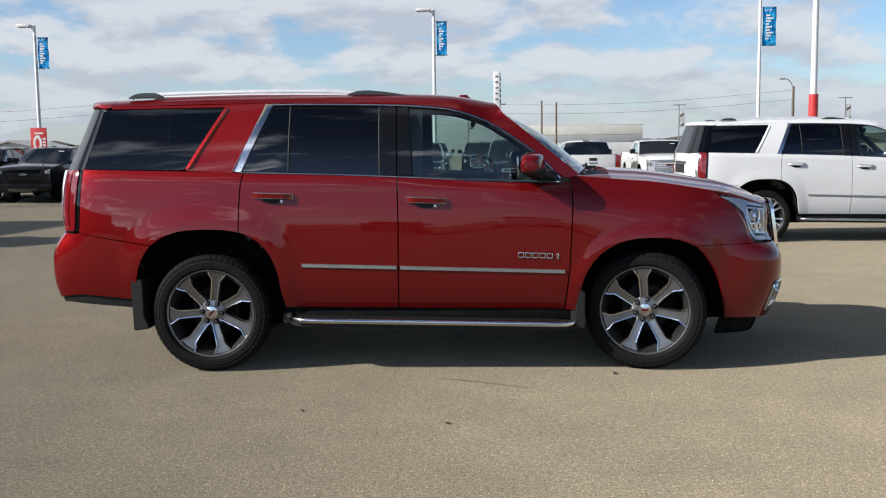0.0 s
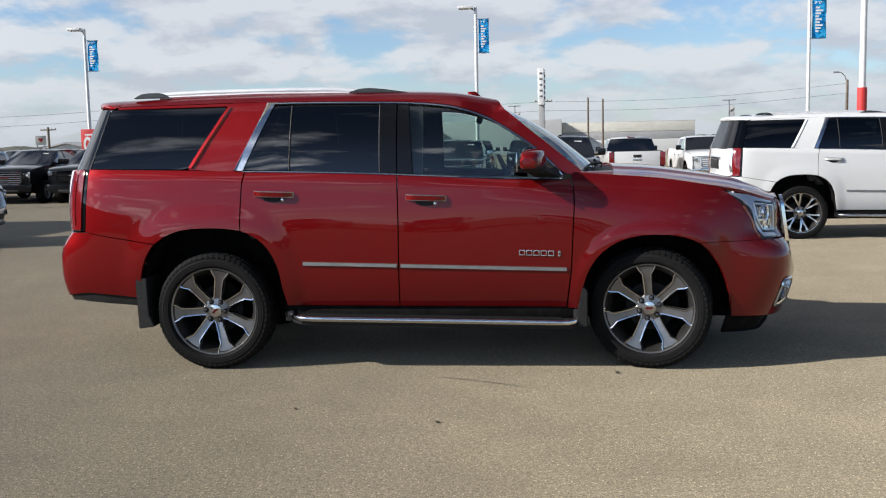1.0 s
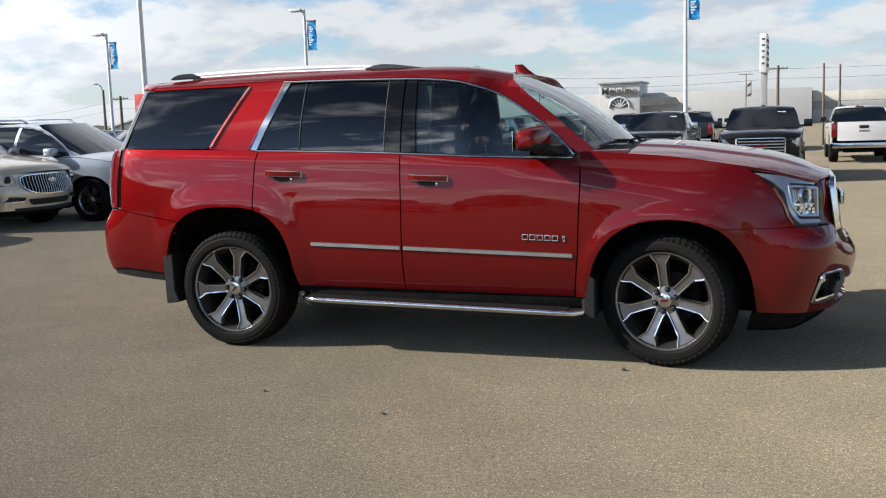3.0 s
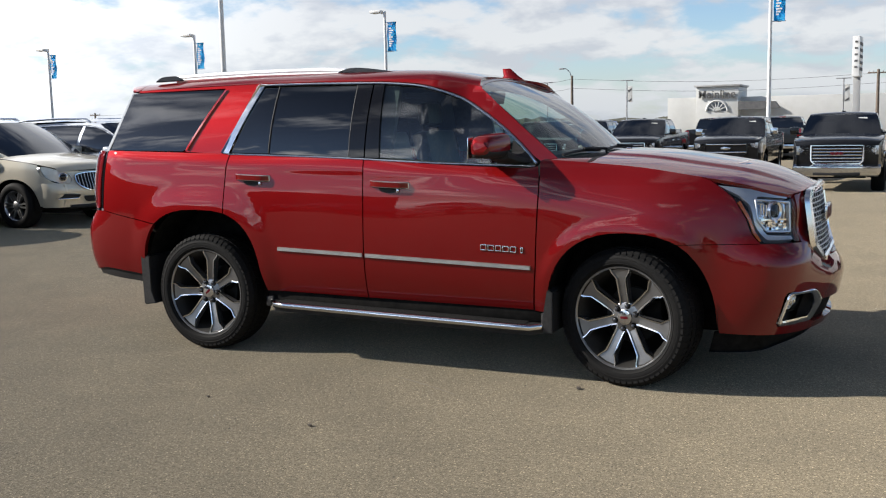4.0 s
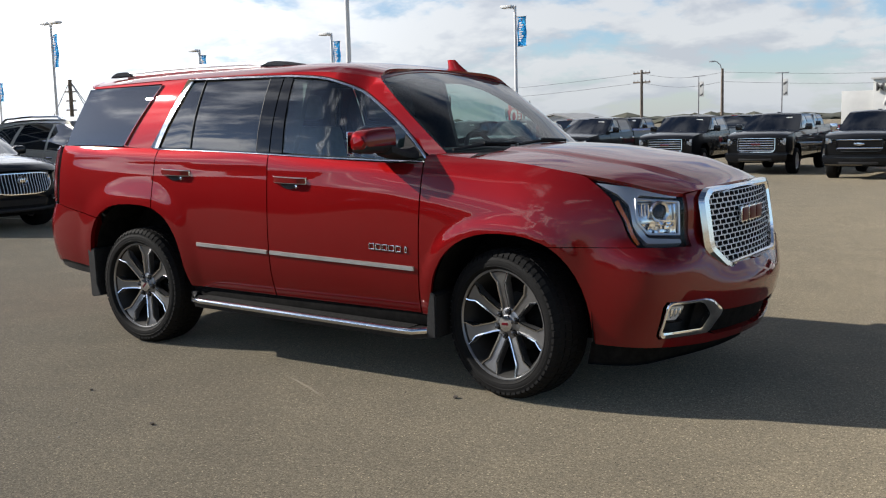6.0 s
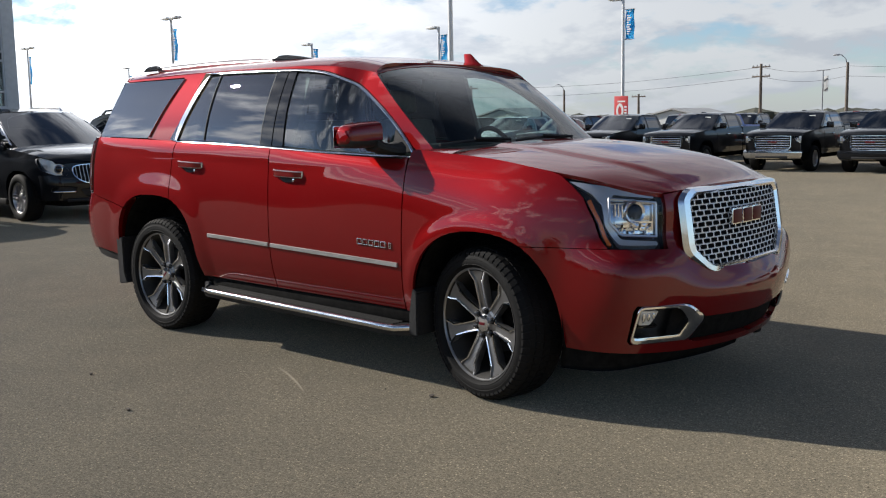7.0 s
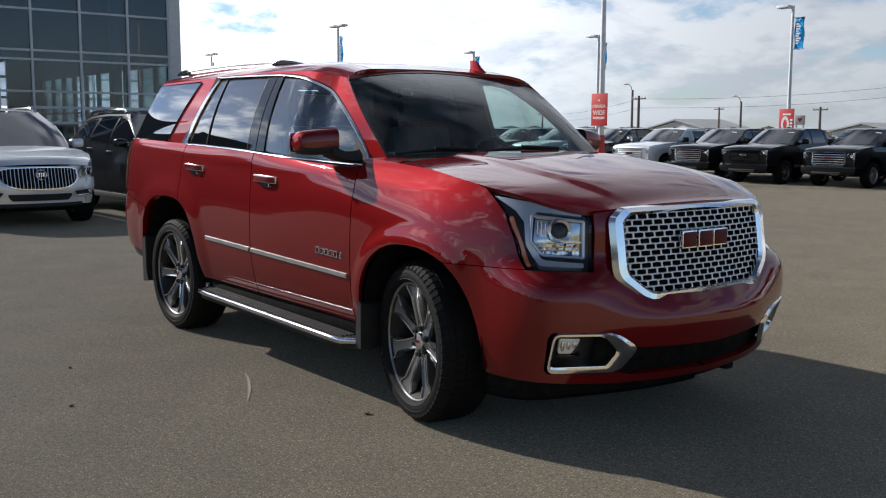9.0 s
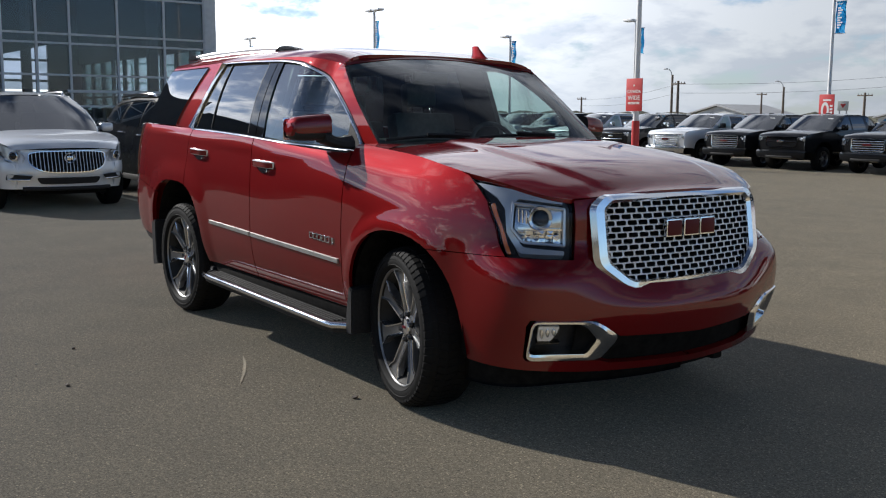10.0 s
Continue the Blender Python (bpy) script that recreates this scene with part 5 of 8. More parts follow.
def fog_lamp(parent, flip):
    """A small clear-fronted lamp with upright reflector ribs in the upper corner of its pocket."""
    sg = 1 if flip else -1
    seat_of = rounded([(2.330, 0.532), (2.430, 0.529), (2.418, 0.495), (2.396, 0.458), (2.330, 0.460)], 0.008, 2)
    bowl = panel("fog_bowl", seat_of, body, M["bar"], parent, "bright fog lamp bowl", step=0.03, lift=-0.036, rim=0.02, sides=(flip,))
    for k in range(3):
        bm = bmesh.new()
        u = 2.344 + 0.028 * k
        pts = [body_under(u + 0.006 * q, 0.522 - (0.046 - 0.006 * k) * q, 0.032) for q in (0.0, 0.33, 0.66, 1.0)]
        tube(bm, [(p.x, sg * abs(p.y), p.z) for p in pts], [0.003, 0.009, 0.010, 0.004], 8)
        part("reflector_rib", bm, M["chrome"], bowl, "bright reflector rib", smooth=60)
    panel("fog_hood", rounded([(2.325, 0.456), (2.44, 0.454), (2.43, 0.446), (2.325, 0.446)], 0.003, 2), body, M["gloss_black"], bowl, step=0.04, lift=-0.030, rim=0.03, sides=(flip,))
    lens = panel("fog_lens", seat_of, body, M["glass_clear"], parent, "clear fog lamp lens", step=0.05, lift=-0.014, rim=0.0, sides=(flip,))
    lens.visible_shadow = False


def head_lamp(parent, flip):
    sg = 1 if flip else -1
    holder = panel("headlamp", shrink(LAMP, 0.003), body, M["plastic"], parent, "projector headlamp with a bright surround", step=0.04, lift=-0.045, rim=0.0, sides=(flip,))
    lens = panel("lens", shrink(LAMP, 0.003), body, M["glass_clear"], holder, "clear lens", step=0.05, lift=0.003, rim=0.012, sides=(flip,))
    lens.visible_shadow = False
    # silver swoosh along the top and down to the lamp's foot
    top = [(1.95, 1.160), (2.18, 1.136), (2.42, 1.088), (2.425, 1.072), (2.228, 1.096), (2.204, 1.06), (2.204, 0.962), (2.266, 0.886), (2.430, 0.872), (2.430, 0.856), (2.25, 0.864), (2.188, 0.945), (2.170, 1.05), (2.11, 1.098), (2.0, 1.139)]
    panel("light_guide", rounded(top, 0.010, 3), body, M["guide"], holder, "grey light guide", step=0.03, lift=-0.014, rim=0.03, sides=(flip,))
    panel("indicator", rounded([(2.082, 1.066), (2.106, 1.074), (2.158, 0.985), (2.188, 0.925), (2.214, 0.862), (2.196, 0.858), (2.152, 0.962)], 0.005, 2), body, M["amber"], holder, "amber side lens", step=0.03, lift=-0.012, rim=0.01, sides=(flip,))
    frame_o = rounded([(2.214, 1.080), (2.445, 1.054), (2.445, 0.880), (2.274, 0.894), (2.214, 0.960)], 0.012, 3)
    part("bezel", frame_ring(frame_o, shrink(frame_o, 0.012), lambda u, v: body(u, v) - np.stack([0.016 + 0 * u, 0 * u, 0 * u], axis=1), 0.004, 0.02, flip), M["satin"], holder, "silver lamp bezel", smooth=30)
    panel("lamp_bowl", shrink(frame_o, 0.004), body, M["lamp_dark"], holder, "silver inside of the lamp", step=0.04, lift=-0.043, rim=0.0, sides=(flip,))
    # projector and lower reflector
    for u, z, r in ((2.345, 1.005, 0.040),):
        p = body1(u, z)
        bm = bmesh.new()
        prof = [(0.0, 0.0), (r * 0.5, -0.004), (r * 0.85, -0.014), (r * 0.95, -0.03)]
        lathe(bm, [(q, -h) for q, h in prof], 28, axis="x")
        rot = pose(p.x - 0.018, sg * abs(p.y) * 1.0, p.z, 0, 0, 30 * sg) @ Matrix.Diagonal((-1, 1, 1, 1))
        bmesh.ops.transform(bm, matrix=rot, verts=bm.verts[:])
        bmesh.ops.recalc_face_normals(bm, faces=bm.faces[:])
        part("projector_lens", bm, M["gloss_black"], holder, "round projector lens", smooth=60)
        bm = bmesh.new()
        lathe(bm, [(r * 1.0, 0.0), (r * 1.3, 0.006), (r * 1.42, -0.004), (r * 1.42, -0.03), (r * 1.0, -0.03)], 32, axis="x", closed=True)
        bmesh.ops.transform(bm, matrix=pose(p.x - 0.028, sg * abs(p.y), p.z, 0, 0, 30 * sg), verts=bm.verts[:])
        part("projector_ring", bm, M["chrome"], holder, "chrome projector ring", smooth=50)
    panel("inner_fin", rounded([(2.245, 1.05), (2.30, 1.048), (2.285, 1.015), (2.30, 0.985), (2.245, 0.985)], 0.006, 2), body, M["chrome"], holder, step=0.03, lift=-0.032, rim=0.012, sides=(flip,))
    panel("lamp_shelf", rounded([(2.238, 0.970), (2.425, 0.958), (2.425, 0.949), (2.30, 0.953), (2.238, 0.961)], 0.003, 2), body, M["chrome"], holder, step=0.04, lift=-0.024, rim=0.018, sides=(flip,))
    # faceted lower reflector, its facets tilted this way and that
    pick = random.Random(8)
    bm = bmesh.new()
    for i in range(6):
        for j in range(3):
            u0, z0 = 2.262 + 0.027 * i, 0.900 + 0.017 * j
            q = [body1(u0 + 0.027 * a, z0 + 0.017 * b) for a, b in ((0, 0), (1, 0), (1, 1), (0, 1))]
            depth = 0.030 + 0.008 * math.sin(2.1 * i + 1.3 * j)
            tip = sum(q, Vector()) / 4 - Vector((depth + pick.uniform(-0.012, 0.014), 0, pick.uniform(-0.005, 0.005)))
            vs = [bm.verts.new((c.x - depth, sg * abs(c.y), c.z)) for c in q]
            t = bm.verts.new((tip.x, sg * abs(tip.y), tip.z))
            for k in range(4):
                bm.faces.new((vs[k], vs[(k + 1) % 4], t))
    part("reflector", bm, M["chrome"], holder, "faceted bright reflector", smooth=0)
    bm = bmesh.new()
    for i in range(4):
        p = body1(2.258 + 0.016 * i, 1.02 - 0.004 * i)
        tube(bm, [(p.x - 0.03, sg * abs(p.y), p.z + 0.028), (p.x - 0.028, sg * abs(p.y), p.z - 0.03)], 0.004, 6)
    part("bowl_ribs", bm, M["chrome"], holder, "bright upright ribs", smooth=60)


GRILLE_OUT = rounded([(-0.565, 1.062), (-0.50, 1.112), (0.50, 1.112), (0.565, 1.062), (0.565, 0.80), (0.415, 0.688), (-0.415, 0.688), (-0.565, 0.80)], [0.03, 0.03, 0.03, 0.03, 0.05, 0.05, 0.05, 0.05], 5)


def nose(y, z):
    """The nose as a skin over (y, z), for what sits across its middle."""
    y, z = np.asarray(y, float), np.asarray(z, float)
    lean = np.interp(z, [0.66, 0.70, 0.80, 0.95, 1.08, 1.13], [2.500, 2.498, 2.480, 2.462, 2.438, 2.425])
    x = lean - 0.185 * np.abs(y) ** 1.9 - 0.10 * np.abs(y) ** 6
    return np.stack([x, y, z], axis=1)


def grille(parent):
    inner = [(y * (0.92 if abs(y) > 0.36 else 1.0 - 0.08 * (abs(y) / 0.36) ** 6), z) for y, z in shrink(GRILLE_OUT, 0.038)]
    g = part("grille", frame_ring(GRILLE_OUT, inner, nose, 0.022, 0.05, False), M["chrome"], parent, "chrome grille surround", smooth=30)
    # a near-black sheet stands for the shade behind the mesh
    back, nrm = trimmed(shrink(GRILLE_OUT, 0.02), nose, 0.08, 0.0, -0.075)
    part("radiator", mesh_of(back, M["under"], normals=nrm), None, g, "near-black sheet for the shade behind the mesh")
    # mesh: staggered rows of thick-walled cells
    bm = bmesh.new()
    rows, cw = 13, 0.0615
    z0, z1 = 0.722, 1.078
    chh = (z1 - z0) / rows

    def half(z):
        return float(np.interp(z, [0.70, 0.80, 1.05, 1.10], [0.385, 0.525, 0.525, 0.48])) - 0.012
    wall = 0.0056
    for r in range(rows):
        zc = z0 + chh * (r + 0.5)
        w = half(zc)
        k = -12
        while k <= 12:
            yc = (k + (0.5 if r % 2 else 0.0)) * cw
            k += 1
            ya, yb = max(yc - cw / 2, -w), min(yc + cw / 2, w)
            if yb - ya < 0.02:
                continue
            za, zb = zc - chh / 2, zc + chh / 2
            cut = 0.0065
            outer = [(ya, za + cut), (ya + cut, za), (yb - cut, za), (yb, za + cut), (yb, zb - cut), (yb - cut, zb), (ya + cut, zb), (ya, zb - cut)]
            # webs are broader between neighbours than between rows
            hole = [(y - math.copysign(0.0038, y - yc), z) for y, z in shrink(outer, wall)]
            P1 = nose([p[0] for p in outer], [p[1] for p in outer])
            P2 = nose([p[0] for p in hole], [p[1] for p in hole])
            fr = [bm.verts.new(p - np.array([0.016, 0, 0])) for p in P1]
            hi = [bm.verts.new(p - np.array([0.010, 0, 0])) for p in (P1 * 0.45 + P2 * 0.55)]
            lo = [bm.verts.new(p - np.array([0.046, 0, 0])) for p in P2]
            for q in range(8):
                j = (q + 1) % 8
                bm.faces.new((fr[q], fr[j], hi[j], hi[q]))
                # walls inside each cell are blackened to put the hole's shade in
                bm.faces.new((hi[q], hi[j], lo[j], lo[q])).material_index = 1
            # small corner webs join the cells
            C = nose([ya, yb, yb, ya], [za, za, zb, zb])
            for q, (i0, i1) in zip(range(4), ((0, 1), (2, 3), (4, 5), (6, 7))):
                cv = bm.verts.new(C[q] - np.array([0.018, 0, 0]))
                bm.faces.new((cv, fr[i0], fr[i1]))
    bmesh.ops.recalc_face_normals(bm, faces=bm.faces[:])
    tagged(part("grille_mesh", mesh_of(bm, [M["bar"], M["plastic"]], 25), None, g, "satin metal honeycomb of small cells"), kind="stuff")
    # emblem in the middle: three plain red blocks with bright edges
    for k in range(3):
        yc = (-0.115, 0.0, 0.115)[k]
        for mat, grow, dep in ((M["chrome"], 0.007, 0.012), (M["emblem_red"], 0.0, 0.017)):
            bm = bmesh.new()
            xs = float(nose([0], [0.95])[0, 0]) + 0.006 - 0.03 * abs(yc)
            box(bm, xs - 0.01, xs + dep, yc - 0.046 - grow, yc + 0.046 + grow, 0.915 - grow, 0.985 + grow, 0.006)
            part("emblem", bm, mat, g, "plain red emblem block" if grow == 0 else "chrome emblem edge", smooth=30)


def door_handle(parent, x, z, sgn, red):
    """A pull handle with a painted face in a chrome frame, over a flat dark oval for the shaded cup."""
    p = body1(x, z)
    y = abs(p.y)
    tilt = 0.0375
    bm = bmesh.new()
    L = 0.135
    def bow(q):
        return 0.036 * (1 - abs(q / L) ** 5) - 0.005
    rows = []
    n = 18
    for i in range(n + 1):
        dx = -L * math.cos(math.pi * i / n)
        zc, dy = z - tilt * dx, bow(dx)
        rows.append([bm.verts.new((x + dx, sgn * (y + dy + o), zc + h)) for h, o in ((-0.0225, -0.002), (-0.019, 0.006), (0.0155, 0.008), (0.0195, 0.002), (0.016, -0.012), (-0.020, -0.012))])
    for a, b in zip(rows, rows[1:]):
        for j in range(6):
            bm.faces.new((a[j], a[(j + 1) % 6], b[(j + 1) % 6], b[j]))
    bm.faces.new(rows[0])
    bm.faces.new(rows[-1])
    bmesh.ops.recalc_face_normals(bm, faces=bm.faces[:])
    h = part("handle", bm, M["satin"], parent, "door handle with a painted face and chrome edge", smooth=40)
    bm = bmesh.new()
    rows = []
    for i in range(n + 1):
        dx = -0.131 * math.cos(math.pi * i / n)
        zc, dy = z - tilt * dx, bow(dx)
        rows.append([bm.verts.new((x + dx, sgn * (y + dy + o + 0.0012), zc + q)) for q, o in ((-0.0165, 0.0066), (0.0, 0.0076), (0.0135, 0.0082))])
    for a, b in zip(rows, rows[1:]):
        for j in range(2):
            bm.faces.new((a[j], b[j], b[j + 1], a[j + 1]))
    bmesh.ops.recalc_face_normals(bm, faces=bm.faces[:])
    if sum(f.normal.y for f in bm.faces) * sgn < 0:
        bmesh.ops.reverse_faces(bm, faces=bm.faces[:])
    part("handle_face", bm, red, h, "painted handle face", smooth=40)
    # cup: its shaded hollow is drawn as a flat dark oval on the skin
    bm = bmesh.new()
    n = 20
    rim_v, deep = [], []
    for k in range(n):
        a = 2 * math.pi * k / n
        ux, uz = x + 0.075 * math.cos(a), z - 0.02 + 0.035 * math.sin(a)
        q = body1(ux, uz)
        rim_v.append(bm.verts.new((ux, sgn * (abs(q.y) + 0.0015), uz)))
        deep.append(bm.verts.new((x + 0.045 * math.cos(a), sgn * (abs(q.y) + 0.0005), z - 0.02 + 0.02 * math.sin(a))))
    for k in range(n):
        j = (k + 1) % n
        bm.faces.new((rim_v[k], rim_v[j], deep[j], deep[k]))
    bm.faces.new(deep)
    bmesh.ops.recalc_face_normals(bm, faces=bm.faces[:])
    part("handle_cup", bm, M["plastic"], h, "flat dark oval for the shaded handle cup", smooth=60)
    bm = bmesh.new()
    lathe(bm, [(0.0, 0.0), (0.010, 0.0), (0.010, 0.012), (0.0, 0.014)], 14, at=(0, 0, 0))
    bmesh.ops.transform(bm, matrix=Matrix.Translation((x + 0.06, sgn * (y + 0.002), z - 0.040)) @ Matrix.Rotation(math.pi if sgn < 0 else 0, 4, "X"), verts=bm.verts[:])
    part("key_lock", bm, M["chrome"], h)
    return h


def nameplate(parent, sgn):
    """The trim's badge: six small chrome blocks in a row on the front door."""
    for k in range(6):
        x = 0.625 + 0.047 * k + (0.006 if k == 5 else 0)
        z = 0.786 - 0.0365 * (x - 0.62)
        w = 0.008 if k == 5 else 0.0195
        y = abs(body1(x, z).y)
        bm = bmesh.new()
        for z0, z1, a, b in ((-0.018, -0.012, -w, w), (0.012, 0.018, -w, w), (-0.0125, 0.0125, -w, -w + 0.005), (-0.0125, 0.0125, w - 0.005, w)):
            box(bm, x + a, x + b, min(sgn * y, sgn * (y + 0.006)), max(sgn * y, sgn * (y + 0.006)), z + z0, z + z1, 0.0015)
        part("badge_block", bm, M["chrome"], parent, "small chrome badge block", smooth=30)


def door_mirror(parent, sgn, red):
    """A door mirror: black foot and lower shell, painted cap."""
    def shell(s, t):
        # s from the inner end to the outer, t round the section
        a = 2 * math.pi * t
        y = 0.955 + 0.205 * s
        h = 0.071 * (1 - 0.25 * s**4) * (1 if s < 0.98 else 0.6)
        l = 0.086 * (1 - 0.30 * s**3)
        c, sn = math.cos(a), math.sin(a)
        px = abs(c) ** 0.55 * math.copysign(1, c) * l * (1.0 if c > 0 else 0.75)
        pz = abs(sn) ** 0.6 * math.copysign(1, sn) * h
        return Vector((0.70 - 0.035 * s + px, sgn * y, 1.388 - 0.012 * s + pz))
    bm = bmesh.new()
    n, k = 8, 28
    g = [[bm.verts.new(shell(i / n, j / k)) for j in range(k)] for i in range(n + 1)]
    for i in range(n):
        for j in range(k):
            f = bm.faces.new((g[i][j], g[i][(j + 1) % k], g[i + 1][(j + 1) % k], g[i + 1][j]))
            f.material_index = 0 if math.sin(2 * math.pi * (j + 0.5) / k) > -0.2 else 1
    for ring in (g[0], g[-1]):
        f = bm.faces.new(ring)
        f.material_index = 0 if ring is g[-1] else 1
    bmesh.ops.bevel(bm, geom=[e for e in bm.edges if all(v in g[-1] for v in e.verts)], offset=0.012, segments=3, affect="EDGES")
    bmesh.ops.recalc_face_normals(bm, faces=bm.faces[:])
    mm = part("door_mirror", mesh_of(bm, [red, M["plastic"]], 45), None, parent, "door mirror with a painted cap over black plastic")
    bm = bmesh.new()
    rows = []
    for q in range(7):
        f = q / 6
        y = 0.865 + 0.125 * f
        cx, hx = 0.815 - 0.095 * f, 0.062 + 0.012 * math.sin(math.pi * f)
        lo, hi = 1.268 + 0.035 * f**2, 1.345 + 0.035 * f - 0.03 * math.sin(math.pi * f)
        rows.append([bm.verts.new((cx + hx * c, sgn * y, (lo + hi) / 2 + (hi - lo) / 2 * d)) for c, d in ((-1, -0.6), (-0.7, -1), (0.7, -1), (1, -0.6), (1, 0.2), (0.5, 1), (-0.6, 1), (-1, 0.5))])
    for A, B in zip(rows, rows[1:]):
        for j in range(8):
            bm.faces.new((A[j], A[(j + 1) % 8], B[(j + 1) % 8], B[j]))
    bm.faces.new(rows[0])
    bm.faces.new(rows[-1])
    bmesh.ops.recalc_face_normals(bm, faces=bm.faces[:])
    part("mirror_foot", bm, M["plastic"], mm, "black mirror foot")
    panel("sail", [(0.745, 1.282), (0.885, 1.278), (0.868, 1.305), (0.752, 1.412)], green, M["plastic"], mm, "black corner cover", lift=0.002, rim=0.01, sides=(sgn > 0,))
    bm = bmesh.new()
    box(bm, 0.597, 0.603, min(sgn * 0.975, sgn * 1.155), max(sgn * 0.975, sgn * 1.155), 1.315, 1.435, 0.002)
    part("mirror_glass", bm, M["chrome"], mm, "mirror glass")


def running_board(parent, sgn):
    """A side step with a black tread and a bright tube along its edge."""
    bm = bmesh.new()
    rows = []
    n = 24
    for i in range(n + 1):
        f = i / n
        x = -0.93 + 1.93 * f
        end = min(1.0, min(f, 1 - f) / 0.05)
        out = 0.94 + 0.10 * end**0.6
        z = 0.372 - 0.045 * f * 0.9
        rows.append([bm.verts.new((x, sgn * y, zz)) for y, zz in ((0.86, z), (out, z + 0.004), (out + 0.012, z - 0.01), (out, z - 0.05), (0.86, z - 0.055))])
    for a, b in zip(rows, rows[1:]):
        for j in range(5):
            bm.faces.new((a[j], a[(j + 1) % 5], b[(j + 1) % 5], b[j]))
    bm.faces.new(rows[0])
    bm.faces.new(rows[-1])
    bmesh.ops.recalc_face_normals(bm, faces=bm.faces[:])
    board = part("running_board", bm, M["plastic"], parent, "black side step with a bright edge", smooth=30)
    bm = bmesh.new()
    pts = []
    for i in range(n + 1):
        f = i / n
        end = min(1.0, min(f, 1 - f) / 0.05)
        pts.append((-0.93 + 1.93 * f, sgn * (0.948 + 0.105 * end**0.6), 0.366 - 0.0405 * f))
    tube(bm, pts, 0.0185, 10, 0.85)
    part("step_trim", bm, M["chrome"], board, "bright step edge", smooth=60)
    for k in range(5):
        bm = bmesh.new()
        y = 0.905 + 0.024 * k
        tube(bm, [(x, sgn * y, 0.3775 - 0.0405 * (x + 0.93) / 1.93) for x in (-0.84, -0.3, 0.3, 0.88)], 0.005, 6, 1.4)
        part("tread_strip", bm, M["rubber"], board, "black rubber tread strip", smooth=60)
    for x in (-0.95, 0.99):
        bm = bmesh.new()
        box(bm, x - 0.03, x + 0.03, min(sgn * 0.80, sgn * 0.95), max(sgn * 0.80, sgn * 0.95), 0.33, 0.40, 0.012)
        part("step_bracket", bm, M["plastic"], board)

# ---- parked vehicles round about: x ahead, origin on the ground midway between the axles ----
def strip(points, wide, crown=0.03, bow=0.0, n=12, inset=0.0):
    """A skin across the vehicle along (x, z) points; wide(x, z): half width; it bulges ahead by bow and up by crown in the middle."""
    bm = bmesh.new()
    rows = []
    for i, (x, z) in enumerate(points):
        a, b = points[max(0, i - 1)], points[min(len(points) - 1, i + 1)]
        tx, tz = b[0] - a[0], b[1] - a[1]
        ln = math.hypot(tx, tz) or 1
        nx, nz = tz / ln, -tx / ln
        if nz < -0.2:
            nx, nz = -nx, -nz
        w = wide(x, z) - inset
        row = []
        for k in range(n + 1):
            v = 2 * k / n - 1
            q = 1 - abs(v) ** 2.4
            row.append(bm.verts.new((x + crown * q * nx + bow * q, w * v, z + crown * q * nz)))
        rows.append(row)
    for a, b in zip(rows, rows[1:]):
        for k in range(n):
            bm.faces.new((a[k], a[k + 1], b[k + 1], b[k]))
    bmesh.ops.recalc_face_normals(bm, faces=bm.faces[:])
    mid = [f for f in bm.faces]
    if sum(f.normal.z + f.normal.x * (1 if points[0][0] > 0 else -1) for f in mid) < 0:
        bmesh.ops.reverse_faces(bm, faces=bm.faces[:])
    return bm


WHEELS = {}


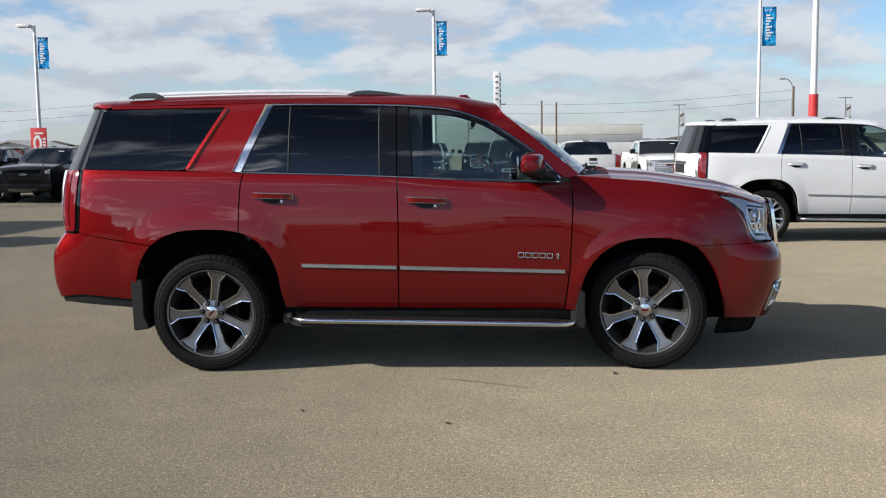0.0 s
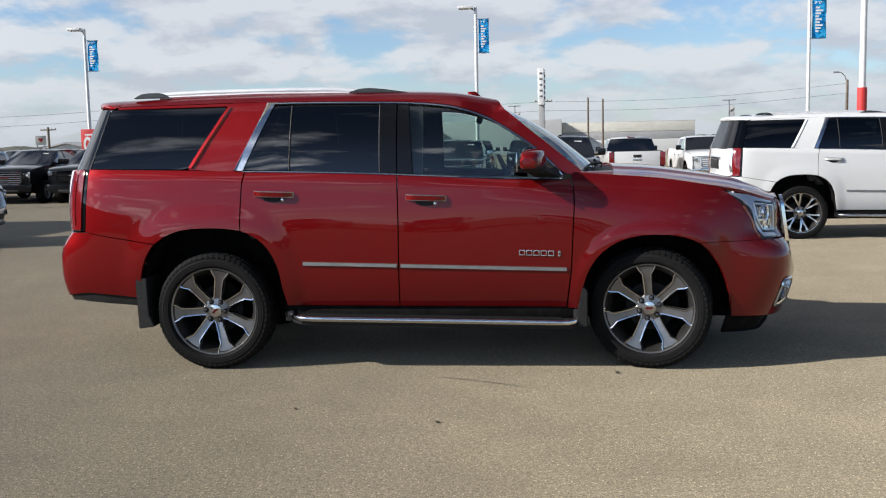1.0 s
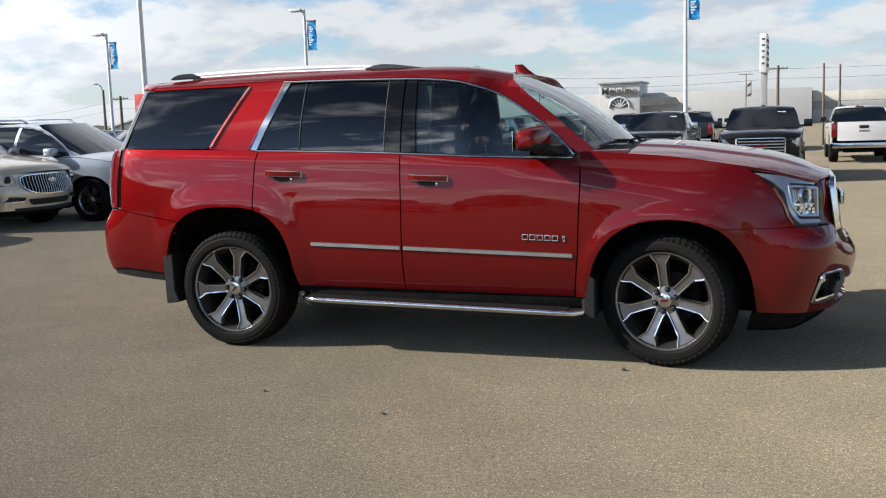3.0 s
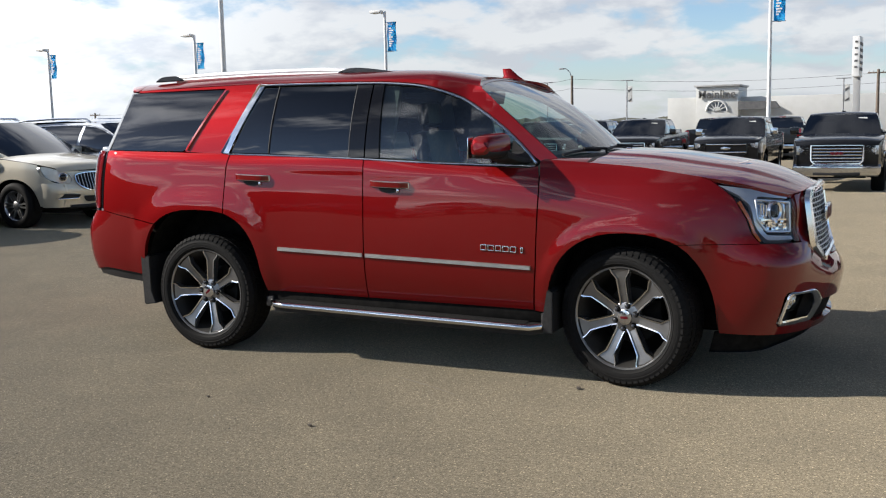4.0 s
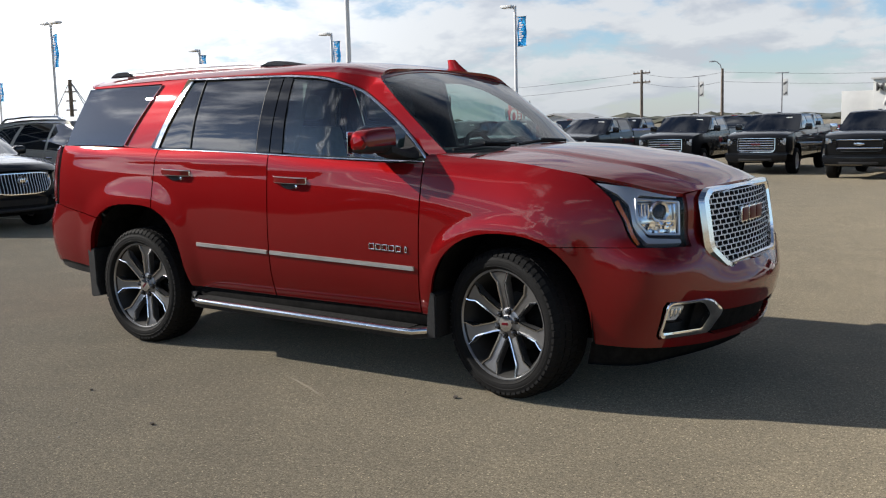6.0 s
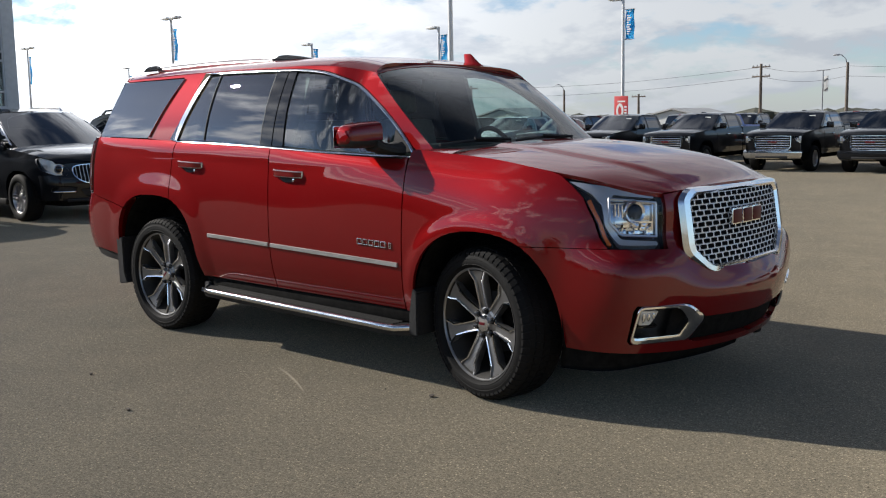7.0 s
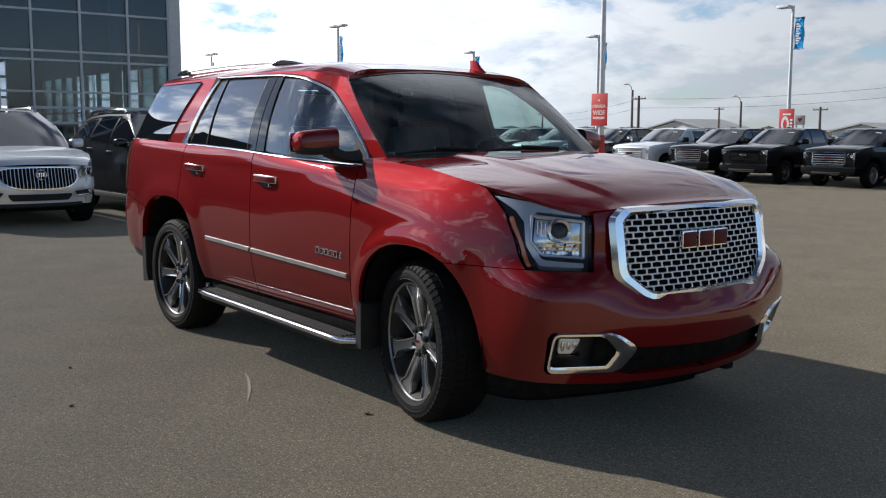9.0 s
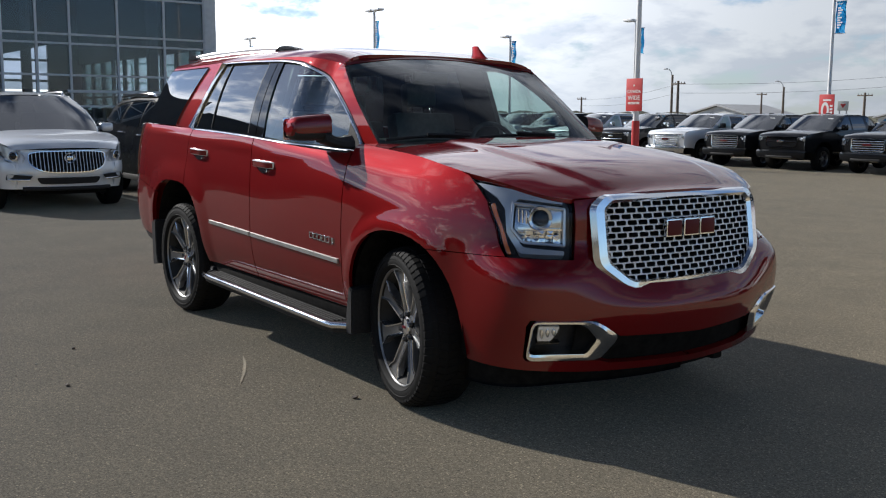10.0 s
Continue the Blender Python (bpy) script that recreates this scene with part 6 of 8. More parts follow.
def plain_wheel(parent, x, y, r, style):
    """A wheel with tyre, rim and spokes; meshes are shared."""
    if style not in WHEELS:
        bm = bmesh.new()
        lathe(bm, [(0.62, 0.30), (0.68, 0.36), (0.85, 0.37), (0.97, 0.30), (1.0, 0.18), (1.0, -0.18), (0.97, -0.30), (0.85, -0.37), (0.70, -0.36), (0.64, -0.31)], 40, closed=True)
        ty = mesh_of(bm, M["rubber"], 50)
        bm = bmesh.new()
        lathe(bm, [(0.64, -0.30), (0.67, -0.31), (0.66, -0.27), (0.60, -0.1), (0.58, 0.3), (0.56, 0.3), (0.58, -0.12), (0.62, -0.28)], 36, closed=True)
        lathe(bm, [(0.0, 0.05), (0.57, 0.05), (0.57, 0.08), (0.0, 0.08)], 24, mi=1)
        rm = mesh_of(bm, [M["satin"] if style == "bright" else M["chrome"] if style != "dark" else M["gunmetal"], M["under"]], 40)
        bm = bmesh.new()
        rows = [(0.05, 0.085, -0.20, -0.10), (0.35, 0.06, -0.25, -0.12), (0.55, 0.085, -0.27, -0.16), (0.63, 0.11, -0.28, -0.2)]
        # bright wheels have each spoke split in two
        for off, slim in (((-0.075, 0.55), (0.075, 0.55)) if style == "bright" else ((0.0, 1.0),)):
            rings = [[bm.verts.new((rr, d, off * min(1.0, rr / 0.3) + u * slim)) for d, u in ((b, -w), (f, -w * 0.7), (f, w * 0.7), (b, w))] for rr, w, f, b in rows]
            for a, b in zip(rings, rings[1:]):
                for k in range(4):
                    bm.faces.new((a[k], a[(k + 1) % 4], b[(k + 1) % 4], b[k]))
        bmesh.ops.recalc_face_normals(bm, faces=bm.faces[:])
        sp = mesh_of(bm, M["satin"] if style == "bright" else M["chrome"] if style != "dark" else M["gunmetal"], 25)
        bm = bmesh.new()
        lathe(bm, [(0.0, -0.12), (0.18, -0.12), (0.17, -0.24), (0.10, -0.27), (0.0, -0.27)], 20)
        WHEELS[style] = (ty, rm, sp, mesh_of(bm, M["satin"], 40))
    ty, rm, sp, cp = WHEELS[style]
    w = new("wheel")
    w.parent = parent
    w.matrix_basis = pose(x, y, r, 0, 0, 0 if y < 0 else 180) @ Matrix.Diagonal((r, r, r, 1))
    part("tyre", ty, None, w)
    rim = part("rim", rm, None, w)
    for k in range(6):
        part("spoke", sp, None, rim, at=Matrix.Rotation(-2 * math.pi * k / 6, 4, "Y"))
    part("hub_cap", cp, None, rim)
    return w


def side_skin(W):
    return lambda x, z: np.stack([x, -W(x, z), z], axis=1)


def pickup(name, label, P, make="block", bright=True, at=(0, 0), turn=0.0, group="parked pickup trucks", cover=False):
    """A crew-cab pickup truck. make: 'block' has a barred grille with a red block badge, 'plate' adds a chrome bumper to it, 'bow' has a wide black grille with a cross-shaped badge."""
    chromed, make = make == "plate", "block" if make == "plate" else make
    t = thing(name, label, "pickup truck", (at[0], at[1], fall(at[1])), turn, group)
    both = (False, True)
    nose_t = spline((-3.1, 0.03), (-2.6, 0.0), (1.9, 0.0), (2.3, 0.025), (2.6, 0.075), (2.85, 0.17))
    high = spline((0.3, 0.05), (0.55, 0.01), (0.8, 0.0), (1.05, 0.0), (1.25, 0.025), (1.42, 0.06))
    W = lambda x, z: 1.005 - nose_t(x) - high(z)
    W1 = lambda x, z: 1.005 - float(nose_t(x)) - float(high(z))
    GY = spline((1.2, 0.945), (1.34, 0.925), (1.6, 0.85), (1.82, 0.755), (1.9, 0.71))
    G1 = lambda x, z: float(GY(z)) - 0.06 * max(0.0, (x - 0.5) / 0.8) * 0.8
    G = lambda x, z: np.stack([x, -(GY(z) - 0.048 * np.maximum(0, (x - 0.5) / 0.8)), z], axis=1)
    skin = side_skin(W)
    ar = arch(-1.82, 0.49, 0.42, 0.955, 2.6, 16)
    af = arch(1.82, 0.49, 0.42, 0.955, 2.6, 16)
    wing = [(1.08, 1.300), (2.0, 1.262), (2.55, 1.205), (2.74, 1.13), (2.77, 0.80), (2.74, 0.62), (2.33, 0.60)] + [p for p in af[::-1] if p[1] > 0.5] + [(1.2, 0.52), (1.05, 0.53)]
    panel("front_wing", wing, skin, P, t, step=0.12, rim=0.02, sides=both)
    fd = [(0.15, 1.305), (1.07, 1.295), (1.042, 0.53), (0.15, 0.54)]
    rd = [(-0.84, 1.33), (0.14, 1.305), (0.14, 0.54), (-0.80, 0.55)]
    bed = [(-3.02, 1.365), (-0.90, 1.365), (-0.86, 0.55), (-1.28, 0.55)] + [p for p in ar[::-1] if p[1] > 0.5] + [(-2.35, 0.60), (-3.0, 0.66)]
    for f in both:
        d1 = panel("front_door", fd, skin, P, t, step=0.12, rim=0.02, sides=(f,))
        d2 = panel("rear_door", rd, skin, P, t, step=0.12, rim=0.02, sides=(f,))
        sg = 1 if f else -1
        for d, x0 in ((d1, 0.28), (d2, -0.72)):
            bm = bmesh.new()
            yy = W1(x0, 1.15)
            box(bm, x0 - 0.1, x0 + 0.1, min(sg * (yy - 0.01), sg * (yy + 0.035)), max(sg * (yy - 0.01), sg * (yy + 0.035)), 1.12, 1.16, 0.012)
            part("handle", bm, M["chrome"] if bright else P, d)
        panel("front_window", rounded([(1.0, 1.345), (0.46, 1.755), (0.215, 1.765), (0.19, 1.34)], 0.02, 2), G, M["glass_dark"] if not bright else M["glass_side"], d1, lift=0.006, rim=0.01, step=0.2, sides=(f,))
        panel("rear_window", rounded([(0.09, 1.342), (0.12, 1.768), (-0.62, 1.755), (-0.72, 1.36)], 0.02, 2), G, M["glass_dark"], d2, lift=0.006, rim=0.01, step=0.2, sides=(f,))
    panel("cargo_side", bed, skin, P, t, step=0.12, rim=0.03, sides=both)
    cab = [(1.28, 1.285), (0.50, 1.795), (0.25, 1.825), (-0.70, 1.825), (-0.80, 1.79), (-0.92, 1.32), (0.15, 1.30)]
    panel("cab_side", cab, G, P, t, step=0.15, rim=0.02, sides=both)
    part("bonnet", strip([(2.735, 1.10), (2.70, 1.165), (2.55, 1.215), (2.0, 1.275), (1.5, 1.305), (1.12, 1.315)], W1, 0.045, 0.07, inset=0.005), P, t, smooth=45)
    part("windscreen", strip([(1.28, 1.30), (0.89, 1.56), (0.50, 1.80)], G1, 0.02, 0.06), M["glass_car"], t, "dark windscreen", smooth=60)
    bm = bmesh.new()
    box(bm, 0.62, 0.63, 0.36, 0.56, 1.70, 1.73)
    bmesh.ops.transform(bm, matrix=Matrix.Translation((0.09, 0, 0)), verts=bm.verts[:])
    part("window_sticker", bm, M["sticker"], t, smooth=0)
    part("roof", strip([(0.52, 1.795), (0.42, 1.825), (0.25, 1.84), (-0.30, 1.845), (-0.68, 1.835), (-0.80, 1.79)], G1, 0.035, 0.0), P, t, smooth=50)
    part("rear_screen", strip([(-0.805, 1.785), (-0.87, 1.55), (-0.92, 1.34)], G1, 0.0, -0.01), M["glass_side"] if cover else M["glass_dark"], t, smooth=60)
    bm = bmesh.new()
    box(bm, 0.05, 0.24, -0.045, 0.045, 1.868, 1.90, 0.01)
    part("aerial_fin", bm, M["gloss_black"], t)
    bm = bmesh.new()
    box(bm, -0.86, -0.80, -0.14, 0.14, 1.835, 1.87, 0.012)
    part("stop_lamp", bm, M["lamp_red"], t, "red high stop lamp")
    # cargo bed
    bm = bmesh.new()
    box(bm, -2.98, -0.95, -0.80, 0.80, 0.78, 0.84)
    box(bm, -1.0, -0.95, -0.93, 0.93, 0.6, 1.36)
    for sg in (-1, 1):
        box(bm, -3.0, -0.95, min(sg * 0.85, sg * 0.93), max(sg * 0.85, sg * 0.93), 0.8, 1.362, 0.01)
    part("cargo_bed", bm, M["plastic"], t, "black lined cargo bed")
    bm = bmesh.new()
    box(bm, -3.05, -2.99, -0.80, 0.80, 0.74, 1.355, 0.02)
    gate = part("tailgate", bm, P, t)
    bm = bmesh.new()
    box(bm, -3.062, -3.04, -0.14, 0.14, 1.14, 1.24, 0.01)
    part("gate_handle", bm, M["plastic"], gate)
    bm = bmesh.new()
    for k in range(3):
        box(bm, -3.06, -3.045, -0.16 + 0.11 * k, -0.07 + 0.11 * k, 1.03, 1.095, 0.004)
    part("gate_badge", bm, M["chrome"], gate)
    bm = bmesh.new()
    box(bm, -3.16, -2.95, -0.95, 0.95, 0.50, 0.68, 0.03)
    part("rear_bumper", bm, M["chrome"] if bright else M["plastic"], t)
    for sg in (-1, 1):
        bm = bmesh.new()
        box(bm, -3.055, -2.94, min(sg * 0.815, sg * 0.985), max(sg * 0.815, sg * 0.985), 0.86, 1.33, 0.015)
        part("tail_lamp", bm, M["lamp_red"], t, "red tail lamp")
        # mirrors
        bm = bmesh.new()
        box(bm, 0.80, 0.92, min(sg * 0.99, sg * 1.20), max(sg * 0.99, sg * 1.20), 1.33, 1.52, 0.035)
        box(bm, 0.82, 0.90, min(sg * 0.90, sg * 1.02), max(sg * 0.90, sg * 1.02), 1.33, 1.38, 0.01)
        part("door_mirror", bm, M["chrome"] if bright and make == "bow" else M["gloss_black"], t)
        # headlamps
        bm = bmesh.new()
        zz = (0.90, 1.10) if make == "block" else (0.98, 1.13)
        ya, yb = (0.60, 0.86) if make == "block" else (0.56, 0.86)
        box(bm, -0.10, 0.02, -(yb - ya) / 2, (yb - ya) / 2, zz[0], zz[1], 0.02, m=pose(2.785, sg * (ya + yb) / 2, 0, 0, 0, -16 * sg))
        lamp = part("headlamp", bm, M["glass_clear"], t, "clear headlamp")
        bm = bmesh.new()
        for q in (-0.06, 0.06):
            lathe(bm, [(0.0, 0.0), (0.045, 0.0), (0.055, 0.02), (0.055, -0.03), (0.0, -0.03)], 14, axis="x", at=(0, q, (zz[0] + zz[1]) / 2))
        bmesh.ops.transform(bm, matrix=pose(2.76, sg * (ya + yb) / 2, 0, 0, 0, -16 * sg), verts=bm.verts[:])
        part("reflector", bm, M["lamp_white"], lamp)
        bm = bmesh.new()
        box(bm, -0.11, -0.06, -(yb - ya) / 2, (yb - ya) / 2, zz[0], zz[1], 0.01, m=pose(2.785, sg * (ya + yb) / 2, 0, 0, 0, -16 * sg))
        part("lamp_back", bm, M["satin"], lamp)
    # face: body plate, grille, bars, bumper
    part("face", strip([(2.70, 0.60), (2.735, 0.80), (2.735, 1.10)], W1, 0.0, 0.05, inset=0.01), P, t, smooth=45)
    fr = [(-0.58, 1.13), (0.58, 1.13), (0.58, 0.76), (0.50, 0.67), (-0.50, 0.67), (-0.58, 0.76)]
    fr = rounded(fr, 0.04, 3)
    surf = lambda y, z: np.stack([2.795 - 0.10 * np.abs(np.asarray(y)) ** 2 - 0.05 * (np.asarray(z) - 0.9), np.asarray(y), np.asarray(z)], axis=1)
    if make == "block":
        g = part("grille", frame_ring(fr, shrink(fr, 0.045), surf, 0.025, 0.05, False), M["chrome"] if bright else M["gloss_black"], t, "barred grille in a bright frame" if bright else "barred grille in a black frame", smooth=30)
        for k in range(5):
            bm = bmesh.new()
            z = 0.745 + 0.072 * k
            tube(bm, [surf([y], [z])[0] + np.array([0.0, 0, 0]) for y in (-0.52, -0.3, 0, 0.3, 0.52)], 0.016, 6)
            part("grille_bar", bm, M["chrome"] if bright else M["satin"], g, smooth=60)
        bm = bmesh.new()
        for k in range(3):
            box(bm, 2.79, 2.83, -0.135 + 0.095 * k, -0.055 + 0.095 * k, 0.895, 0.96, 0.008)
        part("emblem", bm, M["emblem_red"], g, "red block emblem")
    else:
        fr2 = rounded([(-0.58, 1.13), (0.58, 1.13), (0.60, 0.84), (0.5, 0.76), (-0.5, 0.76), (-0.60, 0.84)], 0.04, 3)
        g = part("grille", frame_ring(fr2, shrink(fr2, 0.03), surf, 0.02, 0.05, False), M["gloss_black"], t, "wide black grille", smooth=30)
        for z in ((0.86, 1.085) if bright else (0.95,)):
            bm = bmesh.new()
            tube(bm, [surf([y], [z])[0] for y in (-0.57, -0.3, 0, 0.3, 0.57)], 0.020, 6)
            part("grille_bar", bm, M["chrome"] if bright else M["gloss_black"], g, smooth=60)
        for k in range(6):
            bm = bmesh.new()
            z = 0.80 + 0.055 * k
            tube(bm, [surf([y], [z])[0] - np.array([0.015, 0, 0]) for y in (-0.55, 0, 0.55)], 0.010, 5)
            part("grille_bar", bm, M["gloss_black"], g, smooth=60)
        bm = bmesh.new()
        box(bm, 2.79, 2.835, -0.13, 0.13, 0.945, 0.995, 0.008)
        box(bm, 2.79, 2.835, -0.06, 0.06, 0.93, 1.01, 0.008)
        part("emblem", bm, M["chrome"], g, "small bright emblem")
    # shade behind the bars, put in as a near-black sheet
    bk, nr = trimmed(shrink(fr, 0.01), surf, 0.3, 0.0, -0.045)
    part("radiator", mesh_of(bk, M["under"], normals=nr), None, g)
    bmat = M["chrome"] if chromed else P
    bumper = part("front_bumper", strip([(2.70, 0.40), (2.79, 0.43), (2.82, 0.52), (2.81, 0.63), (2.72, 0.68)], lambda x, z: 0.93 if z > 0.5 else 0.88, 0.0, 0.09), bmat, t, "chrome bumper" if bmat is M["chrome"] else "painted bumper", smooth=45)
    bm = bmesh.new()
    box(bm, 2.76, 2.905, -0.50, 0.50, 0.43, 0.50, 0.02)
    part("intake", bm, M["plastic"], bumper, "black intake")
    for sg in (-1, 1):
        bm = bmesh.new()
        box(bm, 2.70, 2.845, min(sg * 0.62, sg * 0.80), max(sg * 0.62, sg * 0.80), 0.53, 0.61, 0.02)
        part("fog_lamp", bm, M["plastic"], bumper)
        bm = bmesh.new()
        box(bm, 2.80, 2.852, min(sg * 0.66, sg * 0.74), max(sg * 0.66, sg * 0.74), 0.545, 0.595, 0.01)
        part("fog_lens", bm, M["lamp_white"], bumper)
    bm = bmesh.new()
    box(bm, -2.9, 2.62, -0.62, 0.62, 0.36, 1.05, 0.02)
    box(bm, -0.85, 1.1, -0.93, 0.93, 0.50, 1.22, 0.02)
    part("underbody", bm, M["under"], t)
    for y in (-0.43, 0.43):
        bm = bmesh.new()
        box(bm, 0.0, 0.14, y - 0.25, y + 0.25, 1.1, 1.62, 0.04)
        part("seat", bm, M["cabin"], t, "dark seat back")
    bm = bmesh.new()
    box(bm, 0.95, 1.25, -0.85, 0.85, 1.1, 1.31, 0.05)
    part("dashboard", bm, M["cabin"], t, "dark dashboard")
    for x in (-1.82, 1.82):
        for sg in (-1, 1):
            plain_wheel(t, x, sg * 0.86, 0.40, "bright" if bright else "dark")
            bm = bmesh.new()
            prof = arch(x, 0.49, 0.36, 0.96, 2.6, 12)
            a = [bm.verts.new((px, sg * 0.985, pz)) for px, pz in prof]
            b = [bm.verts.new((px, sg * 0.64, pz)) for px, pz in prof]
            for i in range(len(prof) - 1):
                bm.faces.new((a[i], a[i + 1], b[i + 1], b[i]))
            part("wheel_housing", bm, M["under"], t, smooth=60)
    return t


def crossover(label, P, at, turn=0.0, roof_bars=True):
    """A rounded seven-seat crossover with an oval grille of upright slats."""
    t = thing("crossover_car", label, "car", (at[0], at[1], fall(at[1])), turn, "parked crossovers")
    both = (False, True)
    nose_t = spline((-2.65, 0.24), (-2.45, 0.10), (-2.1, 0.03), (-1.5, 0.0), (1.2, 0.0), (1.7, 0.025), (2.05, 0.11), (2.28, 0.23), (2.5, 0.42))
    high = spline((0.25, 0.07), (0.45, 0.03), (0.65, 0.005), (0.9, 0.0), (1.1, 0.025), (1.3, 0.075))
    W = lambda x, z: 0.998 - nose_t(x) - high(z)
    W1 = lambda x, z: 0.998 - float(nose_t(x)) - float(high(z))
    GY = spline((1.0, 0.95), (1.2, 0.925), (1.45, 0.83), (1.66, 0.70), (1.78, 0.60))
    gt = spline((-2.6, 0.13), (-2.1, 0.08), (-1.2, 0.01), (0.0, 0.0), (0.6, 0.03), (1.3, 0.12))
    G = lambda x, z: np.stack([x, -(GY(z) - gt(x)), z], axis=1)
    G1 = lambda x, z: float(GY(z)) - float(gt(x))
    skin = side_skin(W)
    ar, af = arch(-1.51, 0.44, 0.36, 0.80, 2.3, 16), arch(1.51, 0.44, 0.36, 0.80, 2.3, 16)
    belt = spline((-2.5, 1.30), (-1.5, 1.24), (0.0, 1.175), (1.0, 1.125), (1.35, 1.11))
    bl = lambda a, b: [(a + (b - a) * i / 6, float(belt(a + (b - a) * i / 6))) for i in range(7)]
    wing = bl(0.92, 1.35) + [(1.8, 1.06), (1.97, 1.022), (2.02, 0.95), (2.09, 0.83), (2.20, 0.745), (2.345, 0.70), (2.36, 0.50), (2.30, 0.36), (1.96, 0.36)] + [p for p in af[::-1] if p[1] > 0.38] + [(1.06, 0.32), (0.94, 0.32)]
    panel("front_wing", wing, skin, P, t, step=0.1, rim=0.02, sides=both)
    rear_q = bl(-2.40, -1.22) + [(-1.25, 0.80)] + [p for p in ar[::-1] if p[0] < -1.25 and p[1] > 0.38] + [(-1.97, 0.36), (-2.40, 0.42), (-2.5, 0.7), (-2.46, 1.0)]
    panel("quarter_panel", rear_q, skin, P, t, step=0.12, rim=0.02, sides=both)
    fd = bl(-0.12, 0.91) + [(0.93, 0.33), (-0.11, 0.33)]
    rd = bl(-1.21, -0.13) + [(-0.12, 0.33), (-1.0, 0.33)] + [p for p in ar[::-1] if p[0] > -1.24 and p[1] > 0.38]
    for f in both:
        sg = 1 if f else -1
        d1 = panel("front_door", fd, skin, P, t, step=0.12, rim=0.02, sides=(f,))
        d2 = panel("rear_door", rd, skin, P, t, step=0.12, rim=0.02, sides=(f,))
        for d, x0, z0 in ((d1, 0.05, 1.06), (d2, -0.98, 1.10)):
            bm = bmesh.new()
            yy = W1(x0, z0)
            tube(bm, [(x0 - 0.11, sg * (yy - 0.005), z0), (x0 - 0.07, sg * (yy + 0.035), z0 + 0.004), (x0 + 0.07, sg * (yy + 0.035), z0 + 0.004), (x0 + 0.11, sg * (yy - 0.005), z0)], 0.014, 8)
            part("handle", bm, M["chrome"], d, smooth=60)
        top = spline((-2.3, 1.52), (-1.7, 1.62), (-0.8, 1.675), (0.0, 1.675), (0.4, 1.60), (0.8, 1.40), (1.12, 1.16))
        wn_f = [(-0.06, 1.205)] + [(x, float(belt(x)) + 0.02) for x in (0.4, 0.8, 1.05)] + [(x, float(top(x)) - 0.02) for x in (1.0, 0.8, 0.6, 0.4, 0.2, -0.04)]
        wn_r = [(-1.14, 1.255)] + [(x, float(belt(x)) + 0.02) for x in (-0.7, -0.14)] + [(x, float(top(x)) - 0.02) for x in (-0.12, -0.5, -1.0)]
        wn_q = [(-2.16, 1.35), (-1.26, 1.265), (-1.12, 1.63), (-1.7, 1.585)]
        panel("front_window", wn_f, G, M["glass_car"], d1, lift=0.006, rim=0.01, step=0.15, sides=(f,))
        panel("rear_window", wn_r, G, M["glass_dark"], d2, lift=0.006, rim=0.01, step=0.15, sides=(f,))
        panel("quarter_window", rounded(wn_q, 0.03, 3), G, M["glass_dark"], t, lift=0.006, rim=0.01, step=0.15, sides=(f,))
        bm = bmesh.new()
        pts = [green_pt(G, x, float(top(x)), sg, 0.010) for x in np.linspace(-1.95, 1.10, 22)]
        tube(bm, pts, 0.013, 6)
        part("window_trim", bm, M["chrome"], t, "chrome window trim", smooth=60)
    rail = [(x, float(belt(x)) - 0.0) for x in np.linspace(-2.42, 1.33, 12)] + [(x, float(top(x)) + 0.02) for x in np.linspace(1.2, 0.4, 6)] + [(0.25, 1.715), (-0.8, 1.725), (-1.8, 1.69), (-2.15, 1.62)]
    panel("cab_side", rail, G, P, t, step=0.15, rim=0.02, sides=both)
    part("bonnet", strip([(2.30, 0.90), (2.24, 0.965), (2.1, 1.005), (1.8, 1.065), (1.4, 1.115), (1.18, 1.135)], W1, 0.055, 0.20, 16), P, t, "smooth painted bonnet", smooth=60)
    part("windscreen", strip([(1.30, 1.115), (1.0, 1.29), (0.65, 1.50), (0.28, 1.70)], G1, 0.02, 0.14, 16), M["glass_car"], t, "dark windscreen", smooth=60)
    part("roof", strip([(0.30, 1.695), (0.1, 1.735), (-0.6, 1.755), (-1.3, 1.745), (-1.9, 1.70), (-2.2, 1.62)], G1, 0.04, 0.06), P, t, smooth=60)
    part("rear_screen", strip([(-2.2, 1.62), (-2.35, 1.45), (-2.46, 1.26)], G1, 0.0, -0.10), M["glass_dark"], t, smooth=60)
    part("tailgate", strip([(-2.46, 1.27), (-2.50, 0.9), (-2.48, 0.42)], W1, 0.0, -0.12), P, t, smooth=60)
    if roof_bars:
        for sg in (-1, 1):
            bm = bmesh.new()
            tube(bm, [(0.0, sg * 0.63, 1.73), (-0.1, sg * 0.63, 1.79), (-0.9, sg * 0.63, 1.805), (-1.7, sg * 0.63, 1.775), (-1.85, sg * 0.63, 1.70)], 0.02, 8, 1.2)
            part("roof_bar", bm, M["chrome"], t, "bright roof bar", smooth=60)
    # face
    FX = lambda y, z: 2.30 + 0.20 * (1 - min(1.0, abs(y) / 0.66) ** 2.4) + 0.06 * math.exp(-((z - 0.60) / 0.16) ** 2) - 0.05 * max(0, z - 0.72)
    face = part("front_bumper", sheet(lambda s, q: Vector((FX((2 * q - 1) * 0.67, 0.34 + 0.57 * s), (2 * q - 1) * 0.67, 0.34 + 0.57 * s)), 12, 24), P, t, "rounded painted nose", smooth=60)
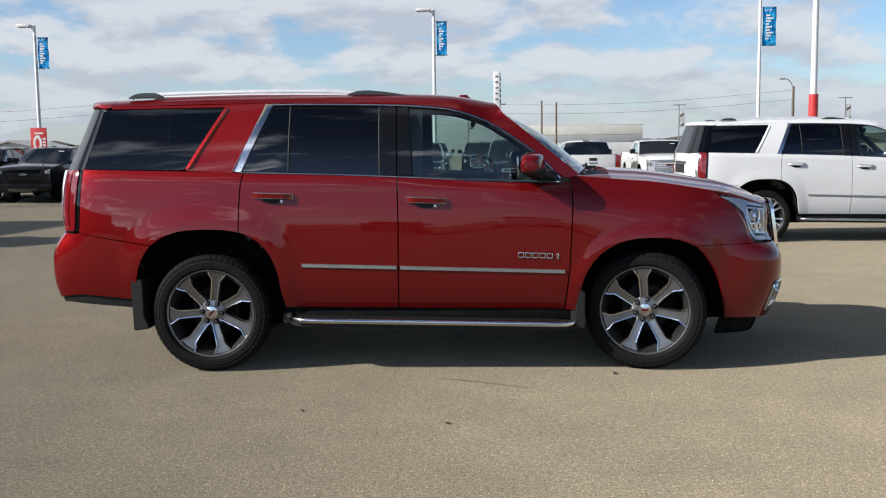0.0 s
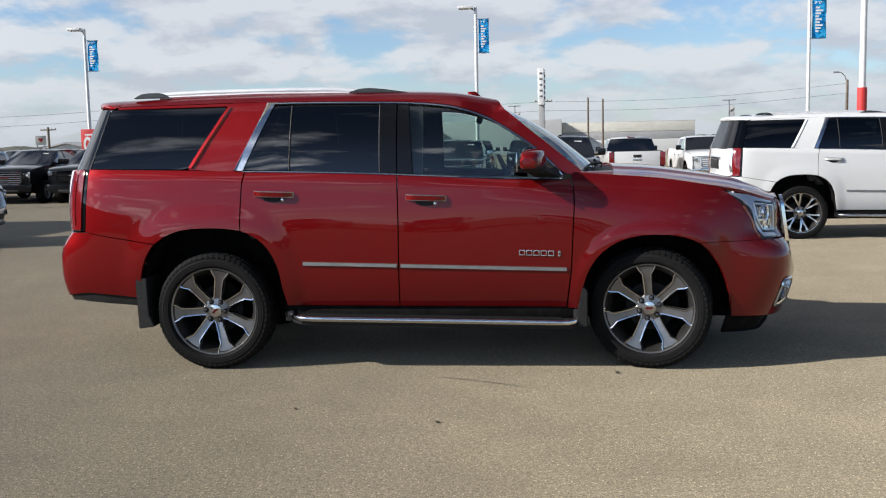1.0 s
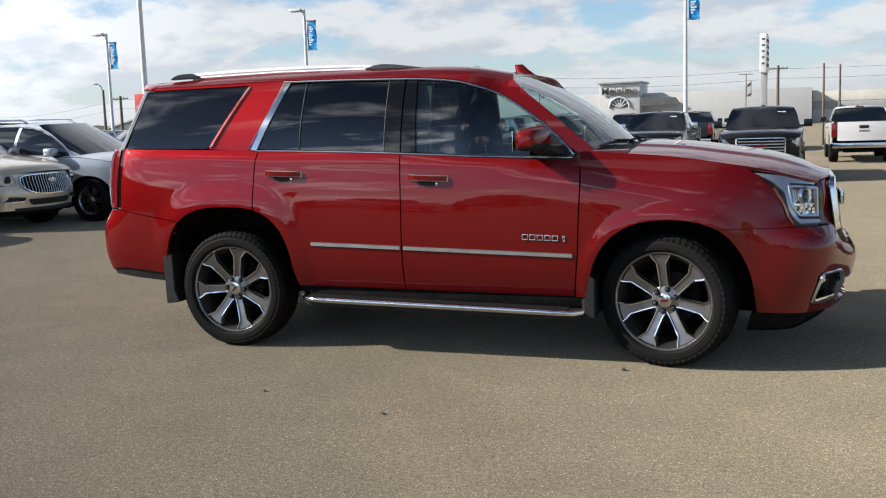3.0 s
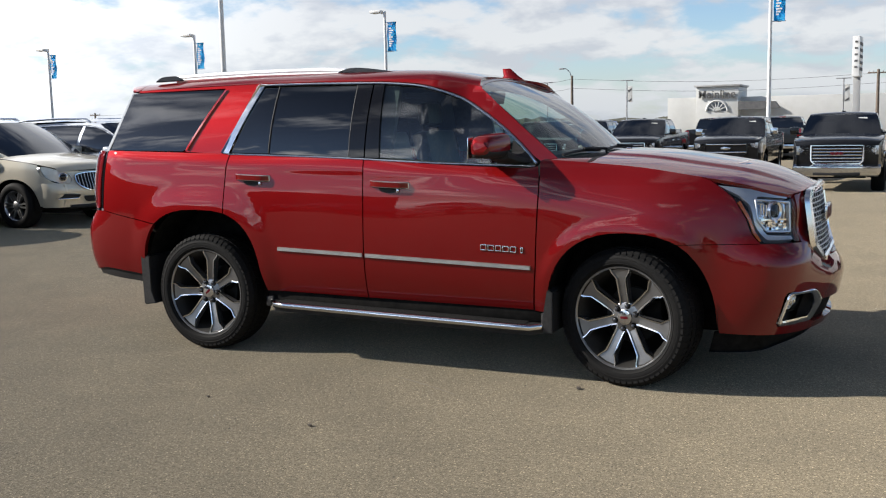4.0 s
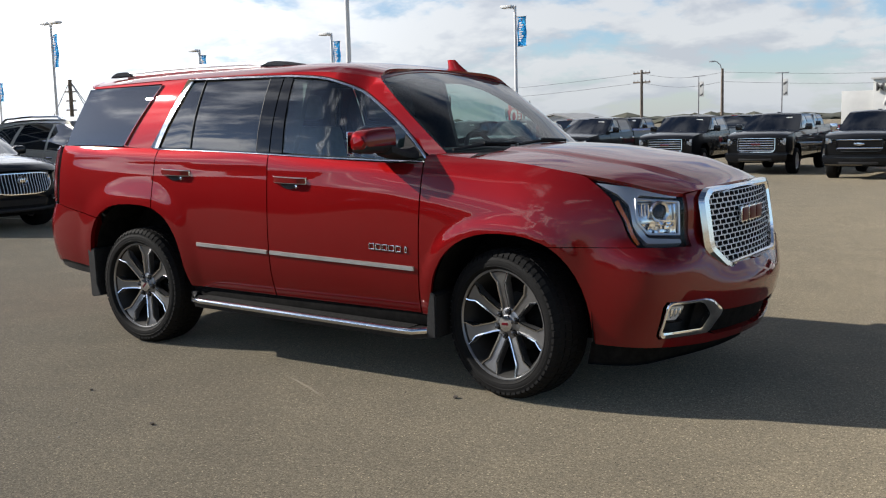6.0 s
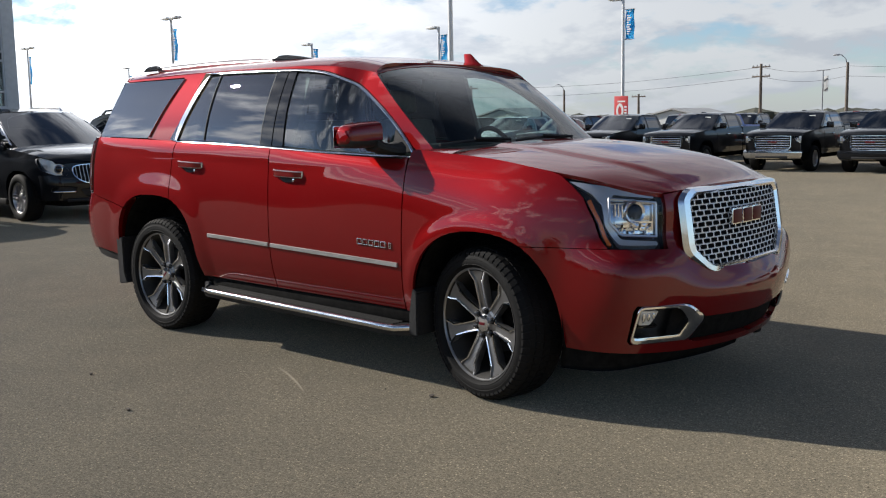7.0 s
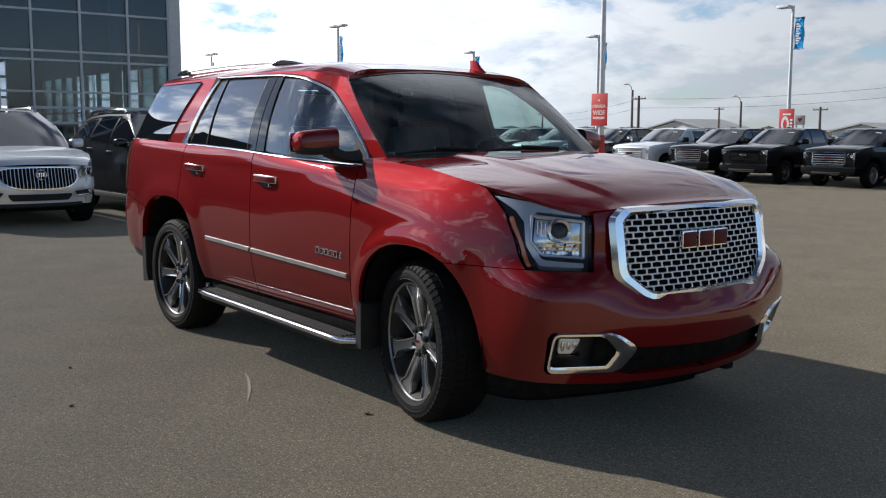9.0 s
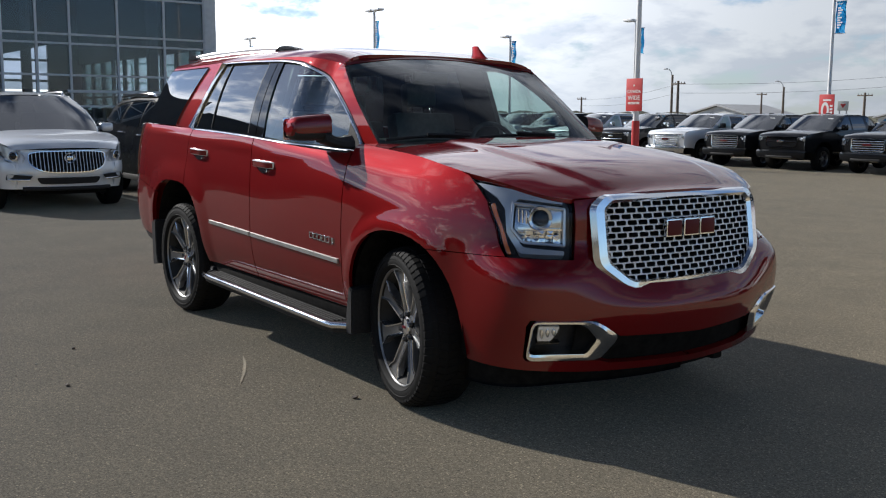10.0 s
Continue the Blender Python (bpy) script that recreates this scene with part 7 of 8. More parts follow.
    for sg in (-1, 1):
        part("bumper_corner", sheet(lambda s, q: Vector((FX(0.67, 0.34 + 0.39 * s) - 0.30 * q**1.6, sg * (0.67 + (W1(1.98, 0.34 + 0.39 * s) - 0.67) * math.sin(q * math.pi / 2)), 0.34 + 0.39 * s)), 8, 8), P, face, smooth=60)
    og = [(0.555 * math.copysign(abs(math.cos(a)) ** 0.55, math.cos(a)), 0.775 + (0.130 * math.sin(a) ** 0.4 if math.sin(a) > 0 else -0.205 * abs(math.sin(a)) ** 1.0)) for a in np.linspace(0, 2 * math.pi, 36, endpoint=False)]
    fs = lambda y, z: np.stack([np.array([FX(a, b) for a, b in zip(np.atleast_1d(y), np.atleast_1d(z))]) + 0.022, np.atleast_1d(y), np.atleast_1d(z)], axis=1)
    g = part("grille", frame_ring(og, shrink(og, 0.026), fs, 0.016, 0.03, False), M["chrome"], t, "oval chrome grille of upright slats", smooth=40)
    # near-black sheet in place of the shade behind the slats
    bk, nr = trimmed(shrink(og, 0.01), fs, 0.05, 0.0, -0.004)
    part("radiator", mesh_of(bk, M["under"], normals=nr), None, g)
    for k in range(21):
        y = -0.50 + 0.05 * k
        arc = math.sqrt(max(0.0, 1 - (abs(y) / 0.555) ** (2 / 0.55)))
        lo, hi = 0.775 - 0.205 * arc + 0.02, 0.775 + 0.130 * arc**0.4 - 0.02
        if hi - lo < 0.03:
            continue
        bm = bmesh.new()
        tube(bm, [(FX(y, z) + 0.026, y, z) for z in np.linspace(lo, hi, 5)], 0.0055, 6)
        part("slat", bm, M["satin"], g, smooth=60)
    bm = bmesh.new()
    lathe(bm, [(0.062, 0.0), (0.074, 0.012), (0.082, 0.0), (0.082, -0.02), (0.062, -0.02)], 24, axis="x", at=(FX(0, 0.79) + 0.052, 0, 0.79), closed=True)
    for k in range(3):
        box(bm, FX(0, 0.79) + 0.03, FX(0, 0.79) + 0.052, -0.040 + 0.030 * k, -0.020 + 0.030 * k, 0.760, 0.820, 0.003)
    part("emblem", bm, M["chrome"], g, "round bright emblem", smooth=40)
    mouth = rounded([(-0.46, 0.505), (0.46, 0.505), (0.40, 0.415), (-0.40, 0.415)], 0.03, 3)
    bk, nr = trimmed(mouth, fs, 0.15, 0.02, 0.004)
    part("intake", mesh_of(bk, M["plastic"], normals=nr), None, t, "black lower intake")
    bm = bmesh.new()
    tube(bm, [(FX(y, 0.345) + 0.015, y, 0.345) for y in np.linspace(-0.62, 0.62, 9)], 0.03, 8)
    part("chin", bm, M["plastic"], t, "black chin spoiler", smooth=60)
    lampf = [(0.585, 0.80), (0.64, 0.875), (0.78, 0.945), (0.90, 1.01), (0.915, 0.93), (0.87, 0.80), (0.74, 0.725), (0.61, 0.72)]
    for sg in (-1, 1):
        def lx(y):
            return float(np.interp(y, [0.48, 0.62, 0.70, 0.76, 0.82, 0.90], [2.435, 2.36, 2.325, 2.275, 2.20, 2.02]))
        sf = lambda y, z: np.stack([np.array([lx(a) for a in np.atleast_1d(y)]) - 0.05 * np.maximum(0, np.atleast_1d(z) - 0.85), -np.atleast_1d(y), np.atleast_1d(z)], axis=1)
        bk, nr = trimmed(rounded(lampf, 0.03, 3), lambda y, z: sf(y, z), 0.05, 0.05, 0.034, sg > 0)
        lamp = part("headlamp", mesh_of(bk, M["satin"], normals=nr), None, t, "swept-back headlamp with a round projector")
        bm = bmesh.new()
        lathe(bm, [(0.0, 0.014), (0.03, 0.012), (0.048, 0.002)], 18, axis="x")
        bmesh.ops.transform(bm, matrix=pose(lx(0.72) + 0.036, sg * 0.735, 0.825, 0, 0, 35 * sg), verts=bm.verts[:])
        part("projector", bm, M["gloss_black"], lamp, smooth=50)
        bm = bmesh.new()
        lathe(bm, [(0.048, 0.0), (0.056, 0.014), (0.066, 0.010), (0.068, -0.02), (0.048, -0.02)], 24, axis="x", closed=True)
        bmesh.ops.transform(bm, matrix=pose(lx(0.72) + 0.036, sg * 0.735, 0.825, 0, 0, 35 * sg), verts=bm.verts[:])
        part("projector_ring", bm, M["chrome"], lamp, "bright projector ring", smooth=50)
        edge_strip = [(0.60, 0.735), (0.74, 0.742), (0.86, 0.81), (0.905, 0.93), (0.895, 0.93), (0.845, 0.822), (0.735, 0.758), (0.605, 0.752)]
        bk, nr = trimmed(edge_strip, lambda y, z: sf(y, z), 0.05, 0.01, 0.047, sg > 0)
        part("lamp_strip", mesh_of(bk, M["bar"], normals=nr), None, lamp, "pale light strip")
        bk, nr = trimmed(rounded(lampf, 0.03, 3), lambda y, z: sf(y, z), 0.05, 0.01, 0.056, sg > 0)
        part("lens", mesh_of(bk, M["glass_clear"], normals=nr), None, lamp)
        fogf = rounded([(0.50, 0.535), (0.80, 0.56), (0.82, 0.48), (0.56, 0.465)], 0.02, 3)
        bk, nr = trimmed(fogf, lambda y, z: sf(y, z) + np.array([0.045, 0, 0]), 0.06, 0.03, 0.006, sg > 0)
        fog = part("fog_lamp", mesh_of(bk, M["plastic"], normals=nr), None, t, "fog lamp in a black pocket")
        bm = bmesh.new()
        tube(bm, [(lx(y) + 0.065, sg * y, 0.478) for y in (0.54, 0.64, 0.74, 0.80)], 0.011, 6)
        part("fog_trim", bm, M["chrome"], fog, smooth=60)
        bm = bmesh.new()
        box(bm, 0.74, 0.92, min(sg * 0.96, sg * 1.17), max(sg * 0.96, sg * 1.17), 1.15, 1.29, 0.05)
        mir = part("door_mirror", bm, P, t, smooth=60)
        bm = bmesh.new()
        box(bm, 0.80, 0.92, min(sg * 0.88, sg * 0.99), max(sg * 0.88, sg * 0.99), 1.12, 1.18, 0.02)
        part("mirror_foot", bm, M["plastic"], mir)
        bm = bmesh.new()
        box(bm, -1.02, 1.02, min(sg * 0.86, sg * 0.965), max(sg * 0.86, sg * 0.965), 0.24, 0.345, 0.03)
        part("sill", bm, M["plastic"], t)
        for x in (-1.51, 1.51):
            plain_wheel(t, x, sg * 0.86, 0.375, "bright")
            bm = bmesh.new()
            prof = arch(x, 0.44, 0.30, 0.805, 2.3, 12)
            a = [bm.verts.new((px, sg * 0.955, pz)) for px, pz in prof]
            b = [bm.verts.new((px, sg * 0.64, pz)) for px, pz in prof]
            for i in range(len(prof) - 1):
                bm.faces.new((a[i], a[i + 1], b[i + 1], b[i]))
            part("wheel_housing", bm, M["under"], t, smooth=60)
    bm = bmesh.new()
    box(bm, -2.3, 2.2, -0.62, 0.62, 0.24, 0.85, 0.02)
    box(bm, -1.0, 1.0, -0.90, 0.90, 0.32, 1.02, 0.02)
    part("underbody", bm, M["under"], t)
    for x in (0.0, -1.0):
        for y in (-0.4, 0.4):
            bm = bmesh.new()
            box(bm, x - 0.15, x, y - 0.24, y + 0.24, 0.9, 1.45, 0.05)
            part("seat", bm, M["cabin"], t, "dark seat back")
    bm = bmesh.new()
    box(bm, 0.8, 1.15, -0.8, 0.8, 0.95, 1.12, 0.05)
    part("dashboard", bm, M["cabin"], t, "dark dashboard")
    return t


def green_pt(G, x, z, sg, lift):
    p = G(np.array([x]), np.array([z]))[0]
    return (p[0], sg * (abs(p[1]) + lift), p[2])

# ---- the place ----
def fall(y):
    """The height of the lot: level by the building, then falling gently towards the road."""
    return -0.30 * float(smooth01((y - 3.0) / 24.0))


def ground_sheet():
    """One sheet to the horizon, with closer rows across where it falls."""
    bm = bmesh.new()
    ys = [-1500.0, -300.0, -60.0] + [3.0 + i for i in range(25)] + [60.0, 300.0, 1500.0]
    rows = [[bm.verts.new((x, y, fall(y))) for x in (-1500.0, -100.0, 100.0, 1500.0)] for y in ys]
    for a, b in zip(rows, rows[1:]):
        for k in range(3):
            bm.faces.new((a[k], a[k + 1], b[k + 1], b[k]))
    return bm


solo("ground", ground_sheet(), ground_mat, "wide grey-tan concrete car lot", "ground", kind="structure")

hero = thing("sport_utility_vehicle", "metallic red sport utility vehicle with chrome mesh grille", "car")
build_suv(hero, M["red"], steer=11.5)

white_suv = thing("sport_utility_vehicle", "white sport utility vehicle with bright wheels parked on the lot", "car", (6.18, 8.55, fall(8.55)))
build_suv(white_suv, M["white"], trim="plain")

crossover("silver crossover parked before the glass showroom", M["silver"], (-12.0, 0.42))
crossover("black crossover parked beside the silver one", M["black"], (-12.0, 3.28))
crossover("champagne crossover parked in a row of crossovers", M["champagne"], (-11.55, 6.1))
crossover("grey-blue silver crossover at the row's end", M["steel_blue"], (-10.7, 8.2))

ROW = [  # x of each truck in the front row, paint, make, bright trim
    (-31.0, "graphite", "block", False), (-28.2, "black", "block", True), (-25.4, "silver", "bow", True), (-22.55, "black", "bow", True), (-19.66, "silver", "plate", True), (-17.12, "black", "block", True),
    (-14.6, "black", "bow", False), (-11.55, "black", "block", True), (-8.05, "black", "plate", True), (-5.1, "black", "block", True)]
KINDS = {}


def park(kind, at, turn):
    """A pickup of that kind; the first is built, later ones are copies."""
    P, make, bright = kind
    word = {"black": "black", "graphite": "dark grey", "silver": "silver", "white": "white", "maroon": "maroon", "blue": "blue"}[P]
    if kind not in KINDS:
        KINDS[kind] = pickup("pickup_truck", word + " crew-cab pickup truck with " + ("bright" if bright else "dark") + " trim on the lot", M[P], make, bright, at, turn)
        return KINDS[kind]
    return copy_thing(KINDS[kind], pose(at[0], at[1], fall(at[1]), 0, 0, turn))


for x, P, make, bright in ROW:
    park((P, make, bright), (x, 27.5 + random.uniform(-0.25, 0.25)), -90 + random.uniform(-1.5, 1.5))
park(("black", "bow", True), (-1.62, 25.4), -90)
park(("black", "plate", True), (1.58, 20.6), -90)
park(("white", "plate", True), (4.55, 31.2), 90)
park(("white", "plate", True), (7.6, 32.5), -90)
park(("black", "plate", True), (10.6, 33.0), 90)

# ---- light poles, signs, buildings and distance ----
def light_pole(at, height, head="single", banner=None, board=None, thick=0.075, turn=0.0, red_base=False):
    """A painted light pole with its lamp head, cloth banner and sign board."""
    t = thing("light_pole", {None: "white light pole on the lot"}.get(banner, "white light pole with a blue cloth banner"), "light pole", (at[0], at[1], 0), turn, "light poles")
    base = fall(at[1])
    bm = bmesh.new()
    lathe(bm, [(thick, base), (thick, 0.3), (thick * 0.72, height), (0.0, height + 0.02)], 14, axis="z")
    part("shaft", bm, M["pole"], t, "white painted shaft", smooth=60)
    bm = bmesh.new()
    lathe(bm, [(0.28, base), (0.28, 0.25), (0.25, 0.3), (0.0, 0.3)], 18, axis="z")
    part("footing", bm, M["wall_grey"], t, "round concrete footing")
    sides = {"single": (-1,), "double": (-1, 1), None: ()}[head]
    for s in sides:
        bm = bmesh.new()
        tube(bm, [(0, 0, height - 0.12), (s * 0.16, 0, height - 0.06)], 0.03, 8)
        arm = part("arm", bm, M["pole"], t, smooth=60)
        bm = bmesh.new()
        box(bm, min(s * 0.10, s * 0.62), max(s * 0.10, s * 0.62), -0.17, 0.17, height - 0.06, height + 0.04, 0.03)
        part("lamp_head", bm, M["pole"], arm, "flat lamp head")
        bm = bmesh.new()
        box(bm, min(s * 0.2, s * 0.56), max(s * 0.2, s * 0.56), -0.13, 0.13, height - 0.075, height - 0.058, 0.004)
        part("diffuser", bm, M["glass_clear"], arm)
    if banner:
        z0, z1, w = banner
        n, k = 10, 5
        bm = bmesh.new()
        g = [[bm.verts.new((0.10 + w * j / k, 0.03 * math.sin(i * 0.9 + j * 0.8), z0 + (z1 - z0) * i / n - 0.02 * math.sin(math.pi * j / k))) for j in range(k + 1)] for i in range(n + 1)]
        for i in range(n):
            for j in range(k):
                bm.faces.new((g[i][j], g[i][j + 1], g[i + 1][j + 1], g[i + 1][j]))
        bmesh.ops.solidify(bm, geom=bm.faces[:], thickness=0.006)
        cloth = part("banner", bm, M["banner"], t, "blue cloth banner with pale writing", smooth=60)
        bm = bmesh.new()
        for i in range(9):
            zz = z0 + (z1 - z0) * (0.16 + 0.075 * i)
            box(bm, 0.10 + w * 0.22, 0.10 + w * (0.45 + 0.35 * ((i * 7) % 5) / 5), -0.045, -0.036, zz, zz + (z1 - z0) * 0.045)
        tagged(part("banner_writing", bm, M["sign_white"], cloth, smooth=0), kind="stuff")
        bm = bmesh.new()
        for i in range(6):
            box(bm, 0.10 + w * (0.15 + 0.11 * i), 0.10 + w * (0.20 + 0.11 * i), -0.045, -0.036, z1 - (z1 - z0) * (0.13 - 0.03 * (i % 3)), z1 - (z1 - z0) * 0.06)
        part("banner_mark", bm, M["sign_white"], cloth, smooth=0)
        bm = bmesh.new()
        for zz in (z0, z1):
            tube(bm, [(0, 0, zz), (0.12 + w, 0, zz)], 0.012, 6)
        part("banner_rod", bm, M["grey_metal"], t)
    if red_base:
        bm = bmesh.new()
        lathe(bm, [(thick + 0.03, 0.3), (thick + 0.03, red_base)], 16, axis="z")
        part("pole_wrap", bm, M["sign_red"], t, "red wrap round the pole")
    if board:
        z0, z1, w, kind = board
        bm = bmesh.new()
        box(bm, -w / 2, w / 2, -0.13, -0.10, z0, z1, 0.008)
        sg = part("sign_board", bm, M["sign_red"], t, "red sale sign board")
        if kind == "wide":
            for txt, size, zz in (("CANADA", w * 0.20, 0.60), ("WIDE", w * 0.30, 0.40)):
                words(txt, size, pose(0, -0.133, z0 + (z1 - z0) * zz, 90, 0, 0), M["sign_white"], "sign_writing", sg, "white lettering", depth=0.002, bold=0.002)
            bm = bmesh.new()
            for i in range(9):
                box(bm, -w * 0.36 + w * 0.082 * i, -w * 0.36 + w * 0.082 * i + w * 0.055, -0.136, -0.129, z0 + (z1 - z0) * 0.21, z0 + (z1 - z0) * 0.28)
            part("small_print", bm, M["sign_white"], sg, smooth=0)
            bm = bmesh.new()
            box(bm, -0.03, 0.03, -0.136, -0.129, z0 + (z1 - z0) * 0.76, z0 + (z1 - z0) * 0.81, 0.002, m=None)
            part("sign_mark", bm, M["sign_white"], sg, smooth=0)
        else:
            # a large nought: an upright oval ring
            bm = bmesh.new()
            rings = []
            for rx, rz, dy in ((0.27, 0.30, -0.128), (0.27, 0.30, -0.136), (0.13, 0.18, -0.136), (0.13, 0.18, -0.128)):
                rings.append([bm.verts.new((-w * 0.08 + w * rx * math.cos(2 * math.pi * k / 28), dy, z0 + (z1 - z0) * (0.42 + rz * math.sin(2 * math.pi * k / 28)))) for k in range(28)])
            for A, B in zip(rings, rings[1:] + rings[:1]):
                for k in range(28):
                    bm.faces.new((A[k], A[(k + 1) % 28], B[(k + 1) % 28], B[k]))
            bmesh.ops.recalc_face_normals(bm, faces=bm.faces[:])
            part("sign_writing", bm, M["sign_white"], sg, "large white nought", smooth=30)
            bm = bmesh.new()
            for i in range(3):
                box(bm, w * 0.24, w * 0.42, -0.136, -0.129, z0 + (z1 - z0) * (0.30 + 0.12 * i), z0 + (z1 - z0) * (0.37 + 0.12 * i))
            box(bm, -w * 0.25, w * 0.3, -0.136, -0.129, z0 + (z1 - z0) * 0.76, z0 + (z1 - z0) * 0.82)
            part("small_print", bm, M["sign_white"], sg, smooth=0)
    return t


light_pole((-1.11, 28.2), 6.26, banner=(4.65, 5.84, 0.36))
light_pole((-16.15, 29.6), 6.1, banner=(4.5, 5.66, 0.40), board=(1.30, 2.30, 0.62, "nought"))
light_pole((-18.0, 21.35), 8.0, banner=(6.1, 7.4, 0.42), board=(1.62, 2.71, 0.72, "wide"), thick=0.10, red_base=1.3)
light_pole((-24.7, 28.3), 5.55, banner=(4.1, 5.2, 0.38))
light_pole((-33.2, 28.35), 5.36, banner=(4.0, 5.1, 0.36))
light_pole((-35.3, 21.7), 6.36, head="double", banner=(4.4, 5.85, 0.32))
light_pole((-52.6, 23.3), 6.1, head="double", banner=(4.0, 5.6, 0.3))
light_pole((-66.0, 38.0), 6.0, banner=(4.0, 5.4, 0.4))
light_pole((11.4, 31.8), 7.9, banner=(5.15, 6.62, 0.52))
light_pole((9.9, 21.0), 8.6, thick=0.10, red_base=2.78)

# curtain-wall showroom
BX, BY, BH = -24.4, 8.72, 9.2
UPRIGHT = [8.66, 7.38, 5.96, 4.58, 3.65, 2.72] + [2.72 - 1.4 * i for i in range(1, 3)]
LEVEL = [0.15, 1.02, 1.63, 2.06, 2.52, 3.42, 3.68, 4.83, 6.1, 6.45, 7.7, 8.9]
shop = thing("showroom_building", "car showroom with a dark glass curtain wall", "building", (0, 0, 0))
Y_END = UPRIGHT[-1]
bm = bmesh.new()
box(bm, BX - 0.25, BX + 0.10, BY - 0.06, BY + 0.32, 0.0, BH, 0.02)
part("corner_column", bm, M["mullion"], shop, "grey metal corner column")
bm = bmesh.new()
box(bm, BX - 14.2, BX + 0.15, Y_END, BY + 0.32, BH, BH + 0.5, 0.02)
part("roof", bm, M["mullion"], shop, "grey metal roof edge")
for y in UPRIGHT:
    bm = bmesh.new()
    box(bm, BX - 0.06, BX + 0.07, y - 0.035, y + 0.035, 0.0, BH, 0.006)
    part("mullion", bm, M["mullion"], shop)
for z in LEVEL:
    if z in (2.06, 1.63, 1.02):
        bm = bmesh.new()
        box(bm, BX - 0.055, BX + 0.065, 4.45, BY, z - 0.03, z + 0.03, 0.006)
        part("transom", bm, M["mullion"], shop)
        if z != 2.06:
            continue
        bm = bmesh.new()
        box(bm, BX - 0.055, BX + 0.075, 4.45, BY, 2.02, 2.10, 0.006)
        part("transom", bm, M["mullion"], shop)
        continue
    bm = bmesh.new()
    box(bm, BX - 0.055, BX + 0.065, Y_END, BY, z - 0.03, z + 0.03, 0.006)
    part("transom", bm, M["mullion"], shop)
for a, b in zip(UPRIGHT, UPRIGHT[1:]):
    for z0, z1 in zip(LEVEL, LEVEL[1:]):
        bm = bmesh.new()
        box(bm, BX - 0.012, BX + 0.012, b + 0.036, a - 0.036, z0 + 0.031, z1 - 0.031)
        bmesh.ops.transform(bm, matrix=Matrix.Rotation(random.uniform(-0.004, 0.004), 4, Vector((0, 0, 1))), verts=bm.verts[:], space=Matrix.Translation((-BX, -(a + b) / 2, 0)))
        part("pane", bm, M["glass_shop"], shop, smooth=0).visible_shadow = False
# floors, ceiling, columns and the far wall with its own windows
bm = bmesh.new()
box(bm, BX - 14, BX - 0.3, Y_END, BY, 0.0, 0.05)
part("floor", bm, M["interior"], shop)
for y0, y1 in ((7.5, BY + 0.2), (Y_END, 4.6)):
    bm = bmesh.new()
    box(bm, BX - 14.2, BX - 14.0, y0, y1, 0.0, BH)
    part("rear_wall", bm, M["interior"], shop)
bm = bmesh.new()
box(bm, BX - 14.2, BX - 14.0, 4.6, 7.5, 4.35, BH)
box(bm, BX - 14.2, BX - 14.0, 4.6, 7.5, 0.0, 0.9)
part("rear_wall", bm, M["interior"], shop)
bm = bmesh.new()
for y in (5.6, 6.65):
    box(bm, BX - 14.15, BX - 14.05, y - 0.05, y + 0.05, 0.9, 4.35)
for z in (2.0, 2.75, 3.6):
    box(bm, BX - 14.15, BX - 14.05, 4.6, 7.5, z - 0.05, z + 0.05)
part("rear_window_grid", bm, M["mullion"], shop)
bm = bmesh.new()
box(bm, BX - 14.2, BX - 0.26, BY + 0.05, BY + 0.3, 3.45, BH, 0.02)
part("end_wall", bm, M["wall_grey"], shop, "plain grey end wall")
bm = bmesh.new()
box(bm, BX - 14.2, BX - 0.07, Y_END - 0.3, Y_END, 0.0, BH, 0.02)
part("end_wall", bm, M["wall_grey"], shop, "plain grey end wall")
bm = bmesh.new()
box(bm, BX - 14.0, BX - 0.4, Y_END, 4.4, 3.46, 3.66, 0.01)
part("upper_floor", bm, M["interior"], shop, "upper floor slab")
# unseen wings, added and stepped as a dark skyline for the car windows to mirror
for nm, y0, y1, high in (("tall_wing", -7.0, Y_END - 0.31, 7.6), ("middle_wing", -13.0, -7.01, 6.3), ("low_wing", -48.0, -13.01, 5.0)):
    bm = bmesh.new()
    box(bm, BX - 12.0, BX - 0.4, y0, y1, 0.0, high, 0.03)
    part(nm, bm, M["wing_wall"], shop, "plain dark grey wing added out of view")
# the ground floor is glazed at its corner: uprights and clear panes
for i in range(10):
    bm = bmesh.new()
    box(bm, BX - 1.62 - 1.35 * i, BX - 1.5 - 1.35 * i, BY + 0.08, BY + 0.24, 0.0, 3.45, 0.01)
    part("mullion", bm, M["wall_white"], shop)
for z in (0.15, 1.02, 2.06):
    bm = bmesh.new()
    box(bm, BX - 14.0, BX - 0.26, BY + 0.11, BY + 0.21, z - 0.04, z + 0.04, 0.006)
    part("transom", bm, M["wall_white"], shop)
for i in range(10):
    bm = bmesh.new()
    box(bm, BX - 1.50 - 1.35 * i, BX - 0.27 - 1.35 * i, BY + 0.15, BY + 0.17, 0.19, 3.45)
    part("pane", bm, M["glass_side"], shop, smooth=0).visible_shadow = False
for x, y in ((BX - 2.5, 7.9), (BX - 2.5, 2.1), (BX - 7, 5.0), (BX - 7, -2.0)):
    bm = bmesh.new()
    box(bm, x - 0.15, x + 0.15, y - 0.15, y + 0.15, 0.0, BH, 0.02)
    part("column", bm, M["wall_white"], shop, "white steel column")
bm = bmesh.new()
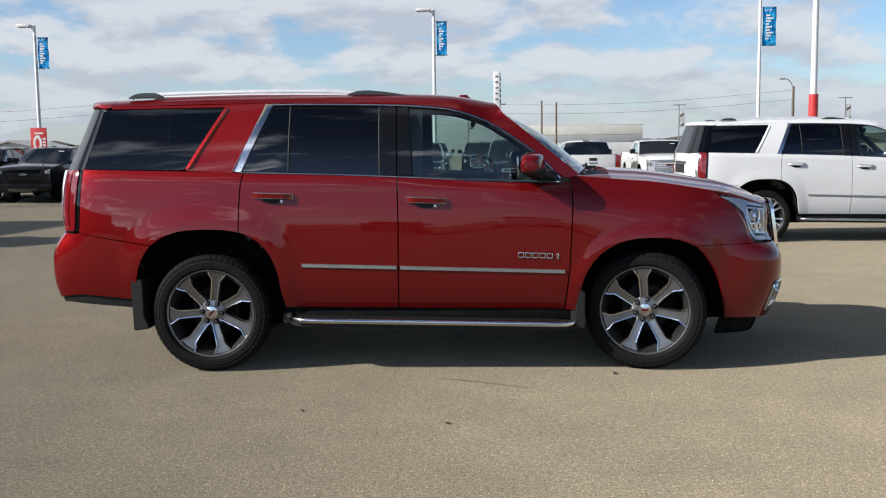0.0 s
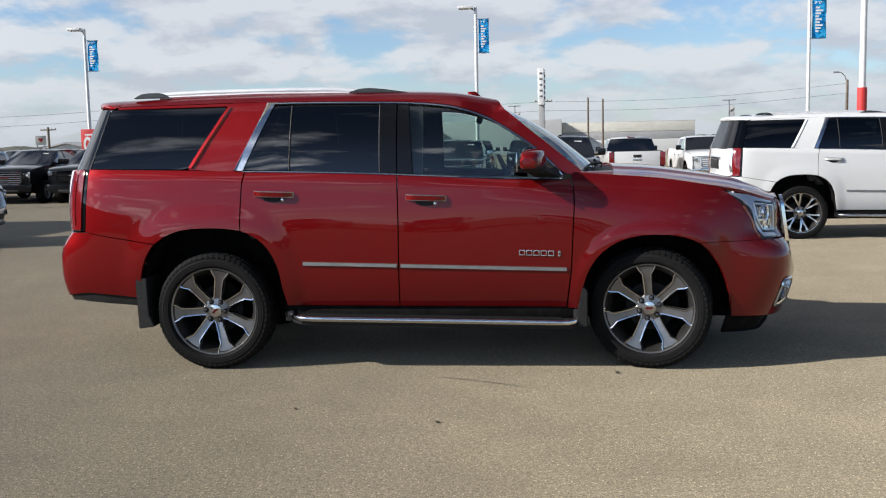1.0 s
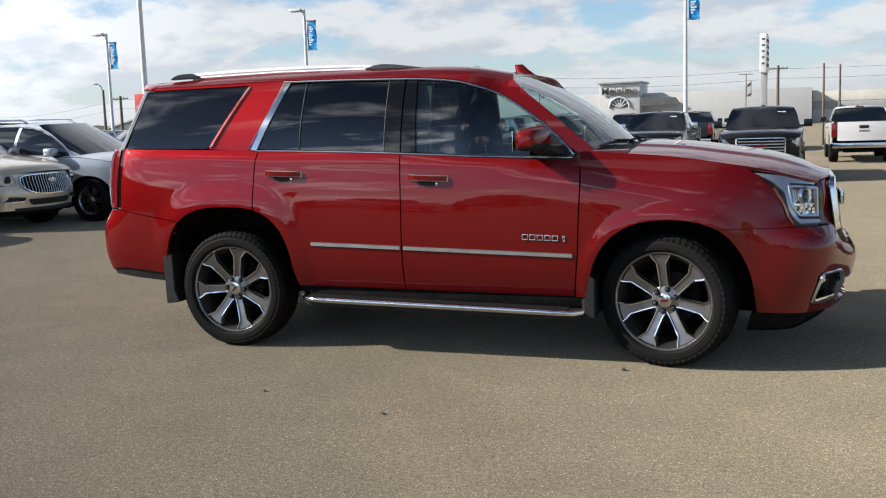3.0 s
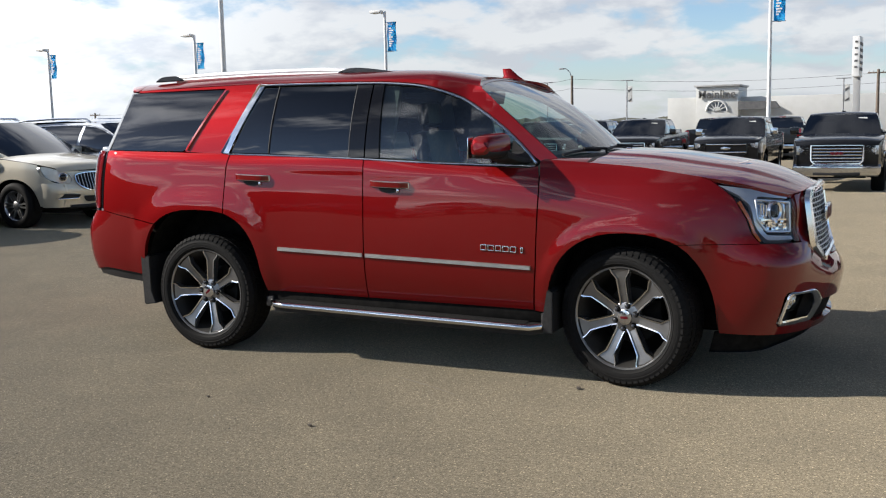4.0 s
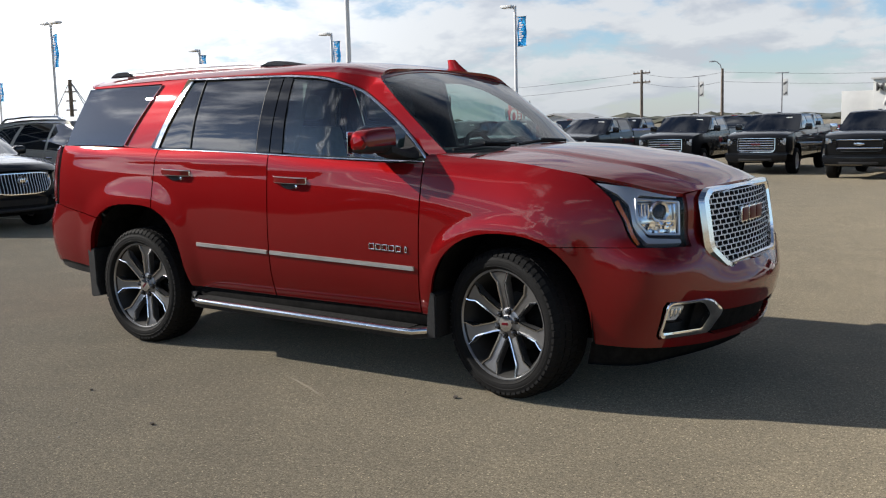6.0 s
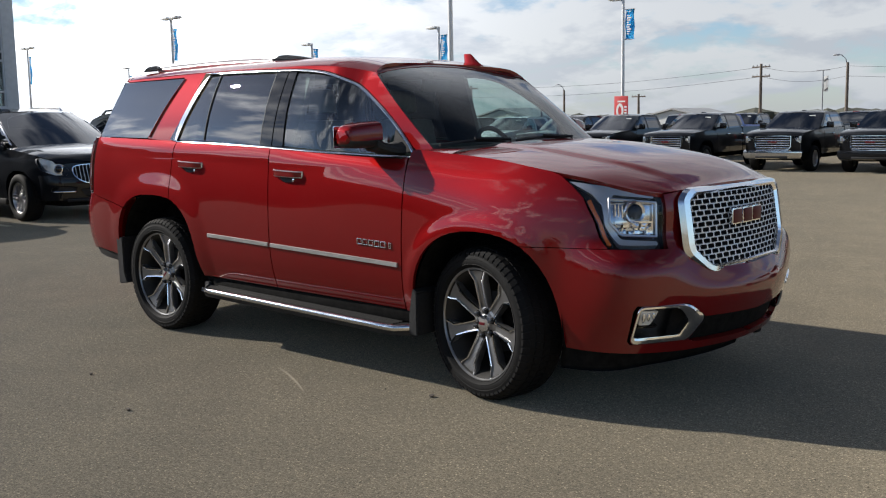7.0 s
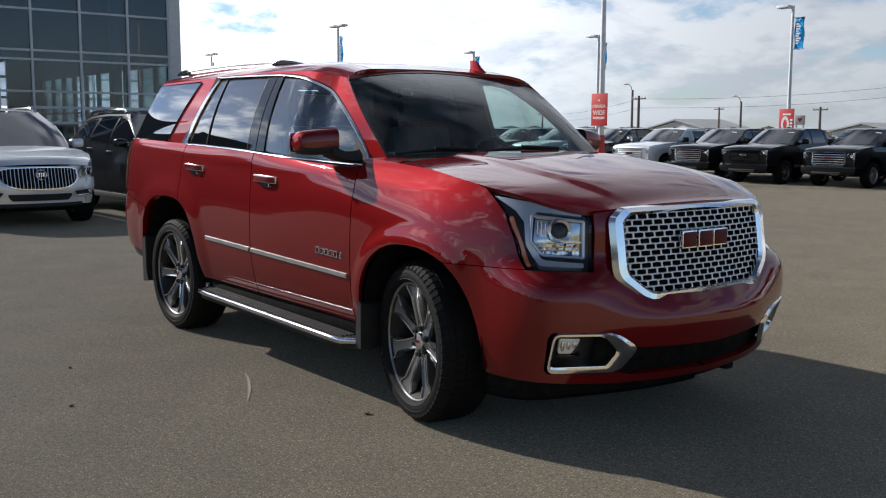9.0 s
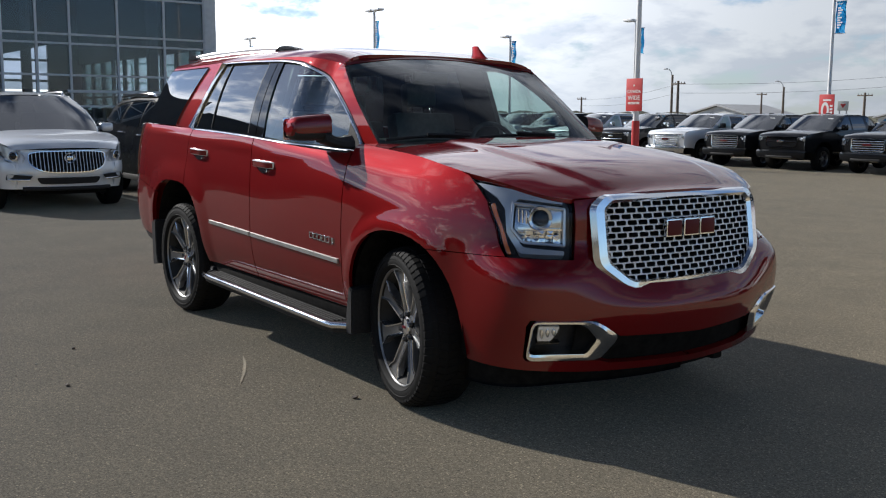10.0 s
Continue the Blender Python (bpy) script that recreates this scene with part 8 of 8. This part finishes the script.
for k in range(24):
    a0, a1 = 2 * math.pi * k / 24, 2 * math.pi * (k + 1) / 24
    vs = [bm.verts.new((BX + 0.02, 6.75 + r * math.cos(a), 1.33 + r * math.sin(a))) for r, a in ((0.085, a0), (0.115, a0), (0.115, a1), (0.085, a1))]
    bm.faces.new(vs)
part("round_sticker", bm, M["sign_red"], shop, "round red window sticker", smooth=0)

# far buildings stand about a hundred metres off; K scales plan and height about the path's middle
CX, CY, CZ = 3.0, -6.0, 1.46


def far(x, y, z, k):
    return (CX + (x - CX) * k, CY + (y - CY) * k, CZ + (z - CZ) * k)


K = 1.55
store = thing("store_building", "white car dealer's building with an arched entrance", "building")


def far_box(x0, x1, y0, y1, z1, mat, name, label="", z0=None):
    a, b = far(x0, y0, z1, K), far(x1, y1, z1, K)
    bm = bmesh.new()
    box(bm, a[0], b[0], a[1], b[1], -0.4 if z0 is None else far(0, 0, z0, K)[2], a[2], 0.05)
    return part(name, bm, mat, store, label)


far_box(-15.3, -12.7, 80, 90, 3.35, M["wall_white"], "wing")
far_box(-9.25, 4.5, 80.3, 92, 3.3, M["wall_white"], "wing")
far_box(-12.7, -9.25, 79, 84, 4.15, M["wall_white"], "entrance_tower", "white entrance tower")
far_box(-12.85, -9.1, 78.8, 84.2, 4.33, M["wall_grey"], "cornice", z0=4.17)
cx, cy, cz = far(-10.98, 79, 2.15, K)
R = 0.86 * K
bm = bmesh.new()
n = 20
c0 = bm.verts.new((cx, cy - 0.06, cz))
ring = [bm.verts.new((cx + R * math.cos(math.pi * i / n), cy - 0.06, cz + R * math.sin(math.pi * i / n))) for i in range(n + 1)]
for i in range(n):
    bm.faces.new((c0, ring[i], ring[i + 1]))
part("arched_window", bm, M["glass_shop"], store, "half-round window")
bm = bmesh.new()
tube(bm, [(cx + R * math.cos(math.pi * i / n), cy - 0.1, cz + R * math.sin(math.pi * i / n)) for i in range(n + 1)], 0.14, 6)
for i in range(1, 7):
    a = math.pi * i / 7
    tube(bm, [(cx, cy - 0.1, cz), (cx + R * math.cos(a), cy - 0.1, cz + R * math.sin(a))], 0.06, 5)
tube(bm, [(cx + 0.45 * math.cos(math.pi * i / n), cy - 0.1, cz + 0.45 * math.sin(math.pi * i / n)) for i in range(n + 1)], 0.07, 5)
part("window_bars", bm, M["wall_white"], store)
store_word = words("Mainline", 0.92 * K, pose(*(Vector(far(-10.98, 78.85, 3.52, K))), 90, 0, 0), M["roof_dark"], "store_name", store, "dark grey raised lettering", depth=0.08, bold=0.012)
# each letter is a part of its own
loose = bmesh.new()
loose.from_mesh(store_word.data)
seen = set()
for v0 in loose.verts:
    if v0 in seen:
        continue
    island, stack = set(), [v0]
    while stack:
        v = stack.pop()
        if v not in island:
            island.add(v)
            stack += [e.other_vert(v) for e in v.link_edges]
    seen |= island
    order = {v: i for i, v in enumerate(island)}
    me = bpy.data.meshes.new("store_letter")
    me.from_pydata([v.co[:] for v in order], [], [[order[v] for v in f.verts] for f in loose.faces if f.verts[0] in island])
    me.materials.append(M["roof_dark"])
    o = new("store_letter", me)
    o.parent, o.matrix_basis = store, store_word.matrix_basis.copy()
loose.free()
bpy.data.objects.remove(store_word)
# awning roof beside the tower
bm = bmesh.new()
a, b = far(-9.2, 79.2, 2.9, K), far(-5.9, 79.2, 2.6, K)
plate(bm, [(a[0], a[2]), (b[0] - 0.6, a[2] - 0.1), (b[0], b[2] - 0.5), (a[0], b[2] - 0.6)], lambda p, q, c: Vector((p, a[1] - c, q)), 1.2)
part("awning", bm, M["roof_dark"], store, "dark awning")

hall = thing("warehouse", "long cream warehouse with a grey band", "building")
for x0, x1, z0, z1, mat, nm in ((4.6, 16.2, 2.12, 2.96, M["wall_cream"], "upper_wall"), (4.6, 16.2, 1.45, 2.10, M["wall_grey"], "band"), (4.6, 30.0, -1.0, 1.43, M["wall_white"], "lower_wall"), (-6.0, 4.4, 1.6, 2.75, M["wall_white"], "far_wing"), (4.5, 16.3, 2.96, 3.02, M["wall_white"], "coping")):
    a, b = far(x0, 82, z0, K), far(x1, 96, z1, K)
    bm = bmesh.new()
    box(bm, a[0], b[0], a[1], b[1], max(-0.4, a[2]), b[2], 0.04)
    part(nm, bm, mat, hall)
shed = thing("farm_shed", "low white shed with a pitched roof", "building")
for (sx, sy, w, h) in ((-57.2, 74.3, 6.2, 2.75), (-42.5, 82.5, 6.0, 2.4)):
    bm = bmesh.new()
    plate(bm, [(-w / 2, 0), (w / 2, 0), (w / 2, h * 0.72), (0, h), (-w / 2, h * 0.72)], lambda p, q, c: Vector((sx + p, sy + c, q - 0.3)), 7)
    part("shed_wall", bm, M["wall_white"], shed)
    bm = bmesh.new()
    for s in (-1, 1):
        plate(bm, [(0, h + 0.05), (s * (w / 2 + 0.4), h * 0.72 - 0.02), (s * (w / 2 + 0.4), h * 0.72 + 0.1), (0, h + 0.2)], lambda p, q, c: Vector((sx + p, sy - 0.3 + c, q - 0.3)), 7.6)
    part("shed_roof", bm, M["wall_grey"], shed)

# pylon sign
sign = thing("pylon_sign", "tall white double-faced pylon sign on a grey post", "sign", (1.3, 35.6, 0))
bm = bmesh.new()
box(bm, -0.13, 0.13, -0.12, 0.12, -0.3, 3.1, 0.02)
part("post", bm, M["wall_grey"], sign)
bm = bmesh.new()
box(bm, -0.13, 0.13, -0.55, 0.55, 3.02, 4.55, 0.03, m=pose(0, 0, 0, 0, 0, -4))
cab = part("sign_case", bm, M["pole"], sign, "white sign case")
bm = bmesh.new()
for i in range(5):
    box(bm, 0.132, 0.14, -0.5, 0.5, 3.25 + 0.24 * i, 3.37 + 0.24 * i, 0, m=pose(0, 0, 0, 0, 0, -4))
    box(bm, -0.05, 0.06, -0.562, -0.552, 3.34 + 0.24 * i, 3.41 + 0.24 * i, 0, m=pose(0, 0, 0, 0, 0, -4))
part("sign_writing", bm, M["roof_dark"], cab, smooth=0)


def utility_pole(px, py, pz, arms=1, lamp=False, wide=0.075):
    """A wooden line pole with cross arms and insulators, or with a street lamp on a bent arm."""
    t = thing("utility_pole", "weathered wooden utility pole" if not lamp else "wooden pole with a bent street lamp", "utility pole", (px, py, 0), 0, "utility poles")
    bm = bmesh.new()
    lathe(bm, [(wide * 1.5, -0.3), (wide, pz), (0.0, pz + 0.02)], 10, axis="z")
    part("post", bm, M["wood"], t, smooth=60)
    for i in range(arms):
        bm = bmesh.new()
        z0 = pz - 0.22 - 0.55 * i
        box(bm, -0.55, 0.55, -0.04, 0.04, z0, z0 + 0.08, 0.01)
        arm = part("cross_arm", bm, M["wood"], t)
        for q in (-0.5, -0.25, 0.25, 0.5):
            bm = bmesh.new()
            lathe(bm, [(0.022, z0 + 0.08), (0.03, z0 + 0.13), (0.018, z0 + 0.17), (0.0, z0 + 0.175)], 8, axis="z", at=(q, 0, 0))
            part("insulator", bm, M["grey_metal"], arm)
    if lamp:
        bm = bmesh.new()
        tube(bm, [(0, 0, pz - 0.3), (-0.12, 0, pz + 0.2), (-0.35, 0, pz + 0.42), (-0.55, 0, pz + 0.46)], 0.028, 6)
        part("lamp_arm", bm, M["grey_metal"], t, smooth=60)
        bm = bmesh.new()
        box(bm, -0.80, -0.50, -0.08, 0.08, pz + 0.40, pz + 0.49, 0.03)
        part("lamp_head", bm, M["grey_metal"], t)
    return (px, py, pz)


tops = []
for x, y, z, arms, lamp in ((-59.6, 58.5, 3.1, 1, False), (-52.6, 74.8, 3.7, 1, False), (-41.5, 62.5, 3.75, 0, True), (-32.0, 58.0, 3.1, 1, False), (-43.25, 51.8, 4.4, 0, True), (-36.6, 44.8, 3.65, 1, False), (-20.2, 51.8, 4.45, 2, False), (-15.3, 52.1, 4.3, 0, True), (1.7, 55.0, 4.1, 1, False), (19.0, 51.6, 4.6, 0, True)):
    tops.append(utility_pole(x, y, z, arms, lamp))
for x, y, z in ((3.9, 45.9, 3.72), (4.6, 44.9, 3.6)):
    utility_pole(x, y, z, 0, False, 0.045)
for px, py, pz in ((-18.76, 57.7, 4.2), (-12.4, 54.0, 4.0), (-0.1, 55.0, 3.7), (12.7, 53.3, 3.7), (21.7, 50.7, 3.9)):
    t = thing("street_lamp", "thin street lamp with a pale banner", "street lamp", (px, py, 0), 0, "street lamps")
    bm = bmesh.new()
    lathe(bm, [(0.055, -0.3), (0.035, pz), (0.0, pz)], 8, axis="z")
    part("post", bm, M["grey_metal"], t, smooth=60)
    bm = bmesh.new()
    box(bm, -0.4, 0.4, -0.06, 0.06, pz - 0.05, pz, 0.015)
    part("lamp_head", bm, M["grey_metal"], t)
    bm = bmesh.new()
    box(bm, 0.05, 0.34, -0.012, 0.012, pz - 1.35, pz - 0.38, 0.006)
    ban = part("banner", bm, M["wall_white"], t, "pale banner")
    bm = bmesh.new()
    plate(bm, [(0.08, pz - 0.62), (0.31, pz - 0.50), (0.31, pz - 0.60), (0.10, pz - 0.78)], lambda p, q, c: Vector((p, -0.018 + c, q)), 0.004)
    plate(bm, [(0.08, pz - 1.26), (0.31, pz - 1.10), (0.31, pz - 1.24), (0.14, pz - 1.33)], lambda p, q, c: Vector((p, -0.018 + c, q)), 0.004)
    part("banner_mark", bm, M["roof_dark"], ban, smooth=0)

wire_mat = M["roof_dark"]
line = [tops[i] for i in (0, 5, 6, 7, 8, 9)]
for a, b in zip(line, line[1:]):
    for dz in (-0.2, -0.75):
        bm = bmesh.new()
        pts = [Vector(a).lerp(Vector(b), s / 14) + Vector((0, 0, dz - 0.3 * math.sin(math.pi * s / 14))) for s in range(15)]
        tube(bm, pts, 0.008, 4)
        solo("power_line", bm, wire_mat, "thin dark power line slung between utility poles", "cable", "power lines")

# tripod leg tower far off: a grain elevator's frame
tow = thing("lattice_mast", "far-off guyed mast of a grain plant", "mast", (-92.0, 62.5, 0))
bm = bmesh.new()
tube(bm, [(0, 0, 0), (0, 0, 7.4)], 0.22, 6)
for s in range(5):
    box(bm, -0.4, 0.4, -0.4, 0.4, 2 + s, 2.15 + s)
part("post", bm, M["wood"], tow)
bm = bmesh.new()
for dx, dy in ((-3.6, -2), (-2.0, -3), (3.6, 2), (2.2, 4.0)):
    tube(bm, [(0, 0, 7.3), (dx, dy, 0)], 0.06, 5)
tagged(part("stay", bm, M["grey_metal"], tow), kind="stuff")
bm = bmesh.new()
for dx in (-3.4, -1.8, 1.4, 3.0):
    lathe(bm, [(0.9, 0.0), (0.9, 1.6), (0.1, 2.2), (0.0, 2.2)], 14, axis="z", at=(dx, 0.5, 0))
tagged(part("grain_bin", bm, M["wall_white"], tow, "pale grain bins"), kind="stuff")

# far rim of low trees and fields
bm = bmesh.new()
rng = random.Random(5)
for i in range(420):
    a = rng.uniform(0.02, math.pi * 1.05)
    d = rng.uniform(380, 620)
    r = rng.uniform(3, 9)
    m = Matrix.Translation((d * math.cos(a), d * math.sin(a), rng.uniform(0, 1.2))) @ Matrix.Diagonal((r * 2, r * 2, rng.uniform(1.5, 3.5), 1))
    bmesh.ops.create_icosphere(bm, subdivisions=1, radius=1, matrix=m)
for v in bm.verts:
    v.co += Vector((noise.noise(v.co * 0.3), noise.noise(v.co * 0.3 + Vector((9, 0, 0))), 0.5 * noise.noise(v.co * 0.5)))
tree_mat = grain(material("far scrub", (0.05, 0.055, 0.035), 0.9), 0.3, (0.04, 0.045, 0.03), (0.09, 0.085, 0.06))
solo("far_scrub", bm, tree_mat, "low dull-green scrub along the far horizon", "trees", kind="stuff", smooth=0)

# further rows of parked vehicles, seen over the first
rng = random.Random(11)
for i in range(13):
    x = -34 + 2.9 * i + rng.uniform(-0.3, 0.3)
    kind = rng.choice([("black", "block", True), ("graphite", "block", True), ("black", "bow", True), ("black", "block", True), ("graphite", "block", True), ("graphite", "block", False)])
    park(kind, (x, 41.5 + rng.uniform(-0.4, 0.4)), 90 if i % 3 else -90)
for x, P in ((-33.9, "black"), (-36.8, "silver"), (-39.6, "black")):
    park((P, "block", True), (x, 27.5), -90)
park(("maroon", "block", True), (-3.2, 45.0), -90)
park(("blue", "bow", True), (-14.6, 34.5), -90)
park(("blue", "bow", True), (-11.7, 45.5), 90)
# unseen trucks added behind the camera for the paint and glass to mirror
for i in range(9):
    park([("black", "block", True), ("graphite", "block", True), ("silver", "block", True)][i % 3], (-20 + 4.4 * i, -27.0), 90)

# ---- marks and grit on the lot ----
scuff = material("pale scrape", (0.5, 0.46, 0.38), 0.85)
grain(scuff, 110.0, (0.135, 0.115, 0.082), (0.275, 0.235, 0.168), second=25.0)
bm = bmesh.new()
n = 40
edge = []
for i in range(n + 1):
    f = i / n
    w = 0.012 * math.sin(math.pi * min(1.0, f * 1.05 + 0.02)) ** 0.7 * rng.uniform(0.55, 1.0) + 0.0008
    x, y = 0.08 + 0.60 * f, -1.19 - 0.29 * f**1.25 + rng.uniform(-0.002, 0.002)
    edge.append((bm.verts.new((x - 0.3 * w, y - w, 0.0035)), bm.verts.new((x + 0.3 * w, y + w, 0.0035))))
for (a, b), (c, d) in zip(edge, edge[1:]):
    bm.faces.new((a, c, d, b))
solo("scrape_mark", bm, scuff, "pale curved scrape across the concrete", "ground mark", kind="structure", smooth=0)
for y in (-0.98, 1.85, 4.68, 7.45, 10.3):
    bm = bmesh.new()
    box(bm, -15.0, -9.9, y - 0.05, y + 0.05, 0.001, 0.004)
    solo("parking_line", bm, M["line_paint"], "worn pale yellow parking line on the concrete", "parking line", "parking lines", "structure", smooth=0)
stone_mat = grain(material("dark pebble", (0.09, 0.075, 0.06), 0.8), 30.0, (0.05, 0.042, 0.035), (0.16, 0.13, 0.1))
pale_mat = grain(material("pale pebble", (0.4, 0.36, 0.3), 0.8), 30.0, (0.3, 0.27, 0.22), (0.5, 0.46, 0.4))
rng = random.Random(3)


def pebble(bm, x, y, r, mi=0):
    m = pose(x, y, r * 0.45, 0, 0, rng.uniform(0, 360)) @ Matrix.Diagonal((r * rng.uniform(0.8, 1.5), r, r * 0.65, 1))
    vs = bmesh.ops.create_icosphere(bm, subdivisions=1, radius=1, matrix=m)["verts"]
    for v in vs:
        v.co += Vector([rng.uniform(-0.2, 0.2) * r for _ in range(3)])
    for f in {f for v in vs for f in v.link_faces}:
        f.material_index = mi


for x, y, r in ((1.231, -1.083, 0.017), (0.162, -2.236, 0.015), (-0.683, -1.973, 0.013)):
    bm = bmesh.new()
    pebble(bm, x, y, r)
    solo("pebble", bm, stone_mat, "small dark stone lying on the concrete", "stone", "loose stones", smooth=0)
bm = bmesh.new()
for i in range(170):
    x, y = rng.uniform(-7, 7), rng.uniform(-6.8, 4)
    pebble(bm, x, y, rng.choice([0.002, 0.003, 0.004, 0.005]), rng.random() < 0.45)
me = mesh_of(bm, [stone_mat, pale_mat], 0)
solo("grit", me, None, "scattered fine grit on the concrete", "gravel", kind="stuff")

# small roadside board beyond the trucks
board = thing("roadside_sign", "small pale roadside board with a dark red mark on two posts", "sign", (-28.6, 50.2, 0), 20)
for x in (-0.2, 0.2):
    bm = bmesh.new()
    box(bm, x - 0.03, x + 0.03, -0.03, 0.03, 0.0, 2.4, 0.006)
    part("post", bm, M["grey_metal"], board)
bm = bmesh.new()
box(bm, -0.31, 0.31, -0.06, -0.032, 1.86, 2.42, 0.012)
face = part("sign_panel", bm, M["wall_cream"], board, "pale sign panel")
bm = bmesh.new()
plate(bm, [(-0.15, 0.08), (0.0, -0.14), (0.15, 0.08), (0.08, 0.14), (0.0, 0.09), (-0.08, 0.14)], lambda p, q, c: Vector((p, -0.068 + c, 2.14 + q)), 0.007)
part("sign_mark", bm, M["sign_red"], face, "dark red mark", smooth=0)
